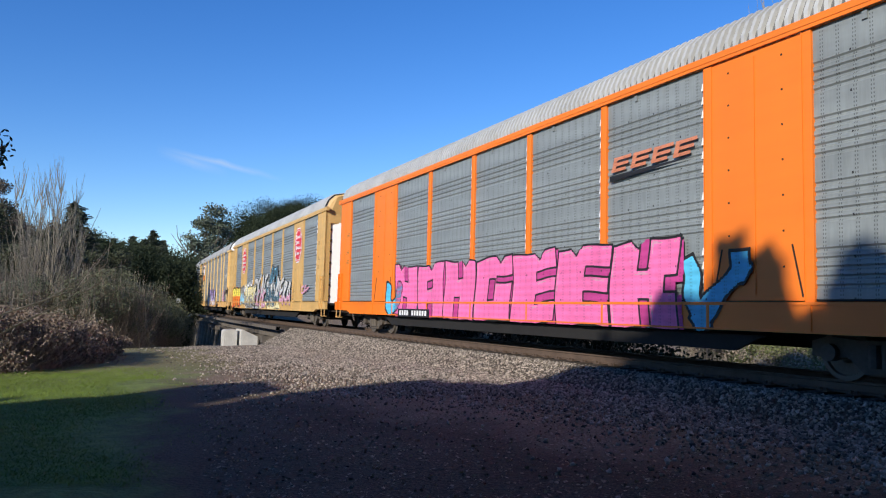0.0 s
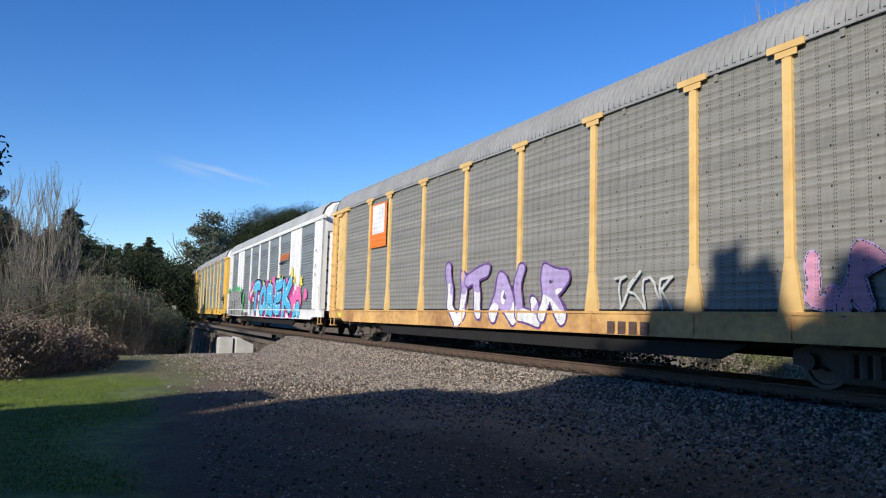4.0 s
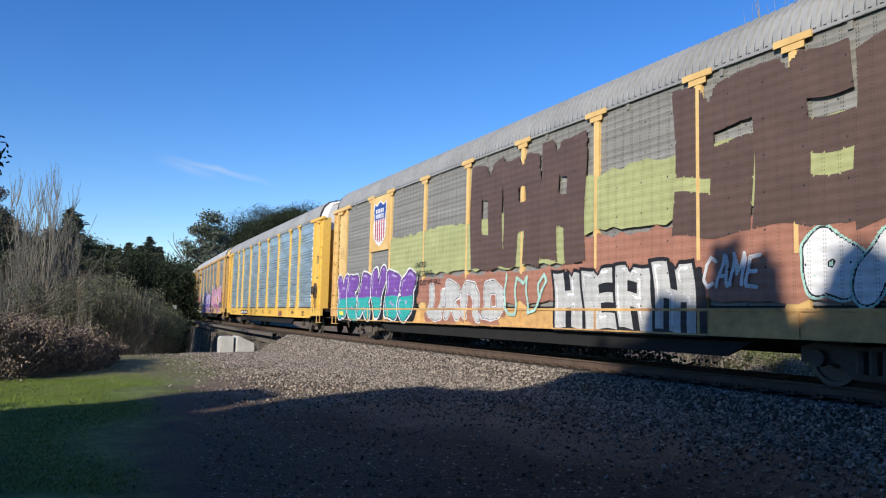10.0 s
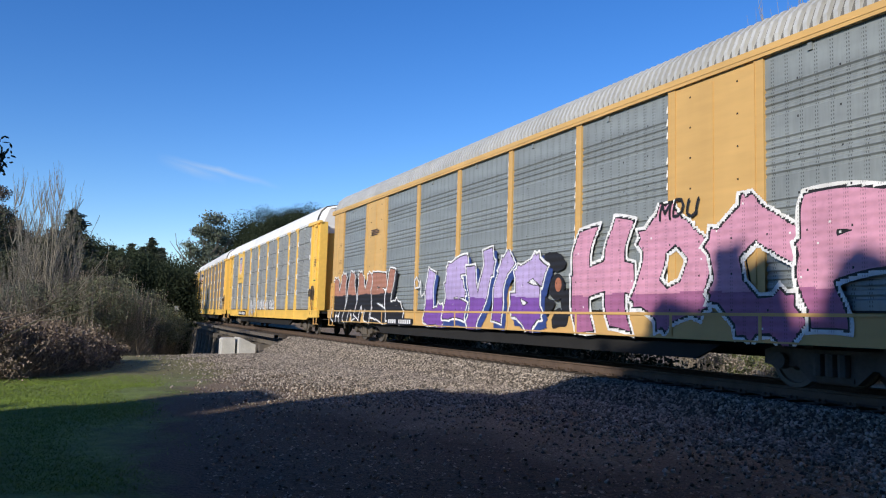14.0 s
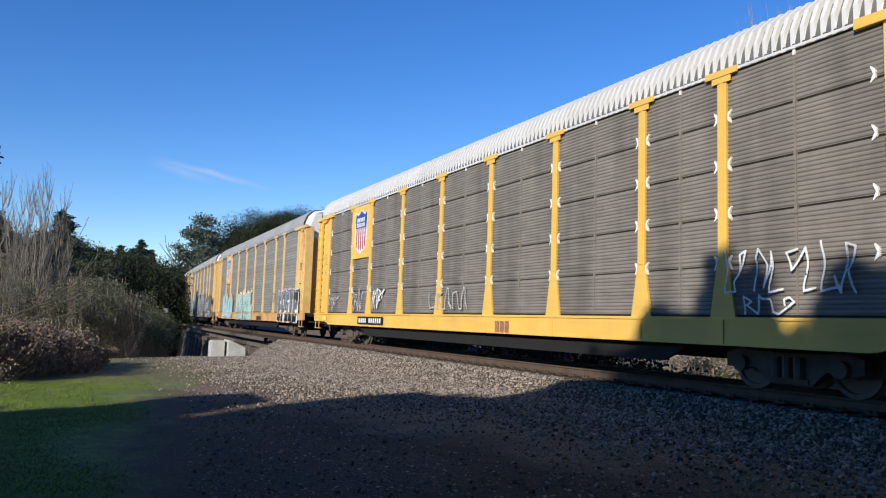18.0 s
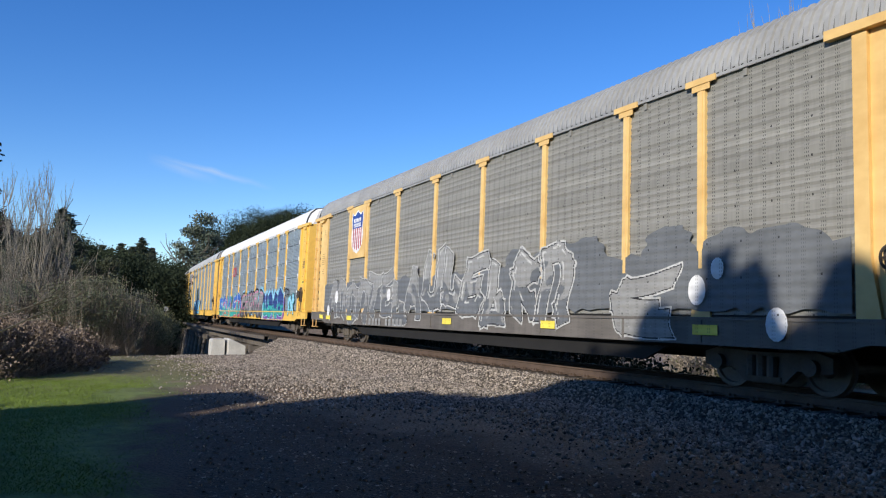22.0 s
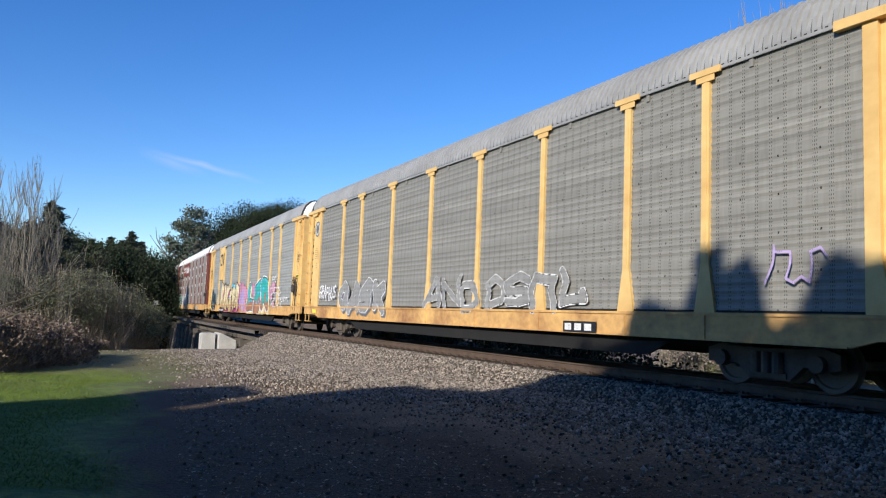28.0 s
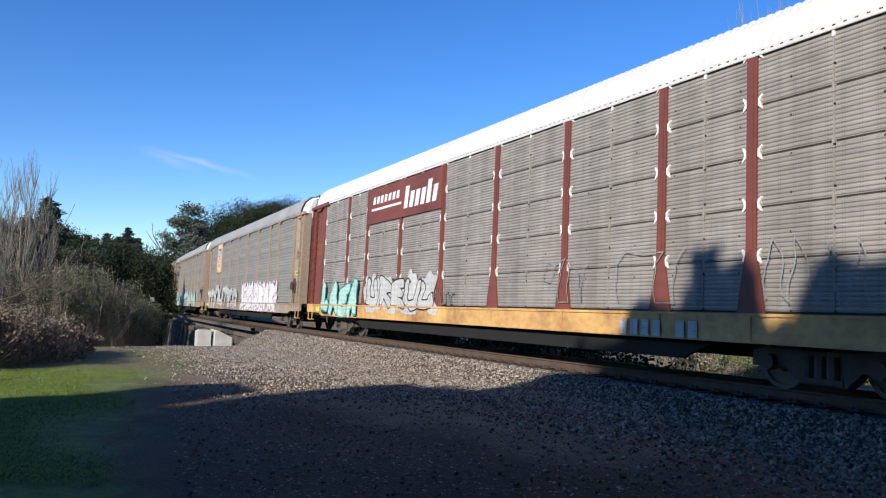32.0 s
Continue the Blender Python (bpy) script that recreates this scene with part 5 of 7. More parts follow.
def tag(k, x0, x1, z0, z1, ink, seed, n=5, w=0.05, text=""):
    """A thin one-line scrawl."""
    rng = random.Random(seed)
    step = (x1 - x0) / (len(text) or n)
    lines = [[]]
    for i in range(len(text) or n):
        if text:
            lift = rng.uniform(-0.1, 0.1) * (z1 - z0)
            lines += [[(x0 + (i + 0.06 + p * 0.86) * step + q * 0.12 * step, z0 + lift + q * (z1 - z0)) for p, q in ln] for ln in GLYPHS[text[i]]]
            continue
        g = BENDS[rng.randrange(len(BENDS))]
        lines[0] += [(x0 + (i + p * 0.85) * step + rng.uniform(-0.04, 0.04), z0 + q * (z1 - z0) * rng.uniform(0.7, 1.0)) for p, q in g[:rng.choice((3, 4, 5))]]

    def reach(X, Z):
        return np.minimum.reduce([stroke_field(X + 0.03 * np.sin(Z * 9), Z, ln, False) for ln in lines if len(ln) > 1])

    c = max(0.014, w / 2.6)
    gx, gz = np.arange(x0 - 0.2, x1 + 0.3, c), np.arange(z0 - 0.1, z1 + 0.15, c)
    X, Z = np.meshgrid((gx[:-1] + gx[1:]) / 2, (gz[:-1] + gz[1:]) / 2, indexing="ij")
    d = reach(X, Z)
    VX, VZ = np.meshgrid(gx, gz, indexing="ij")
    shift = edge_shift(reach(VX, VZ) - w * 0.55, c)
    me = patch_mesh("tag", gx, gz, np.where(d < w * 0.55, 0, -1), [ink], OUT - 0.024, shift)
    return part("tag", me, CARS[k], None, f"thin {ink} painted scrawl")


def haze(k, x0, x1, z0, z1, ink, seed, n=30, r=0.35):
    """A patchy overspray with a ragged edge."""
    rng = random.Random(seed)
    c = 0.034
    gx, gz = np.arange(x0 - r, x1 + r, c), np.arange(max(0.68, z0 - r * 0.4), z1 + r, c)
    spots = [(rng.uniform(x0, x1), rng.uniform(z0, z1), r * rng.uniform(0.6, 1.3)) for _ in range(n)]
    waves = rng.random()

    def field(X, Z):
        f = np.full(X.shape, 1.0)
        for a, b, q in spots:
            f = np.minimum(f, np.hypot((X - a) / 1.3, Z - b) - q)
        return f + ripple(X, Z, random.Random(waves), 0.45, 0.05)

    f = field(*np.meshgrid((gx[:-1] + gx[1:]) / 2, (gz[:-1] + gz[1:]) / 2, indexing="ij"))
    shift = edge_shift(field(*np.meshgrid(gx, gz, indexing="ij")), c)
    me = patch_mesh("overspray", gx, gz, np.where(f < 0, 0, -1), [ink], OUT - 0.0008 - 0.00002 * (seed % 40), shift)
    return tagged(part("overspray", me, CARS[k], None, f"patchy {ink} overspray"), kind="stuff")


def slab(k, x0, x1, z0, z1, ink, seed, label):
    """A field of rolled-on paint with a ragged upper and lower edge."""
    rng = random.Random(seed)
    p = Paint(OUT + 0.002)
    n = max(6, int((x1 - x0) * 4))
    top = [(x0 + (x1 - x0) * i / n, z1 - rng.uniform(0, 0.14)) for i in range(n + 1)]
    low = [(x0 + (x1 - x0) * i / n, z0 + rng.uniform(0, 0.14)) for i in range(n + 1)]
    for i in range(n):
        p.y = OUT + 0.002
        p.shape([low[i], low[i + 1], top[i + 1], top[i]], ink)
    return p.done(CARS[k], "rolled_paint", label, True)


def stencil(k, x0, x1, z0, z1, n, ink="white", plate=None, base=RIM, name="stencilled_marking"):
    """A row of plain bars in place of a marking, on a plate where it has one."""
    p = Paint(base)
    if plate:
        p.rect(x0, x1, z0, z1, plate)
        mx, mz = (x1 - x0) * 0.05, (z1 - z0) * 0.2
        x0, x1, z0, z1 = x0 + mx, x1 - mx, z0 + mz, z1 - mz
    step = (x1 - x0) / n
    for i in range(n):
        if n > 6 and i == 4:
            continue
        p.rect(x0 + i * step, x0 + (i + 0.68) * step, z0, z1, ink)
    return p.done(CARS[k], name, "dark plate with plain white bars" if plate else "row of small plain bars")


def small_print(k, x, z, w, rows, ink="brown", base=RIM):
    p = Paint(base)
    rng = random.Random(int(x * 100) + k)
    for r in range(rows):
        p.rect(x, x + w * rng.uniform(0.6, 1.0), z - r * 0.06, z - r * 0.06 + 0.03, ink)
    return p.done(CARS[k], "small_print", "block of tiny dark bars", True)


def octagon(k, xc, zc, r):
    p = Paint()
    for f, ink in ((1.0, "white"), (0.93, "red"), (0.86, "white"), (0.82, "red")):
        p.shape([(xc + 1.0 * r * f * math.cos((i + 0.5) * math.tau / 8), zc + 1.18 * r * f * math.sin((i + 0.5) * math.tau / 8)) for i in range(8)], ink)
    for i, n in enumerate((6, 4, 7, 5)):
        z = zc + r * (0.52 - i * 0.34)
        p.rect(xc - 0.58 * r, xc - 0.34 * r, z - 0.13 * r, z + 0.13 * r, "white")
        p.rect(xc - 0.50 * r, xc - 0.42 * r, z - 0.03 * r, z + 0.06 * r, "red")
        for j in range(n):
            p.rect(xc + (-0.26 + j * 0.14) * r, xc + (-0.16 + j * 0.14) * r, z - 0.10 * r, z + 0.06 * r, "white")
    return p.done(CARS[k], "emblem", "red and white octagonal emblem with plain bars")


def shield(k, x0, x1, z0, z1, plate=True, slogan=False):
    """A striped shield on a yellow plate."""
    car = CARS[k]
    if plate:
        mb = MB()
        mb.box(x0, x1, OUT - 0.012, FACE, z0, z1)
        part("emblem_plate", mb.mesh("emblem_plate", [M["yellow"] if k in (8, 9, 12) else M["faded"]]), car, None, "yellow plate behind the emblem")
    xc, w, h = (x0 + x1) / 2, (x1 - x0) * (0.24 if slogan else 0.33), (z1 - z0) * (0.27 if slogan else 0.37)
    zc = (z0 + z1) / 2 + (h * 0.35 if slogan else 0)
    p = Paint(OUT - 0.014)
    side = [(-0.92, 1.0), (-0.55, 0.86), (0.0, 1.06), (0.55, 0.86), (0.92, 1.0), (1.0, 0.62), (0.9, 0.3), (1.0, -0.2), (0.86, -0.66), (0.5, -0.9), (0.0, -1.05), (-0.5, -0.9), (-0.86, -0.66), (-1.0, -0.2), (-0.9, 0.3), (-1.0, 0.62)]
    p.shape([(xc + a * w * 1.1, zc + b * h * 1.08) for a, b in side][::-1], "white")
    for i in range(5):
        a = -0.8 + i * 0.36
        low = -0.93 + 0.32 * abs(a + 0.09) ** 2
        p.rect(xc + a * w, xc + (a + 0.18) * w, zc + low * h, zc + 0.22 * h, "emblemred")
    p.shape([(xc + a * w, zc + b * h) for a, b in side[:7] + [(0.93, 0.2), (-0.93, 0.2)] + side[14:]][::-1], "emblemblue")
    for z, n in ((0.62, 5), (0.36, 7)):
        for i in range(n):
            a = -0.7 + i * 1.4 / n
            p.rect(xc + a * w, xc + (a + 1.0 / n) * w, zc + (z - 0.10) * h, zc + (z + 0.10) * h, "white")
    if slogan:
        words(k, "BUILDING AMERICA", x0 + 0.1, z0 + 0.24, 0.2, "brown", OUT - 0.014)
    return p.done(car, "emblem", "blue, red and white striped shield")


def slanted_mark(k, x0, x1, z0, z1, ink="orange"):
    p = Paint()
    n = 4
    st = (x1 - x0) / n
    for i in range(n):
        a = x0 + i * st
        for dz in (0.0, 0.42, 0.84):
            p.shape([(a + dz * 0.2, z0 + (z1 - z0) * (0.35 + dz * 0.6)), (a + st * 0.75 + dz * 0.2, z0 + (z1 - z0) * (0.38 + dz * 0.6)), (a + st * 0.75 + dz * 0.2, z0 + (z1 - z0) * (0.52 + dz * 0.6)), (a + dz * 0.2, z0 + (z1 - z0) * (0.49 + dz * 0.6))], ink)
        p.shape([(a, z0 + (z1 - z0) * 0.35), (a + st * 0.2, z0 + (z1 - z0) * 0.35), (a + st * 0.36, z1), (a + st * 0.16, z1)], ink)
    p.shape([(x0 - 0.05, z0 - 0.02), (x1 - 0.35, z0 + (z1 - z0) * 0.2), (x1 - 0.1, z0 + (z1 - z0) * 0.28), (x0 - 0.05, z0 + (z1 - z0) * 0.2)], "black")
    return p.done(CARS[k], "emblem", "slanted orange emblem with a black sweep under it")


def loop_mark(k, x0, x1, z0, z1, ink, w):
    """A single bent line as an emblem."""
    X, Z = x1 - x0, z1 - z0
    p = Paint(OUT - 0.014)
    p.stroke([(x0 + X * a, z0 + Z * b) for a, b in ((0.45, 0.92), (0.1, 0.85), (0.03, 0.5), (0.1, 0.12), (0.45, 0.08), (0.52, 0.5), (0.55, 0.95), (0.9, 0.1), (0.97, 0.95))], w, ink)
    return p.done(CARS[k], "emblem", f"{ink} looping line emblem", True)


def words(k, text, x, z, size, ink, base=OUT):
    cu = bpy.data.curves.new("words", "FONT")
    cu.body, cu.size = text, size
    tmp = new("words", cu)
    me = bpy.data.meshes.new_from_object(tmp.evaluated_get(bpy.context.evaluated_depsgraph_get()))
    bpy.data.objects.remove(tmp)
    me.materials.clear()
    me.materials.append(INK[ink])
    return part("painted_words", me, CARS[k], Matrix.Translation((x, base - 0.004, z)) @ pose(0, 0, 0, 90, 0, 0), "hand-painted words")


def star(k, x, z, r, ink="yellow"):
    p = Paint(OUT - 0.01)
    p.shape([(x + r * (1.0 if i % 2 else 0.42) * math.sin(i * math.pi / 5 + 0.15), z + r * (1.0 if i % 2 else 0.42) * math.cos(i * math.pi / 5 + 0.15)) for i in range(10)][::-1], ink)
    return p.done(CARS[k], "painted_star", "yellow painted star")


def paint_cars():
    # orange car
    spray(0, -7.0, 6.5, 0.66, 2.34, 7, "pink", "black", 3, text="NANGEEK", block=True, jag=0.04, drop="magenta", thick=0.2, shine="rose", lean=0.03)
    spray(0, -7.9, -6.6, 0.7, 1.95, 1, "cyan", "black", 4, thick=0.4)
    for i in range(7):
        spray(0, -5.2 + i * 1.75, -4.3 + i * 1.75, 0.66, 1.02, 1, ("cyan", "magenta", "yellow")[i % 3], "black", 20 + i, thick=0.5)
    spray(0, 6.4, 7.7, 0.66, 2.0, 1, "cyan", "black", 6, text="V", thick=0.3, jag=0.02, square=True)
    slanted_mark(0, 4.6, 6.95, 3.6, 4.05, "salmon")
    stencil(0, -6.6, -4.1, 0.66, 0.92, 11, plate="black")
    # ochre car with octagons
    octagon(1, 8.15, 4.02, 0.82)
    octagon(1, -8.15, 4.02, 0.82)
    haze(1, -12.8, -9.4, 0.75, 2.0, "red", 31, 16, 0.25)
    spray(1, -12.9, -9.3, 0.72, 2.2, 4, "yellow", "black", 7, second="orange", split=1.55, thick=0.62)
    spray(1, -9.2, -7.5, 0.95, 2.3, 2, "ash", "steel", 8, second="sky", thick=0.5)
    spray(1, -7.4, -3.4, 0.75, 2.3, 4, "cream", "black", 9, text="AREK", second="ash", cloud="white", shine="yellow", thick=0.4, square=True)
    spray(1, -3.6, 0.4, 0.72, 2.75, 4, "chalk", "steel", 10, second="rose", thick=0.22, shine="white", lean=0.3, square=True)
    spray(1, 0.2, 4.1, 0.72, 2.5, 3, "chalk", "steel", 16, second="petrol", thick=0.24, shine="white", lean=0.3, square=True)
    haze(1, -0.5, 3.2, 1.0, 2.4, "petrol", 33, 12, 0.2)
    spray(1, 0.7, 3.3, 1.2, 3.3, 2, "petrol", "steel", 11, thick=0.26, shine="sky", lean=0.3, square=True)
    spray(1, -3.2, 4.2, 0.68, 1.1, 6, "cream", "black", 12, thick=0.4)
    spray(1, 3.9, 6.9, 0.95, 2.35, 3, "chalk", "steel", 13, second="rose", thick=0.2, shine="white", lean=0.25, square=True)
    tag(1, 9.3, 10.9, 1.25, 2.1, "rose", 14, 3, 0.08)
    stencil(1, -4.1, -1.8, 0.68, 0.9, 11, plate="black")
    # faded yellow car
    spray(2, -2.5, 3.6, 0.75, 2.35, 5, "lilac", "violet", 15, thick=0.24, second="white")
    tag(2, 5.1, 6.8, 1.2, 1.95, "chalk", 16, 4)
    spray(2, 9.4, 10.6, 1.1, 2.1, 2, "rose", "lilac", 17, thick=0.3)
    tag(2, 11.2, 11.85, 3.05, 3.35, "white", 18, 3, 0.06)
    stencil(2, 4.9, 6.2, 0.7, 0.95, 4, plate=None, ink="brown")
    p = Paint(OUT - 0.002)
    p.rect(-9.0, -7.4, 3.4, 5.0, "orange")
    p.rect(-8.8, -7.6, 3.9, 4.95, "white")
    p.done(CARS[2], "sticker", "white patch on an orange panel")
    # white car
    haze(3, -13.0, -6.4, 1.0, 2.5, "green", 41, 60, 0.30)
    haze(3, -12.6, -6.9, 0.8, 2.2, "black", 46, 60, 0.30)
    spray(3, -12.9, -6.8, 0.67, 2.5, 4, "ash", "white", 19, text="STAL", thick=0.16, drop="black", lean=0.08, block=True)
    haze(3, -4.2, 6.6, 1.9, 2.75, "pink", 42, 22, 0.34)
    haze(3, 7.5, 11.0, 1.2, 2.4, "pink", 47, 8, 0.36)
    haze(3, -3.6, 6.9, 1.7, 2.8, "magenta", 43, 12, 0.30)
    haze(3, -4.3, 6.0, 1.5, 2.75, "white", 48, 9, 0.24)
    haze(3, 7.4, 10.6, 1.3, 2.2, "white", 44, 6, 0.30)
    haze(3, 6.2, 8.8, 1.6, 3.0, "magenta", 45, 4, 0.24)
    spray(3, -2.9, 7.6, 0.67, 2.9, 5, "cyan", "black", 21, text="TOBEK", drop="magenta", shine="white", thick=0.30, lean=0.28, jag=0.1)
    spray(3, 8.2, 9.6, 0.67, 1.55, 1, "cyan", "black", 22, text="A", shine="white", thick=0.5)
    for x, z, r in ((7.75, 3.0, 0.46), (8.35, 2.62, 0.33), (9.75, 2.5, 0.42), (4.9, 2.9, 0.24), (0.4, 2.7, 0.22), (2.4, 2.7, 0.2), (-2.4, 2.2, 0.22), (5.6, 2.9, 0.14)):
        star(3, x, z, r)
    slanted_mark(3, 4.65, 6.95, 3.6, 4.1)
    stencil(3, -6.9, -4.4, 0.72, 0.95, 10, ink="steel")
    # bright yellow cars
    for k in (4, 6):
        stencil(k, -6.9, -4.4, 0.76, 1.02, 11, plate="black")
        stencil(k, 5.15, 6.0, 0.7, 1.0, 3, ink="brick")
        for x, rows in ((-10.6, 4), (-9.6, 3), (-3.2, 2), (-1.4, 2), (0.6, 3), (2.6, 3), (8.2, 3), (10.4, 4)):
            small_print(k, x, 0.98, 0.55, rows)
    # oversprayed car
    slab(5, -7.1, 3.9, 1.2, 2.15, "brick", 51, "rolled-on brick red paint")
    slab(5, 3.9, 11.9, 1.2, 2.7, "brick", 57, "rolled-on brick red paint")
    slab(5, -7.1, 3.9, 2.1, 3.6, "lime", 52, "rolled-on pale green paint")
    slab(5, 3.9, 11.9, 2.65, 4.0, "lime", 63, "rolled-on pale green paint")
    for x0, x1, z0, z1, sd in ((-1.2, 4.0, 2.2, 4.95, 53), (6.6, 11.9, 2.4, 5.0, 54)):
        spray(5, x0, x1, z0, z1, 3, "brown", "brown", sd, thick=0.12, jag=0.12, lean=0.0, block=True, text="DAA" if x0 < 0 else "SEE")
    spray(5, -12.9, -4.9, 0.74, 2.5, 6, "violet", "white", 56, text="WERVES", second="teal", split=1.55, shine="lilac", thick=0.42, lean=0.15, drop="black")
    spray(5, -4.0, 0.6, 0.75, 1.9, 4, "chalk", "white", 58, thick=0.3, cloud="brick")
    tag(5, 0.7, 2.7, 1.0, 2.0, "mint", 59, 4, 0.07)
    spray(5, 2.9, 7.2, 0.72, 2.0, 4, "chalk", "black", 60, text="HERM", thick=0.4, drop="black", shine="white", block=True, lean=-0.1)
    tag(5, 7.3, 8.5, 1.5, 2.0, "white", 61, 4, 0.06, text="CAME")
    spray(5, 9.2, 10.9, 1.15, 2.25, 2, "white", "mint", 62, thick=0.4)
    words(5, "UNITED", -4.9, 2.42, 0.24, "black", OUT - 0.02)
    words(5, "WE STAND,", -4.8, 2.14, 0.24, "black", OUT - 0.02)
    words(5, "DIVIDED WE FALL", -4.9, 1.86, 0.24, "black", OUT - 0.02)
    shield(5, -9.05, -7.29, 3.2, 5.18)
    # ochre car with pink piece
    spray(7, -13.0, -5.4, 0.70, 2.55, 5, "brick", "white", 71, text="MAMEL", thick=0.30, second="black", split=1.75, drop="black", square=True)
    tag(7, -4.4, -3.4, 1.6, 2.3, "white", 72, 2)
    spray(7, -3.6, 3.1, 0.7, 2.5, 5, "lilac", "white", 73, text="LEVIS", thick=0.32, second="violet", drop="navy", square=True, lean=0.2, split=1.5)
    haze(7, 3.0, 4.4, 0.8, 2.3, "black", 74, 8, 0.2)
    spray(7, 4.1, 11.7, 0.68, 2.9, 4, "rose", "white", 75, text="HOCP", thick=0.29, second="mauve", split=1.5, lean=0.08, square=True)
    p = Paint(OUT - 0.0004)
    for x, z, r in ((11.9, 1.75, 0.32), (12.35, 1.5, 0.36), (12.6, 1.15, 0.2), (12.0, 2.25, 0.16), (3.6, 1.7, 0.3), (4.05, 1.35, 0.3), (3.4, 2.35, 0.14)):
        p.disc(x, z, r, r, "black", 16)
    for x, z in ((11.95, 1.8), (12.4, 1.55), (3.65, 1.75)):
        p.disc(x, z, 0.13, 0.16, "rust", 12)
    p.done(CARS[7], "painted_blots", "black painted blots with brown spots", True)
    tag(7, 6.9, 7.9, 2.85, 3.15, "black", 76, 3, 0.045, text="MDU")
    small_print(7, -8.6, 4.1, 0.9, 4, base=FACE - 0.06)
    stencil(7, -6.6, -4.4, 0.68, 0.9, 11, plate="black")
    # white-roofed car
    shield(8, -9.05, -7.0, 3.05, 5.15, slogan=True)
    tag(8, -11.5, -9.4, 1.25, 2.0, "chalk", 81, 4)
    tag(8, -8.9, -7.5, 1.3, 2.0, "chalk", 82, 3, 0.03)
    spray(8, -3.9, -1.5, 0.85, 1.9, 2, "chalk", "white", 83, thick=0.4)
    tag(8, -1.0, 0.8, 1.2, 1.68, "white", 84, 5, 0.075, text="ORION")
    tag(8, 0.95, 2.6, 1.2, 1.68, "white", 85, 6, 0.075, text="REMSK")
    tag(8, 2.95, 4.4, 1.2, 1.68, "white", 86, 6, 0.08, text="SHEO")
    stencil(8, -7.9, -5.0, 0.75, 1.05, 11, plate="black")
    # brown-stained car
    shield(9, -9.1, -7.24, 3.2, 5.18)
    tag(9, -11.7, -10.4, 1.25, 1.85, "chalk", 91, 4, 0.03)
    tag(9, -8.9, -7.5, 1.25, 2.1, "chalk", 92, 4, 0.035)
    tag(9, -6.7, -5.5, 1.35, 2.05, "white", 93, 4, 0.05)
    tag(9, -2.0, 0.5, 1.3, 1.9, "chalk", 94, 5, 0.03)
    for i in range(4):
        tag(9, 9.2 + i * 0.6, 9.8 + i * 0.6, 1.5, 2.3, "white", 95 + i * 7, 2, 0.03)
    tag(9, 9.6, 10.6, 1.2, 1.5, "white", 99, 4, 0.03)
    stencil(9, -8.1, -5.6, 0.76, 1.04, 11, plate="black")
    stencil(9, 1.9, 2.6, 0.72, 1.0, 3, ink="brick")
    # faded car with black and white lettering
    shield(10, -9.05, -7.29, 3.2, 5.18)
    spray(10, -10.1, -5.9, 0.70, 2.25, 4, "mint", "white", 101, text="BABA", thick=0.44, second="sky", drop="steel")
    spray(10, -4.2, 1.2, 0.70, 2.4, 4, "mint", "white", 102, text="OUAL", thick=0.32, drop="steel", block=True, cloud="cream")
    spray(10, 8.4, 12.5, 0.70, 2.3, 5, "steel", "white", 103, text="EPSIE", thick=0.55, second="black", split=1.15, drop="white", shine="chalk", block=True, lean=0.1)
    tag(10, 6.7, 7.6, 1.4, 2.2, "steel", 104, 3, 0.04)
    stencil(10, 3.0, 4.4, 0.7, 0.95, 4, ink="brown")
    # grey oversprayed car
    shield(11, -9.05, -7.29, 3.2, 5.18)
    slab(11, -11.9, 11.9, 1.18, 2.35, "steel", 111, "rolled-on grey paint along the lower side")
    haze(11, 3.0, 11.6, 1.6, 2.35, "steel", 113, 22, 0.42)
    spray(11, -11.3, -2.2, 0.75, 2.35, 8, "ash", "chalk", 112, thick=0.26, second="steel", jag=0.3, square=True)
    spray(11, -2.0, 5.4, 0.75, 2.5, 6, "ash", "chalk", 114, thick=0.30, second="steel", jag=0.3, square=True, lean=0.2, shine="chalk")
    spray(11, 6.9, 8.6, 0.75, 2.0, 1, "ash", "chalk", 115, thick=0.3, square=True)
    for x, z, r in ((-11.2, 1.2, 0.17), (-10.2, 1.75, 0.2), (-4.7, 1.75, 0.16), (9.1, 1.6, 0.2), (9.55, 1.95, 0.14), (10.7, 1.05, 0.2)):
        p = Paint(OUT - 0.03)
        p.disc(x, z, r, r * 1.3, "white")
        p.done(CARS[11], "painted_spot", "white painted spot")
    stencil(11, -6.5, -3.4, 0.72, 0.95, 10, ink="ash")
    for x in (-11.5, -8.9, -0.6, 4.4, 9.0):
        p = Paint(RIM)
        p.rect(x, x + 0.55, 0.85, 1.02, "yellow")
        p.done(CARS[11], "reflector", "yellow reflective strip")
    # white-roofed car with blue piece
    loop_mark(12, -6.75, -5.35, 3.5, 4.15, "red", 0.10)
    haze(12, -12.0, -3.2, 0.8, 2.2, "teal", 121, 30, 0.3)
    spray(12, -12.3, -3.1, 0.72, 2.2, 6, "blue", "white", 122, text="SOULED", thick=0.28, second="teal", shine="sky", drop="red", lean=0.25)
    spray(12, -12.3, -3.1, 0.7, 1.1, 8, "teal", "red", 123, thick=0.4)
    haze(12, -3.0, 4.2, 1.0, 2.3, "sky", 129, 40, 0.3)
    spray(12, -3.1, 4.2, 0.72, 2.3, 5, "ash", "black", 124, text="CHURR", thick=0.40, second="steel", shine="pink", lean=0.1)
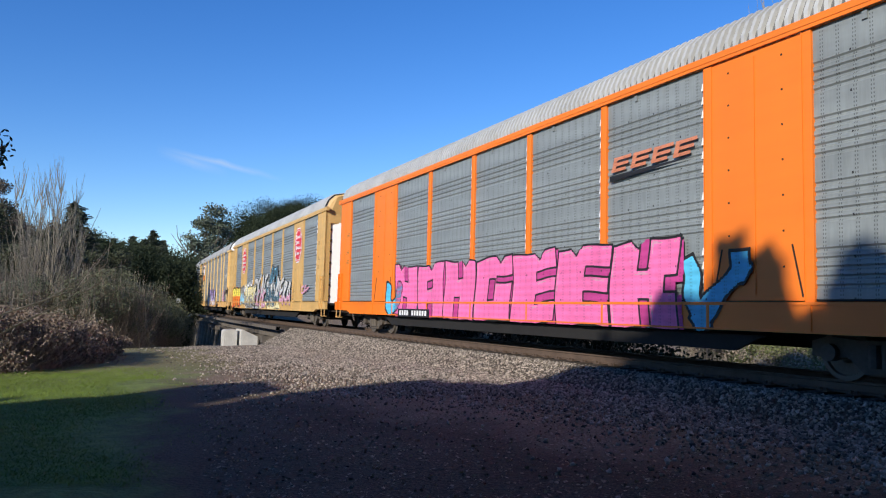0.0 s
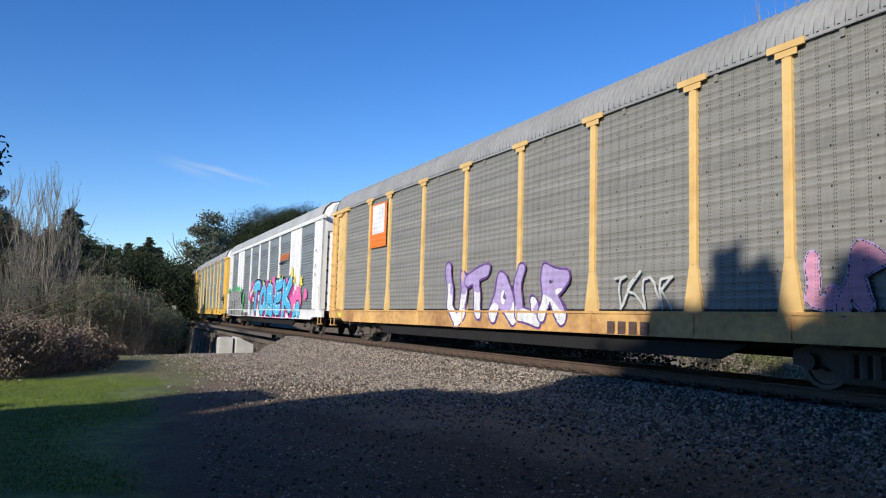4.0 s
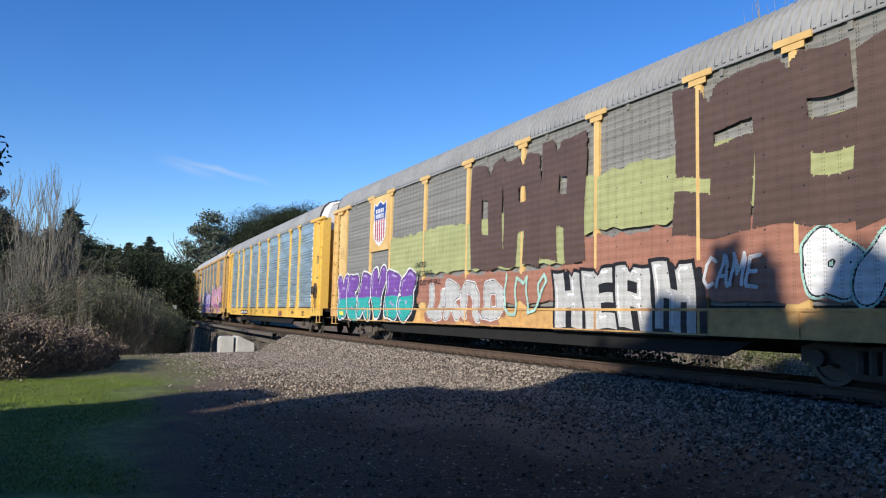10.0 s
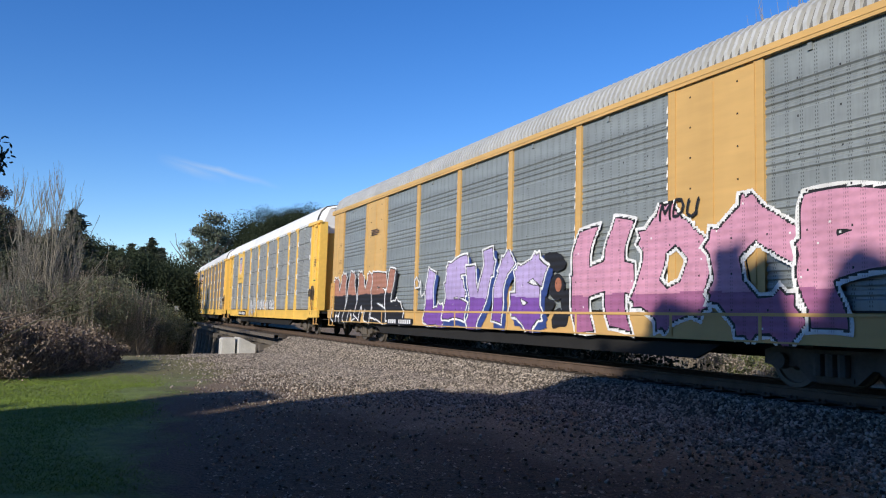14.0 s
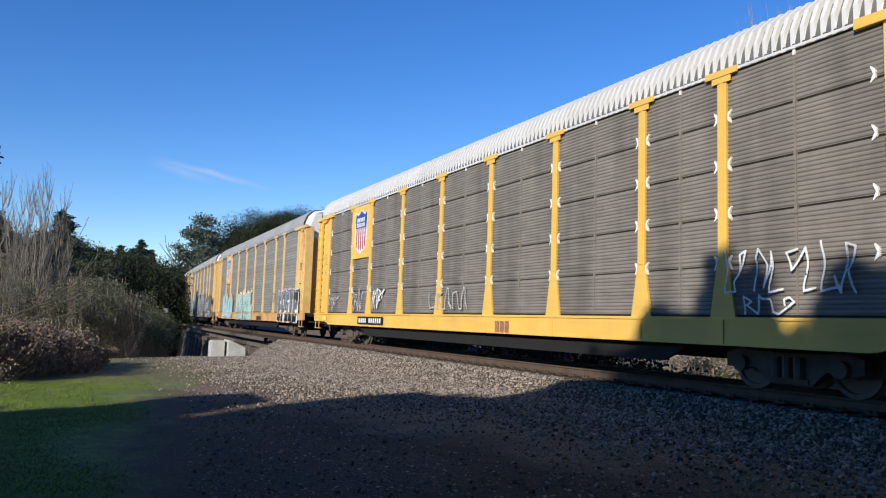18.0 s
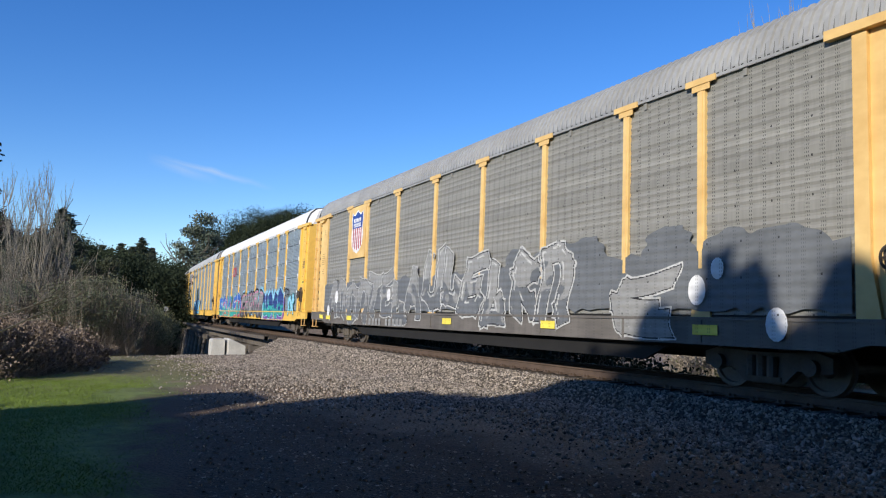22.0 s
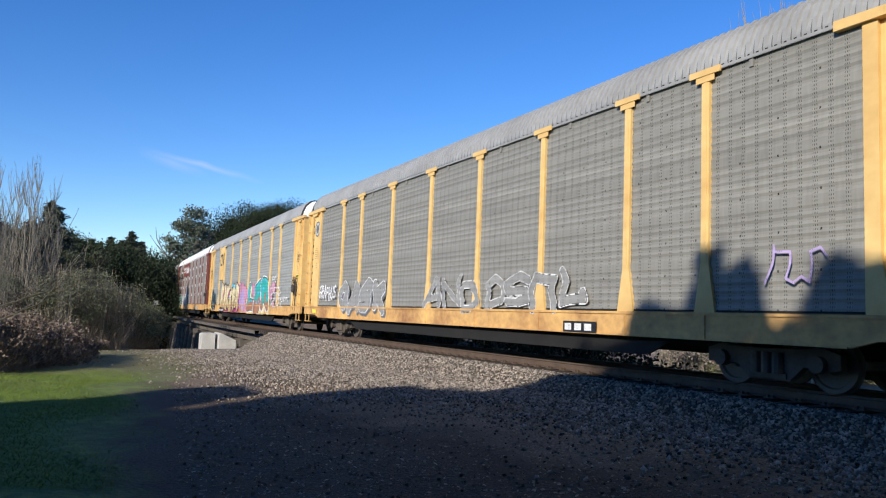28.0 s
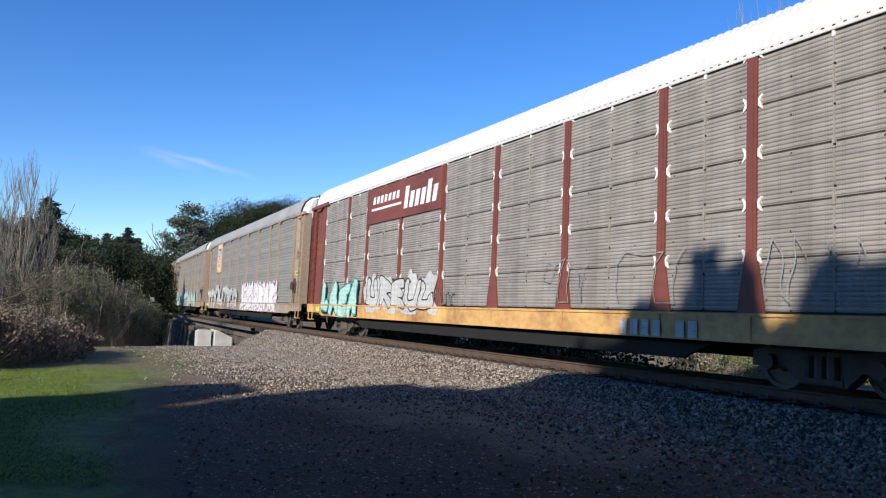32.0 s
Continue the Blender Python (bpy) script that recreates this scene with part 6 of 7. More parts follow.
    spray(12, 4.1, 9.2, 0.75, 2.2, 4, "navy", "sky", 125, thick=0.4, second="teal", cloud="sky", drop="violet")
    tag(12, 9.4, 10.4, 1.9, 2.4, "black", 126, 4)
    spray(12, 10.2, 11.6, 0.95, 1.9, 2, "sky", "teal", 127, thick=0.3)
    tag(12, -12.9, -12.4, 2.2, 2.6, "black", 128, 2)
    # turquoise tag
    shield(13, -9.05, -7.29, 3.4, 5.18)
    stencil(13, -6.8, -2.5, 4.45, 4.66, 12, ink="steel", base=OUT)
    spray(13, -4.1, 1.6, 0.68, 2.15, 4, "sky", "navy", 131, text="TEEK", thick=0.36, second="cyan", shine="white")
    tag(13, 6.8, 7.45, 1.25, 2.0, "white", 132, 2, 0.09)
    tag(13, 8.0, 8.6, 1.4, 1.9, "steel", 133, 2, 0.04)
    # faded white tags
    spray(14, -9.2, -4.6, 0.9, 2.1, 4, "ash", "white", 141, text="OASK", thick=0.3, drop="steel")
    spray(14, -1.6, 1.7, 1.1, 2.05, 3, "ash", "white", 142, text="AND", thick=0.2)
    spray(14, 1.8, 6.1, 1.1, 2.0, 4, "ash", "white", 143, thick=0.22)
    tag(14, 10.4, 11.5, 1.6, 2.2, "lilac", 144, 3, 0.035)
    tag(14, -11.6, -9.5, 1.45, 1.95, "white", 145, 5, 0.06, text="GRAPHUS")
    stencil(14, 5.3, 6.4, 0.7, 0.93, 3, plate="black")
    p = Paint(FACE + 0.02)
    p.disc(-12.6, 4.45, 0.34, 0.34, "steel", 20)
    p.disc(-12.6, 4.45, 0.27, 0.27, "chalk", 20)
    p.disc(-12.6, 4.45, 0.18, 0.18, "steel", 20)
    p.done(CARS[14], "emblem", "round dark emblem on the end sheet")
    # yellow and teal lettering
    mb = MB()
    mb.box(-9.05, -7.29, OUT - 0.012, FACE, 2.9, ZC)
    part("emblem_plate", mb.mesh("emblem_plate", [M["faded"]]), CARS[15], None, "yellow plate behind the emblem")
    loop_mark(15, -8.85, -7.35, 3.9, 4.75, "black", 0.13)
    haze(15, -1.0, 8.6, 0.85, 2.3, "rose", 151, 40, 0.3)
    haze(15, -4.0, 0.5, 0.85, 2.0, "lilac", 152, 20, 0.3)
    spray(15, -12.0, -10.1, 0.76, 2.05, 3, "black", "sky", 153, thick=0.5)
    haze(15, -8.0, -1.0, 0.9, 2.0, "blue", 154, 30, 0.28)
    haze(15, -7.8, -1.4, 1.0, 2.35, "cyan", 158, 40, 0.22)
    spray(15, -7.9, -1.2, 0.74, 2.35, 6, "cream", "black", 155, text="NAKESR", thick=0.38, second="tan", drop="magenta", shine="rose", jag=0.12, square=True, lean=0.15)
    spray(15, 1.5, 7.3, 0.7, 2.5, 3, "teal", "white", 156, text="LER", thick=0.40, second="brick", drop="cream", shine="cyan")
    for i in range(4):
        tag(15, 7.7, 9.9 + i * 0.2, 1.9 - i * 0.27, 2.1 - i * 0.27, "white", 157 + i, 9, 0.028)
    tag(15, 10.2, 11.6, 1.35, 1.6, "white", 167, 7, 0.03)
    tag(15, 8.0, 9.3, 2.3, 2.75, "white", 168, 3, 0.04)
    stencil(15, -8.2, -6.2, 0.7, 0.9, 10, plate="black")
    # maroon-posted car
    mb = MB()
    mb.box(-7.1, -1.5, OUT - 0.012, FACE, 3.95, 5.16)
    part("emblem_plate", mb.mesh("emblem_plate", [M["maroon"]]), CARS[16], None, "maroon plate with plain white bars")
    p = Paint(OUT - 0.014)
    for i in range(7):
        p.shape([(-6.7 + i * 0.33, 4.6), (-6.48 + i * 0.33, 4.6), (-6.43 + i * 0.33, 4.85), (-6.65 + i * 0.33, 4.85)], "white")
    p.rect(-6.8, -4.3, 4.38, 4.46, "white")
    for i in range(6):
        p.shape([(-4.1 + i * 0.4, 4.2), (-3.82 + i * 0.4, 4.2), (-3.7 + i * 0.4, 4.9 if i in (0, 4) else 4.7), (-3.98 + i * 0.4, 4.9 if i in (0, 4) else 4.7)], "white")
    p.done(CARS[16], "emblem", "plain white slanted bars")
    spray(16, -11.9, -7.7, 0.72, 2.0, 4, "mint", "teal", 161, thick=0.32, drop="black")
    spray(16, -7.0, -1.7, 1.0, 1.95, 5, "chalk", "black", 162, thick=0.3, cloud="chalk")
    tag(16, -1.3, -0.4, 1.2, 1.6, "steel", 163, 3, 0.04)
    for x0, x1, sd in ((3.6, 5.4, 164), (6.0, 9.0, 165), (9.4, 11.2, 166)):
        tag(16, x0, x1, 1.3, 2.3, "ash", sd, 4, 0.02)
    stencil(16, 6.2, 8.2, 0.72, 1.0, 7, ink="chalk")
    tag(15, 12.1, 12.9, 2.2, 2.5, "black", 169, 4, 0.035, text="DARER")
    tag(15, -13.0, -12.2, 3.5, 3.8, "black", 170, 4, 0.035, text="DASK")
    tag(15, -13.0, -12.2, 3.1, 3.4, "black", 171, 4, 0.035, text="WEM")
    tag(15, -9.9, -8.9, 1.9, 2.25, "steel", 173, 5, 0.03)
    tag(16, 12.1, 12.7, 2.4, 4.6, "white", 174, 1, 0.035)
    spray(17, 0.5, 9.3, 0.7, 2.15, 6, "white", "rose", 171, thick=0.36, cloud="white")
    spray(17, -12.5, -0.8, 0.8, 2.1, 7, "chalk", "white", 172, thick=0.3)
    shield(17, -9.05, -7.29, 3.2, 5.18)
    spray(18, -9.5, 8.5, 0.7, 2.0, 9, "mint", "white", 181, thick=0.34)
    # markings on the end sheets and sills of every car
    for k in range(len(CARS)):
        if not SPECS[k]["recess"]:
            continue
        p = Paint(FACE + 0.02)
        p.rect(12.45, 12.95, 1.95 + 0.5, 2.12 + 0.5, "yellow")
        p.rect(12.50, 12.90, 2.0 + 0.5, 2.07 + 0.5, "brown")
        for r in range(5):
            p.rect(12.5, 12.9, 3.2 + r * 0.07, 3.23 + r * 0.07, "brown")
        p.done(CARS[k], "small_print", "small dark notices on the end sheet", True)
        p = Paint(RIM)
        p.shape([(-12.4, 0.88), (-11.9, 0.86), (-11.95, 1.02), (-12.45, 1.04)], "yellow")
        p.done(CARS[k], "small_print", "yellow notice on the sill")


paint_cars()


# ---- trees and shrubs ----
def leaf_cloud(centres, radii, count, size, flat=0.75):
    """Leaf quads gathered near the skin of many clumps."""
    centres, radii = np.asarray(centres, float), np.asarray(radii, float)
    w = radii ** 2
    pick = RNG.choice(len(centres), count, p=w / w.sum())
    d = unit(count)
    pos = centres[pick] + d * (radii[pick] * np.clip(np.abs(RNG.normal(0.75, 0.30, count)), 0, 1.2))[:, None] * np.array([1, 1, flat])
    u = unit(count)
    v = np.cross(u, unit(count))
    v /= np.linalg.norm(v, axis=1, keepdims=True) + 1e-9
    s = RNG.uniform(0.6, 1.3, count)[:, None] * size
    return pos, u * s, v * s * 0.6


def limb(mb, p, d, length, r, depth, spreadk, out, up=0.15):
    """A branching limb; the tips are gathered in out."""
    p, d = np.array(p, float), np.array(d, float)
    n = 3
    for k in range(n):
        q = p + d * length / n
        mb.tube(p, q, r * (1 - 0.25 * k / n), r * (1 - 0.25 * (k + 1) / n), 5 if r > 0.04 else 3, caps=False)
        p = q
        d = d + RNG.normal(0, 0.10, 3) + np.array([0, 0, up * 0.3])
        d /= np.linalg.norm(d)
        if depth and k:
            for _ in range(2 if depth > 1 else 1):
                e = d + RNG.normal(0, spreadk, 3) + np.array([0, 0, up])
                limb(mb, p, e / np.linalg.norm(e), length * RNG.uniform(0.5, 0.72), r * 0.5, depth - 1, spreadk, out, up)
    out.append(p)


def leafy_tree(name, x, y, height, crown_w, leaf, leaves, size, label, base=None, trunk=0.18, clear=0.3, group="", reach=0.38):
    z = float(ground_z(np.array([x]), np.array([y]))[0]) if base is None else base
    th = empty(name, pose(x, y, z), label, "tree", group)
    mb, tips = MB(), []
    mb.tube((0, 0, -0.3), (0, 0, height * clear), trunk, trunk * 0.75, 8, caps=False)
    for k in range(6):
        a = RNG.uniform(0, math.tau)
        t = RNG.uniform(0.15, 0.6)
        limb(mb, (0, 0, height * clear * RNG.uniform(0.75, 1.0)), (math.cos(a) * t, math.sin(a) * t, 0.8), height * reach, trunk * 0.5, 2, 0.5, tips)
    part("trunk", mb.mesh("trunk", [M["bark"]]), th)
    c = [(RNG.uniform(-1, 1) * crown_w * 0.36, RNG.uniform(-1, 1) * crown_w * 0.36, height * RNG.uniform(clear + 0.1, 0.92)) for _ in range(16)] + [tuple(t) for t in tips[::3] if math.hypot(t[0], t[1]) < crown_w * 0.5]
    c = [(p[0], p[1], min(p[2], height * 0.95)) for p in c]
    r = [RNG.uniform(0.10, 0.2) * crown_w for _ in c]
    part("crown", quads("crown", *leaf_cloud(c, r, leaves, size), [leaf]), th)
    return th


def conifer(x, y, height, width, base, label="dark pointed conifer in the far wood"):
    th = empty("conifer_tree", pose(x, y, base), label, "tree", "conifers on the skyline")
    mb = MB()
    mb.tube((0, 0, 0), (0, 0, height), 0.3, 0.03, 6, caps=False)
    part("trunk", mb.mesh("trunk", [M["bark"]]), th)
    pos, ax, ay = [], [], []
    tiers = max(24, int(height * 3.2))
    for i in range(tiers):
        t = 0.15 + 0.85 * i / tiers
        for _ in range(6):
            reach = (1 - t) ** 0.8 * width * RNG.uniform(0.35, 1.1) + 0.15
            a = RNG.uniform(0, math.tau)
            out = np.array([math.cos(a), math.sin(a), 0.0])
            n = int(18 + 26 * reach)
            k = RNG.uniform(0.05, 1, n)[:, None]
            p = out * k * reach + np.array([0, 0, t * height]) - np.array([0, 0, 0.30]) * reach * k ** 1.6
            p = p + RNG.normal(0, 1, (n, 3)) * np.array([0.14, 0.14, 0.13]) * (reach * 0.8 + 0.15)
            pos.append(p)
            ax.append((out + RNG.normal(0, 0.35, (n, 3))) * 0.16)
            ay.append(unit(n) * 0.06)
    part("crown", quads("crown", np.concatenate(pos), np.concatenate(ax), np.concatenate(ay), [M["pine"]]), th)


def wood(name, spots, leaf, count, size, label):
    """A far wood as one mass of leaf clumps on crowns."""
    c, r = [], []
    for x, y, z0, h, w in spots:
        for _ in range(14):
            k = RNG.uniform(0.05, 1) ** 0.8
            c.append((x + RNG.normal(0, w * 0.3), y + RNG.normal(0, w * 0.3), z0 + h * k))
            r.append(w * RNG.uniform(0.16, 0.34))
    ob = new(name, quads(name, *leaf_cloud(c, r, count, size), [leaf]))
    return tagged(ob, label, "trees", kind="stuff")


def far_point(px, depth):
    """A place at a bearing (in units of 1320 to the metre of depth, from the middle of the view at 9 s)."""
    return (px - 784) / 1320 * depth, depth


def build_far():
    spots = []
    for px in range(90, 322, 8):
        depth = RNG.uniform(80, 110)
        x, y = far_point(px + RNG.uniform(-6, 6), depth)
        top = (529 - np.interp(px, [90, 150, 200, 280, 320, 345], [415, 425, 432, 448, 470, 490])) / 1320 * depth + 1.2
        spots.append((x, y, -5, top + 4.4, 9))
    wood("far_wood", spots, M["farleaf"], 380000, 0.08, "dark green wood beyond the creek")
    spots = []
    for px in range(412, 640, 9):
        depth = RNG.uniform(140, 175)
        x, y = far_point(px, depth)
        top = (529 - np.interp(px, [412, 425, 440, 480, 530, 640], [392, 378, 370, 362, 356, 350])) / 1320 * depth + 1.2
        spots.append((x, y, -4, top + 3.2, 11))
    wood("hillside_wood", spots, M["farleaf"], 360000, 0.105, "dark rounded wood on the rise behind the train")
    for px, top, depth, w in ((262, 398, 95, 5.0), (279, 416, 100, 4.6), (226, 408, 95, 4.0), (192, 412, 100, 4.4), (121, 345, 62, 5.6), (208, 418, 98, 4.0), (246, 414, 92, 3.6), (238, 420, 96, 3.6), (170, 412, 90, 4.6)):
        x, y = far_point(px, depth)
        conifer(x, y, (529 - top) / 1320 * depth + 5, w, -4)
    x, y = far_point(352, 112)
    leafy_tree("eucalyptus_tree", x, y, 19.6, 7.5, M["euc"], 7000, 0.13, "tall open eucalyptus tree with grey-green leaves", base=-3, trunk=0.35, clear=0.45, reach=0.24)
    x, y = far_point(322, 106)
    leafy_tree("eucalyptus_tree", x, y, 11.0, 4.5, M["euc"], 2600, 0.13, "small open eucalyptus tree beside a taller one", base=-3, trunk=0.2, clear=0.35, reach=0.24)
    for px, depth, top, w, leaf, label in ((10, 60, 296, 5.0, "rusty_leaf", "grey-brown tree with fading leaves above the creek"), (44, 56, 345, 4.2, "rusty_leaf", "grey-brown tree with fading leaves above the creek"),
                                           (70, 52, 420, 5.0, "creekleaf", "olive green tree by the creek"), (-30, 50, 330, 5.5, "creekleaf", "olive green tree by the creek"), (160, 58, 428, 5.0, "creekleaf", "olive green tree by the creek"),
                                           (20, 46, 380, 4.5, "creekleaf", "dark green tree by the creek"), (120, 50, 430, 4.6, "creekleaf", "olive green tree by the creek")):
        x, y = far_point(px, depth)
        leafy_tree("creek_tree", x, y, (529 - top) / 1320 * depth + 5.2, w, M[leaf], 20000, 0.06, label, base=-4, trunk=0.2, clear=0.25, group="trees along the creek")
    # grey signal box on a pole by the line
    x, y = far_point(309, 60)
    th = empty("signal_box", pose(x, y, -3.0), "small grey box on a pole beside the creek", "signal")
    mb = MB()
    mb.tube((0, 0, 0), (0, 0, 4.1), 0.06, n=8)
    part("pole", mb.mesh("pole", [M["dirt"]]), th)
    mb = MB()
    mb.box(-0.14, 0.14, -0.1, 0.1, 4.1, 4.4)
    mb.box(-0.17, 0.17, -0.13, 0.13, 4.4, 4.44)
    part("box", mb.mesh("box", [M["ashen"]]), th)


build_far()


class Fork:
    """Takes tubes and keeps the thick limbs and the thin twigs in two meshes."""

    def __init__(self, limit):
        self.big, self.small, self.limit = MB(), MB(), limit

    def tube(self, a, b, ra, rb=None, n=8, mi=0, caps=True):
        (self.big if ra > self.limit else self.small).tube(a, b, ra, rb, n, mi, caps)

    def finish(self, th, scale):
        for name, mb in (("trunk", self.big), ("twig_mass", self.small)):
            mb.v = [(p[0] * scale[0], p[1] * scale[1], p[2] * scale[2] if p[2] > 0 else p[2]) for p in mb.v]
            if mb.f:
                part(name, mb.mesh(name, [M["twig"]]), th)

    def top(self):
        return max(p[2] for p in self.big.v + self.small.v)


def bare_tree(x, y, height, r, depth=4, lean=0.0, label="leafless grey tree with thin upright twigs", name="bare_tree", base=None):
    z = float(ground_z(np.array([x]), np.array([y]))[0]) if base is None else base
    th = empty(name, pose(x, y, z), label, "tree", "bare trees along the creek")
    mb, tips = Fork(r * 0.3), []
    limb(mb, (0, 0, -0.2), (lean, 0, 1), height * 0.50, r, depth, 0.22, tips, up=0.42)
    k = height / mb.top()
    mb.finish(th, (k * 0.55, k * 0.55, k))


def bush(x, y, w, h, leaf, count, size, label, twigs=500, name="bush"):
    z = float(ground_z(np.array([x]), np.array([y]))[0])
    th = empty(name, pose(x, y, z - 0.05), label, "bush", "bushes along the creek")
    d = unit(twigs)
    d[:, 2] = np.abs(d[:, 2]) * (0.8 if name == "brush" else 1.3) + (0.12 if name == "brush" else 0.25)
    d /= np.linalg.norm(d, axis=1, keepdims=True)
    ln = RNG.uniform(0.4, 1.0, twigs)[:, None]
    start = RNG.normal(0, 0.22, (twigs, 3)) * np.array([w, w, 0.0])
    half = d * ln * np.array([w * 0.5, w * 0.5, h]) * 0.5
    side = np.cross(d, unit(twigs)) * 0.006
    part("twig_mass", quads("twig_mass", start + half, half, side, [M["brush"]]), th)
    c = np.stack([RNG.normal(0, w * 0.28, 30), RNG.normal(0, w * 0.28, 30), RNG.uniform(0.2, 0.85, 30) * h], 1)
    part("foliage", quads("foliage", *leaf_cloud(c, RNG.uniform(0.12, 0.26, 30) * w, count, size), [leaf]), th)


def poplar(x, y, height):
    """A tall bare tree whose many thin limbs all rise steeply."""
    z = float(ground_z(np.array([x]), np.array([y]))[0])
    th = empty("bare_poplar", pose(x, y, z), "tall leafless pale tree with steeply rising twigs", "tree", "bare trees along the creek")
    mb = Fork(0.018)

    def rise(p, length, r, lean, depth):
        a = RNG.uniform(0, math.tau)
        d = np.array([math.cos(a) * lean, math.sin(a) * lean, 1.0])
        n = 5
        for k in range(n):
            d = d * np.array([0.86, 0.86, 1.0]) + RNG.normal(0, 0.05, 3) * np.array([1, 1, 0])
            q = p + d * length / n
            mb.tube(p, q, r * (1 - 0.75 * k / n), r * (1 - 0.75 * (k + 1) / n), 4 if r > 0.02 else 3, caps=False)
            p = q
            if depth:
                for _ in range(4 if depth == 2 else 2):
                    rise(p, length * RNG.uniform(0.18, 0.34) * (1.15 - 0.12 * k), r * 0.38, 0.45, depth - 1)

    for _ in range(3):
        rise(np.array([0.0, 0.0, -0.2]), height * RNG.uniform(0.75, 0.88), 0.055, 0.16, 2)
    mb.finish(th, (0.8, 0.8, height / mb.top()))


def build_creekside():
    for px, depth, top in ((50, 37, 275), (66, 39, 300), (84, 36, 258), (100, 38, 292), (36, 36, 330), (118, 40, 372)):
        x, y = far_point(px, depth)
        poplar(x, y, (529 - top) / 1320 * depth + 1.227 - float(ground_z(np.array([x]), np.array([y]))[0]))
    for px, depth, top in ((30, 34, 350), (14, 30, 385), (-10, 27, 400), (160, 33, 440), (128, 36, 400), (45, 32, 380), (140, 30, 470), (0, 24, 420), (175, 36, 470), (95, 28, 430), (55, 26, 440), (20, 25, 450)):
        x, y = far_point(px, depth)
        g = float(ground_z(np.array([x]), np.array([y]))[0])
        bare_tree(x, y, (529 - top) / 1320 * depth + 1.227 - g, 0.07 if top < 400 else 0.045, 4)
    for k in range(44):
        px = RNG.uniform(-70, 165)
        depth = np.interp(px, [-70, 0, 100, 170], [18.5, 20.3, 22.5, 25]) + RNG.uniform(0, 3.5)
        x, y = far_point(px, depth)
        bush(x, y, RNG.uniform(1.6, 2.3) * np.interp(px, [60, 165], [1.0, 0.7]), RNG.uniform(0.75, 1.0) * np.interp(px, [-70, 60, 165], [2.1, 1.8, 0.9]), M["deadleaf"], 4200, 0.028, "tangled brown brush with dead leaves beside the grass", twigs=900, name="brush")
    for k in range(46):
        px = RNG.uniform(10, 222)
        depth = RNG.uniform(34, 47)
        x, y = far_point(px, depth)
        leaf = M[("scrubleaf", "euc", "scrubleaf", "rusty_leaf")[k % 4]]
        bush(x, y, RNG.uniform(2.0, 3.2), RNG.uniform(2.4, 4.4), leaf, 6500, 0.03, "grey-green twiggy bush on the creek bank", twigs=600)
    for k in range(16):
        px = RNG.uniform(190, 292)
        x, y = far_point(px, RNG.uniform(43, 50))
        bush(x, y, RNG.uniform(2.2, 3.2), RNG.uniform(2.2, 3.4) * np.interp(px, [196, 326], [1.15, 0.8]), M["scrubleaf" if k % 3 else "leafb"], 8500, 0.032, "olive green leafy bush by the bridge", twigs=500)
    # low scrub added close beyond the track; its near-black leaves stand for the shade there
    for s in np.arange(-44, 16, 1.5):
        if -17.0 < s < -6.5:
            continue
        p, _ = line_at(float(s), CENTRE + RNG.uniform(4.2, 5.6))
        bush(p.x, p.y, RNG.uniform(2.2, 2.8), RNG.uniform(1.2, 1.6), M["shadeleaf"], 1500, 0.06, "low scrub added beyond the track, coloured near black as shade", twigs=250, name="scrub")
    for k in range(26):
        x, y = far_point(1240 + k * 15, RNG.uniform(40, 46))
        bush(x, y, 3.2, RNG.uniform(1.2, 2.4), M["weed"] if k % 3 else M["brush"], 3600, 0.05, "sunlit weeds beyond the track", twigs=260, name="weeds")
    # bare tree beyond the track
    x, y = far_point(1462, 27)
    bare_tree(x, y, 16.3, 0.26, 4, label="leafless tree beyond the track", base=-2.5)
    # tree at the west edge whose twigs hang into view
    th = leafy_tree("broadleaf_tree", -6.95, 4.8, 4.6, 2.2, M["leaf"], 2600, 0.08, "dark broadleaf tree with a hanging branch", trunk=0.12, clear=0.35)
    mb, tips = MB(), []
    limb(mb, (0.1, 0, 3.25), (0.72, 0.62, 0.05), 1.7, 0.035, 2, 0.30, tips, 0.0)
    part("branch", mb.mesh("branch", [M["bark"]]), th)
    c = [tuple(t) for t in tips]
    part("foliage", quads("foliage", *leaf_cloud(c, [0.14] * len(c), 700, 0.02), [M["leaf"]]), th)
    mb = MB()
    twig = [Vector((0.9, 1.3, 3.72)), Vector((1.7, 2.1, 3.70)), Vector((2.2, 2.6, 3.6)), Vector((2.40, 2.72, 3.38)), Vector((2.38, 2.74, 3.12))]
    for p, q in zip(twig, twig[1:]):
        mb.tube(p, q, 0.010, 0.006, 5, caps=False)
    part("branch", mb.mesh("branch", [M["bark"]]), th)
    mb = MB()
    for _ in range(70):
        at = RNG.uniform(0.9, 3.99)
        p = twig[int(at)].lerp(twig[int(at) + 1], at % 1) + Vector(RNG.normal(0, 0.05, 3))
        u = Vector(RNG.normal(0, 1, 3)).normalized()
        v = u.orthogonal().normalized() * RNG.uniform(0.010, 0.016)
        ln = RNG.uniform(0.028, 0.05)
        mb.poly([p - u * ln, p - u * ln * 0.3 + v, p + u * ln * 0.3 + v * 0.9, p + u * ln, p + u * ln * 0.3 - v * 0.9, p - u * ln * 0.3 - v])
    part("foliage", mb.mesh("foliage", [M["leaf"]]), th)
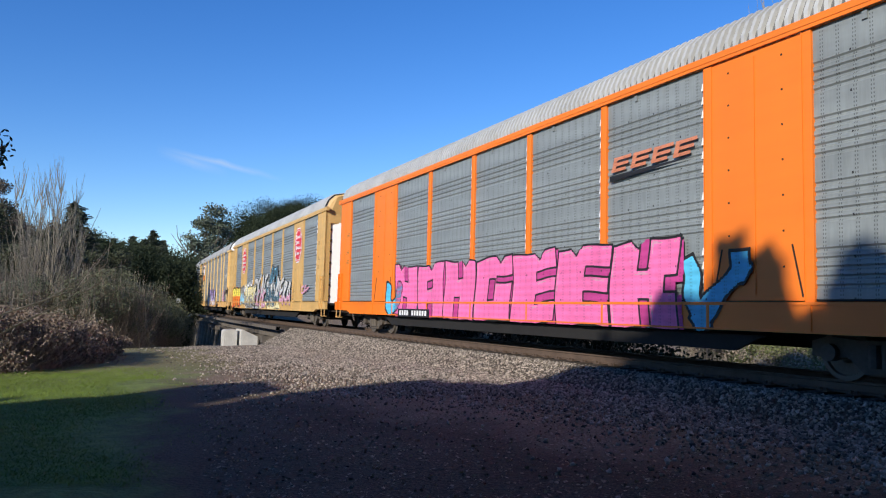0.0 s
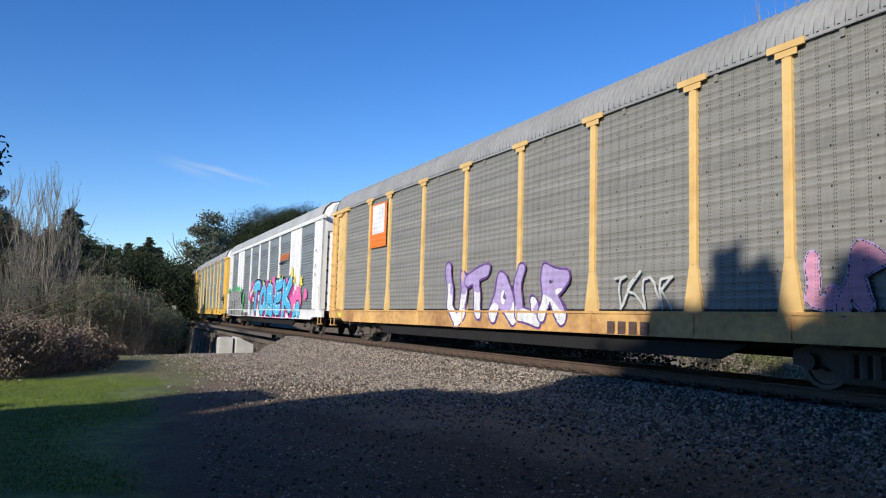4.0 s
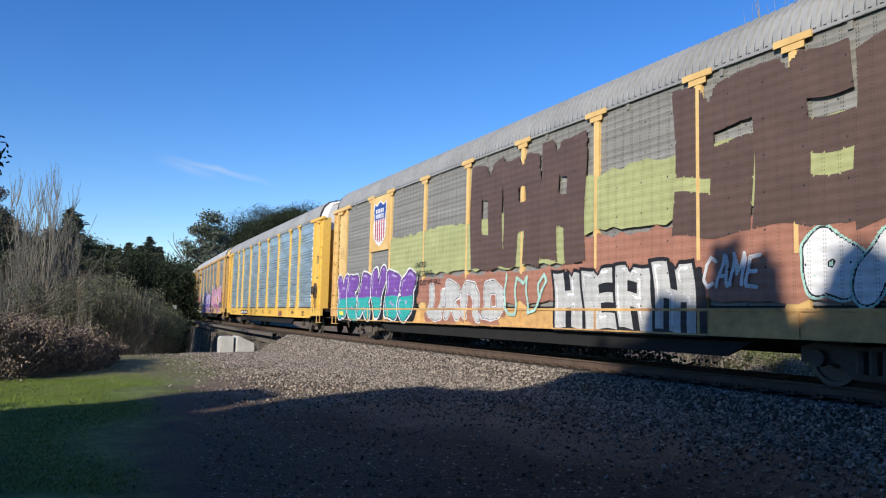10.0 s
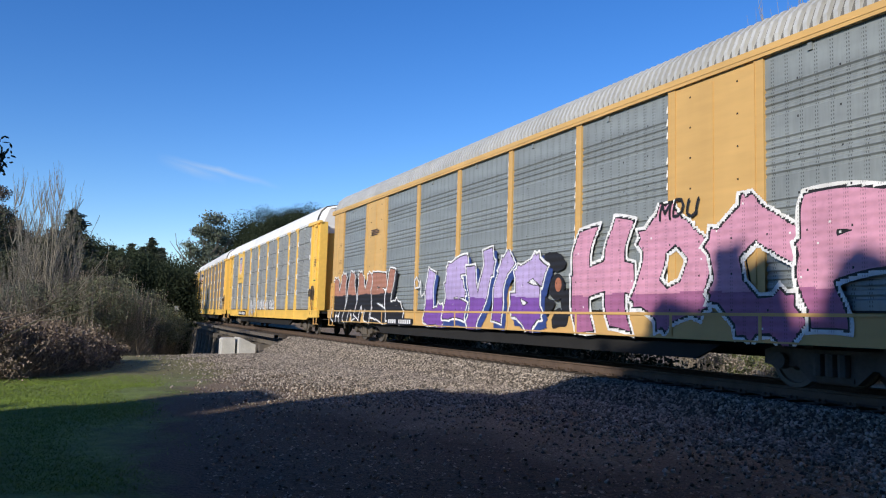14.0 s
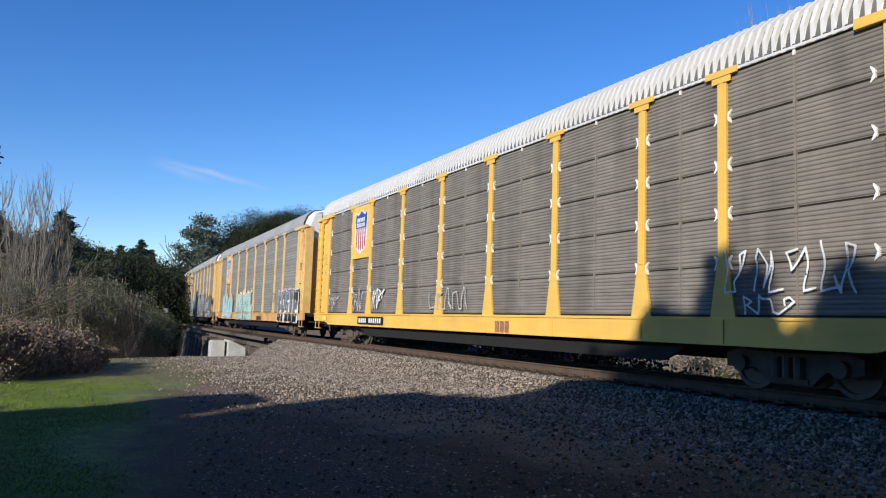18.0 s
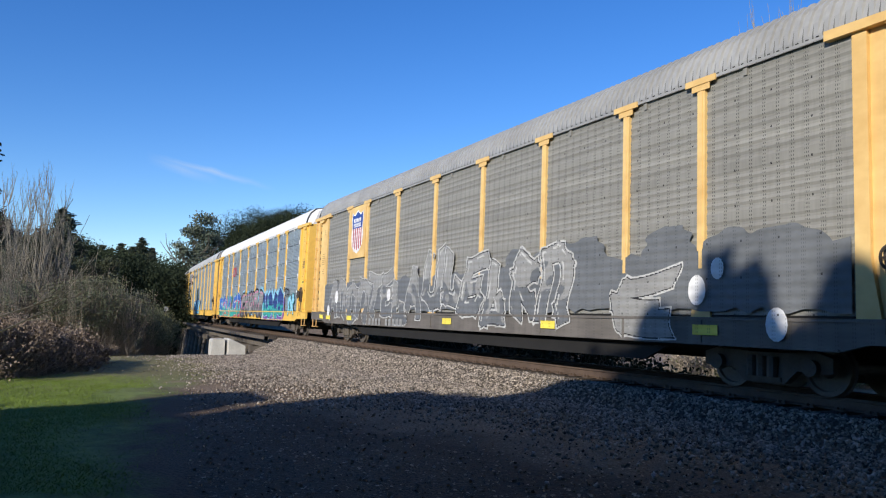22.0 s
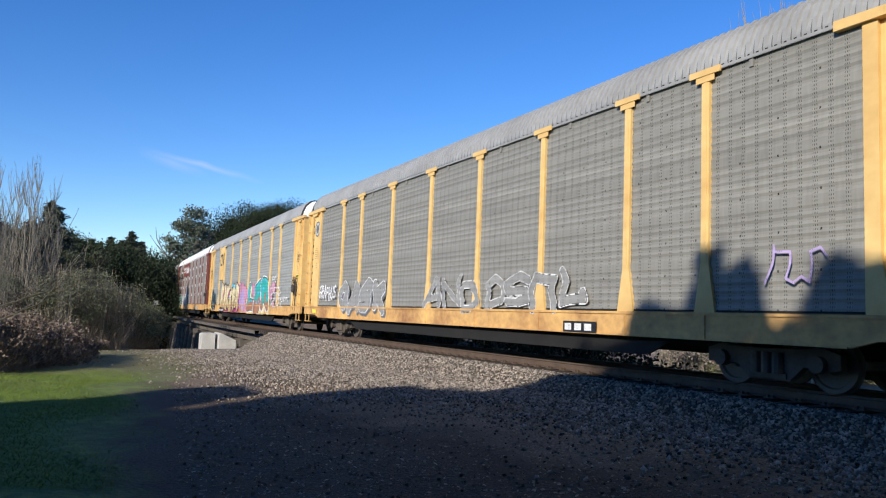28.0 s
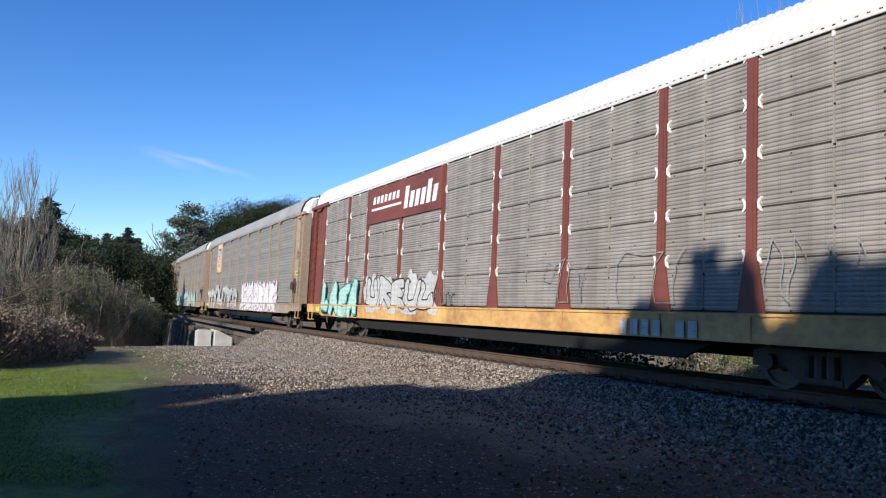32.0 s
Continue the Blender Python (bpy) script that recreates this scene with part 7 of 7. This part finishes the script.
    # pale bare boughs leaning out of the thicket
    for px, depth, up, run, rise in ((-30, 19.0, 0.9, 3.6, 2.2), (-20, 19.5, 1.5, 2.6, 0.9)):
        x, y = far_point(px, depth)
        th = empty("bare_bough", pose(x, y, float(ground_z(np.array([x]), np.array([y]))[0])), "pale leafless bough leaning over the brush", "branch", "bare boughs over the brush")
        mb, tips = MB(), []
        d = Vector((run, 0.4, rise)).normalized()
        mb.tube((0, 0, -0.2), (0.15, 0, up), 0.05, 0.045, 6, caps=False)
        limb(mb, (0.15, 0, up), tuple(d), 1.9, 0.03, 2, 0.30, tips, 0.05)
        part("bough", mb.mesh("bough", [M["twig"]]), th)


build_creekside()


def build_grass():
    n = 330000
    x = RNG.uniform(-16, -2.0, n)
    y = RNG.uniform(7, 28, n)
    e = x + 0.347 * y + 0.8 * np.sin(x * 1.9 + y * 0.7) * np.sin(y * 1.1)
    keep = (e < RNG.normal(-0.9, 0.35, n)) & (x > -0.62 * y - 1) & (y < RNG.normal(19.5, 1.6, n))
    x, y = x[keep], y[keep]
    n = len(x)
    z = ground_z(x, y)
    h = RNG.uniform(0.006, 0.022, n)
    a = RNG.uniform(0, math.tau, n)
    pos = np.stack([x, y, z + h * 0.8], 1)
    u = np.stack([np.cos(a), np.sin(a), 0 * a], 1) * 0.003
    v = np.stack([RNG.normal(0, 0.02, n), RNG.normal(0, 0.02, n), h], 1)
    tagged(new("grass_blades", quads("grass_blades", pos, u, v, [M["grass"]])), "short bright green grass", "grass", kind="stuff")


build_grass()


def build_shade_row():
    """The row of trees behind the eye whose shadow lies over the foreground."""
    across = Vector((-SUN_AZ.y, SUN_AZ.x, 0))
    ws = [-30, -16, -13.1, -12.7, -12.55, -11.9, -10.45, -10.35, -10.3, -9.95, -9.9, -9.1, -8.8, -8.2, -7.4, -6.9, -6.3, -5.2, -4.7, -4.2, -4.05, -3.8, -3.65, -3.35, -3.05, -2.9, -2.7, -2.35, -2.1, -1.9, -1.75, -1.6, -1.45, -1.2, -1.12, -0.95, -0.75, -0.55, -0.4, -0.2, 0.2, 1.0, 3, 30]
    tops = [7.2, 7.6, 8.5, 9.4, 10.6, 10.9, 10.5, 10.2, 9.4, 9.3, 10.9, 11.35, 11.85, 11.6, 11.6, 12.2, 12.6, 12.9, 13.1, 13.1, 13.6, 13.75, 13.4, 13.45, 13.2, 13.55, 13.85, 13.85, 13.6, 13.95, 13.6, 12.9, 12.5, 12.35, 12.6, 13.1, 13.4, 13.5, 13.1, 12.9, 13.3, 14.0, 15.5, 16.0]
    for row, (dist, drop) in enumerate(((14.0, 0.0), (16.5, 0.5), (19.5, 1.4))):
        for w in np.arange(-22 + row * 0.9, 20, 2.1):
            p = SUN_AZ * dist + across * float(w)
            rise = (dist - 14.0) * math.tan(SUN_EL) - drop * (0.15 if w > -6 else 1.0)
            g = float(ground_z(np.array([p.x]), np.array([p.y]))[0])
            top = float(np.interp(w, ws, tops)) + rise
            th = empty("shade_tree", pose(p.x, p.y, g), "dense broadleaf tree in the row beside the track", "tree", "row of shade trees")
            mb, tips = MB(), []
            mb.tube((0, 0, -0.3), (0, 0, top * 0.7), 0.2, 0.06, 7, caps=False)
            part("trunk", mb.mesh("trunk", [M["bark"]]), th)
            c, r = [], []
            fine = w > -14.5
            for _ in range(190 if fine else 46):
                lw = RNG.normal(0, 0.85)
                rr = RNG.uniform(0.16, 0.34) if fine else RNG.uniform(0.35, 0.75)
                lim = min(float(np.interp(w + lw + e * rr * 0.7, ws, tops)) for e in (-1, 0, 1)) + rise - g
                zz = lim - rr * (1.15 if fine else 0.8) - abs(RNG.normal(0, 1)) * lim * (0.10 if fine and RNG.uniform(0, 1) < 0.5 else 0.40)
                if fine and zz < lim - 1.8:
                    rr *= 2.4
                if zz < 0.8:
                    continue
                q = across * lw + SUN_AZ * RNG.normal(0, 0.7)
                c.append((q.x, q.y, zz))
                r.append(rr)
            part("crown", quads("crown", *leaf_cloud(c, r, 12000 if fine else 4200, 0.12 if fine else 0.15, 0.8), [M["leaf"]]), th)
            if not fine or row:
                continue
            # fine sprays of leaves along the top of the crown
            n = 9000
            lw = RNG.uniform(-1.15, 1.15, n)
            depth = RNG.exponential(0.22, n)
            zz = np.interp(w + lw, ws, tops) + rise - g - depth
            keep = np.sin((w + lw) * 23 + zz * 9) + np.sin((w + lw) * 41 - zz * 17 + 1.7) + depth * 6 > -0.1
            lw, zz = lw[keep], zz[keep]
            n = len(lw)
            ld = RNG.normal(0, 0.35, n)
            pos = np.stack([across.x * lw + SUN_AZ.x * ld, across.y * lw + SUN_AZ.y * ld, zz + ld * math.tan(SUN_EL)], 1)
            u = unit(n)
            v = np.cross(u, unit(n))
            part("foliage", quads("foliage", pos, u * 0.05, v * 0.04, [M["leaf"]]), th)


build_shade_row()


def build_sky_blockers():
    """Unseen trees added beside and behind the eye; their high boughs cut the skylight."""
    across = Vector((-SUN_AZ.y, SUN_AZ.x, 0))
    for w, dist, h in ((4.6, -1.0, 12.5), (3.5, -3.0, 17.5), (5.5, 4.0, 19.0), (3.0, 9.0, 21.0), (8.5, -2.0, 17.0), (10.0, 6.0, 18.0)):
        p = SUN_AZ * dist + across * w
        g = float(ground_z(np.array([p.x]), np.array([p.y]))[0])
        th = empty("sky_blocking_tree", pose(p.x, p.y, g), "unseen tall tree added to block skylight over the foreground", "tree", "tall trees over the path")
        mb, tips = MB(), []
        mb.tube((0, 0, -0.3), (0, 0, h * 0.72), 0.42, 0.22, 10, caps=False)
        c, r = [], []
        for k in range(110):
            lw, ld = RNG.uniform(-9.5, 6.0), RNG.uniform(-4.5, 4.5)
            q = across * lw + SUN_AZ * ld
            low = 7.4 + math.tan(SUN_EL) * max(dist + ld + 12.7, 4) - g
            if w + lw > 3.0:
                low = 4.5
            z = max(low + 1.6, h * 0.72) + RNG.uniform(0, 2.2)
            if p.y + q.y > 9:
                continue
            c.append((q.x, q.y, z))
            r.append(RNG.uniform(1.0, 1.5))
            if k % 5 == 0:
                mb.tube((0, 0, h * 0.66), (q.x * 0.9, q.y * 0.9, z), 0.14, 0.04, 5, caps=False)
        part("trunk", mb.mesh("trunk", [M["bark"]]), th)
        part("crown", quads("crown", *leaf_cloud(c, r, 26000, 0.22, 0.7), [M["leaf"]]), th)


build_sky_blockers()
# bushy trees added out of view on the right to darken the foreground there
for x, y, h, w in ((6.0, 0.6, 6.2, 4.0), (4.6, -2.2, 7.0, 4.4), (7.0, 1.9, 5.0, 2.6), (3.2, -3.4, 6.5, 4.0)):
    leafy_tree("side_occluder_tree", x, y, h, w, M["leaf"], 9000, 0.12, "unseen bushy tree added to darken the right foreground", trunk=0.12, clear=0.15, group="bushy trees beside the path", reach=0.25)


# ---- the passing train ----
def motions():
    for k, car in enumerate(CARS):
        walk(car, [(t, on_track(travel(t, k))) for t in range(0, 33)])


motions()
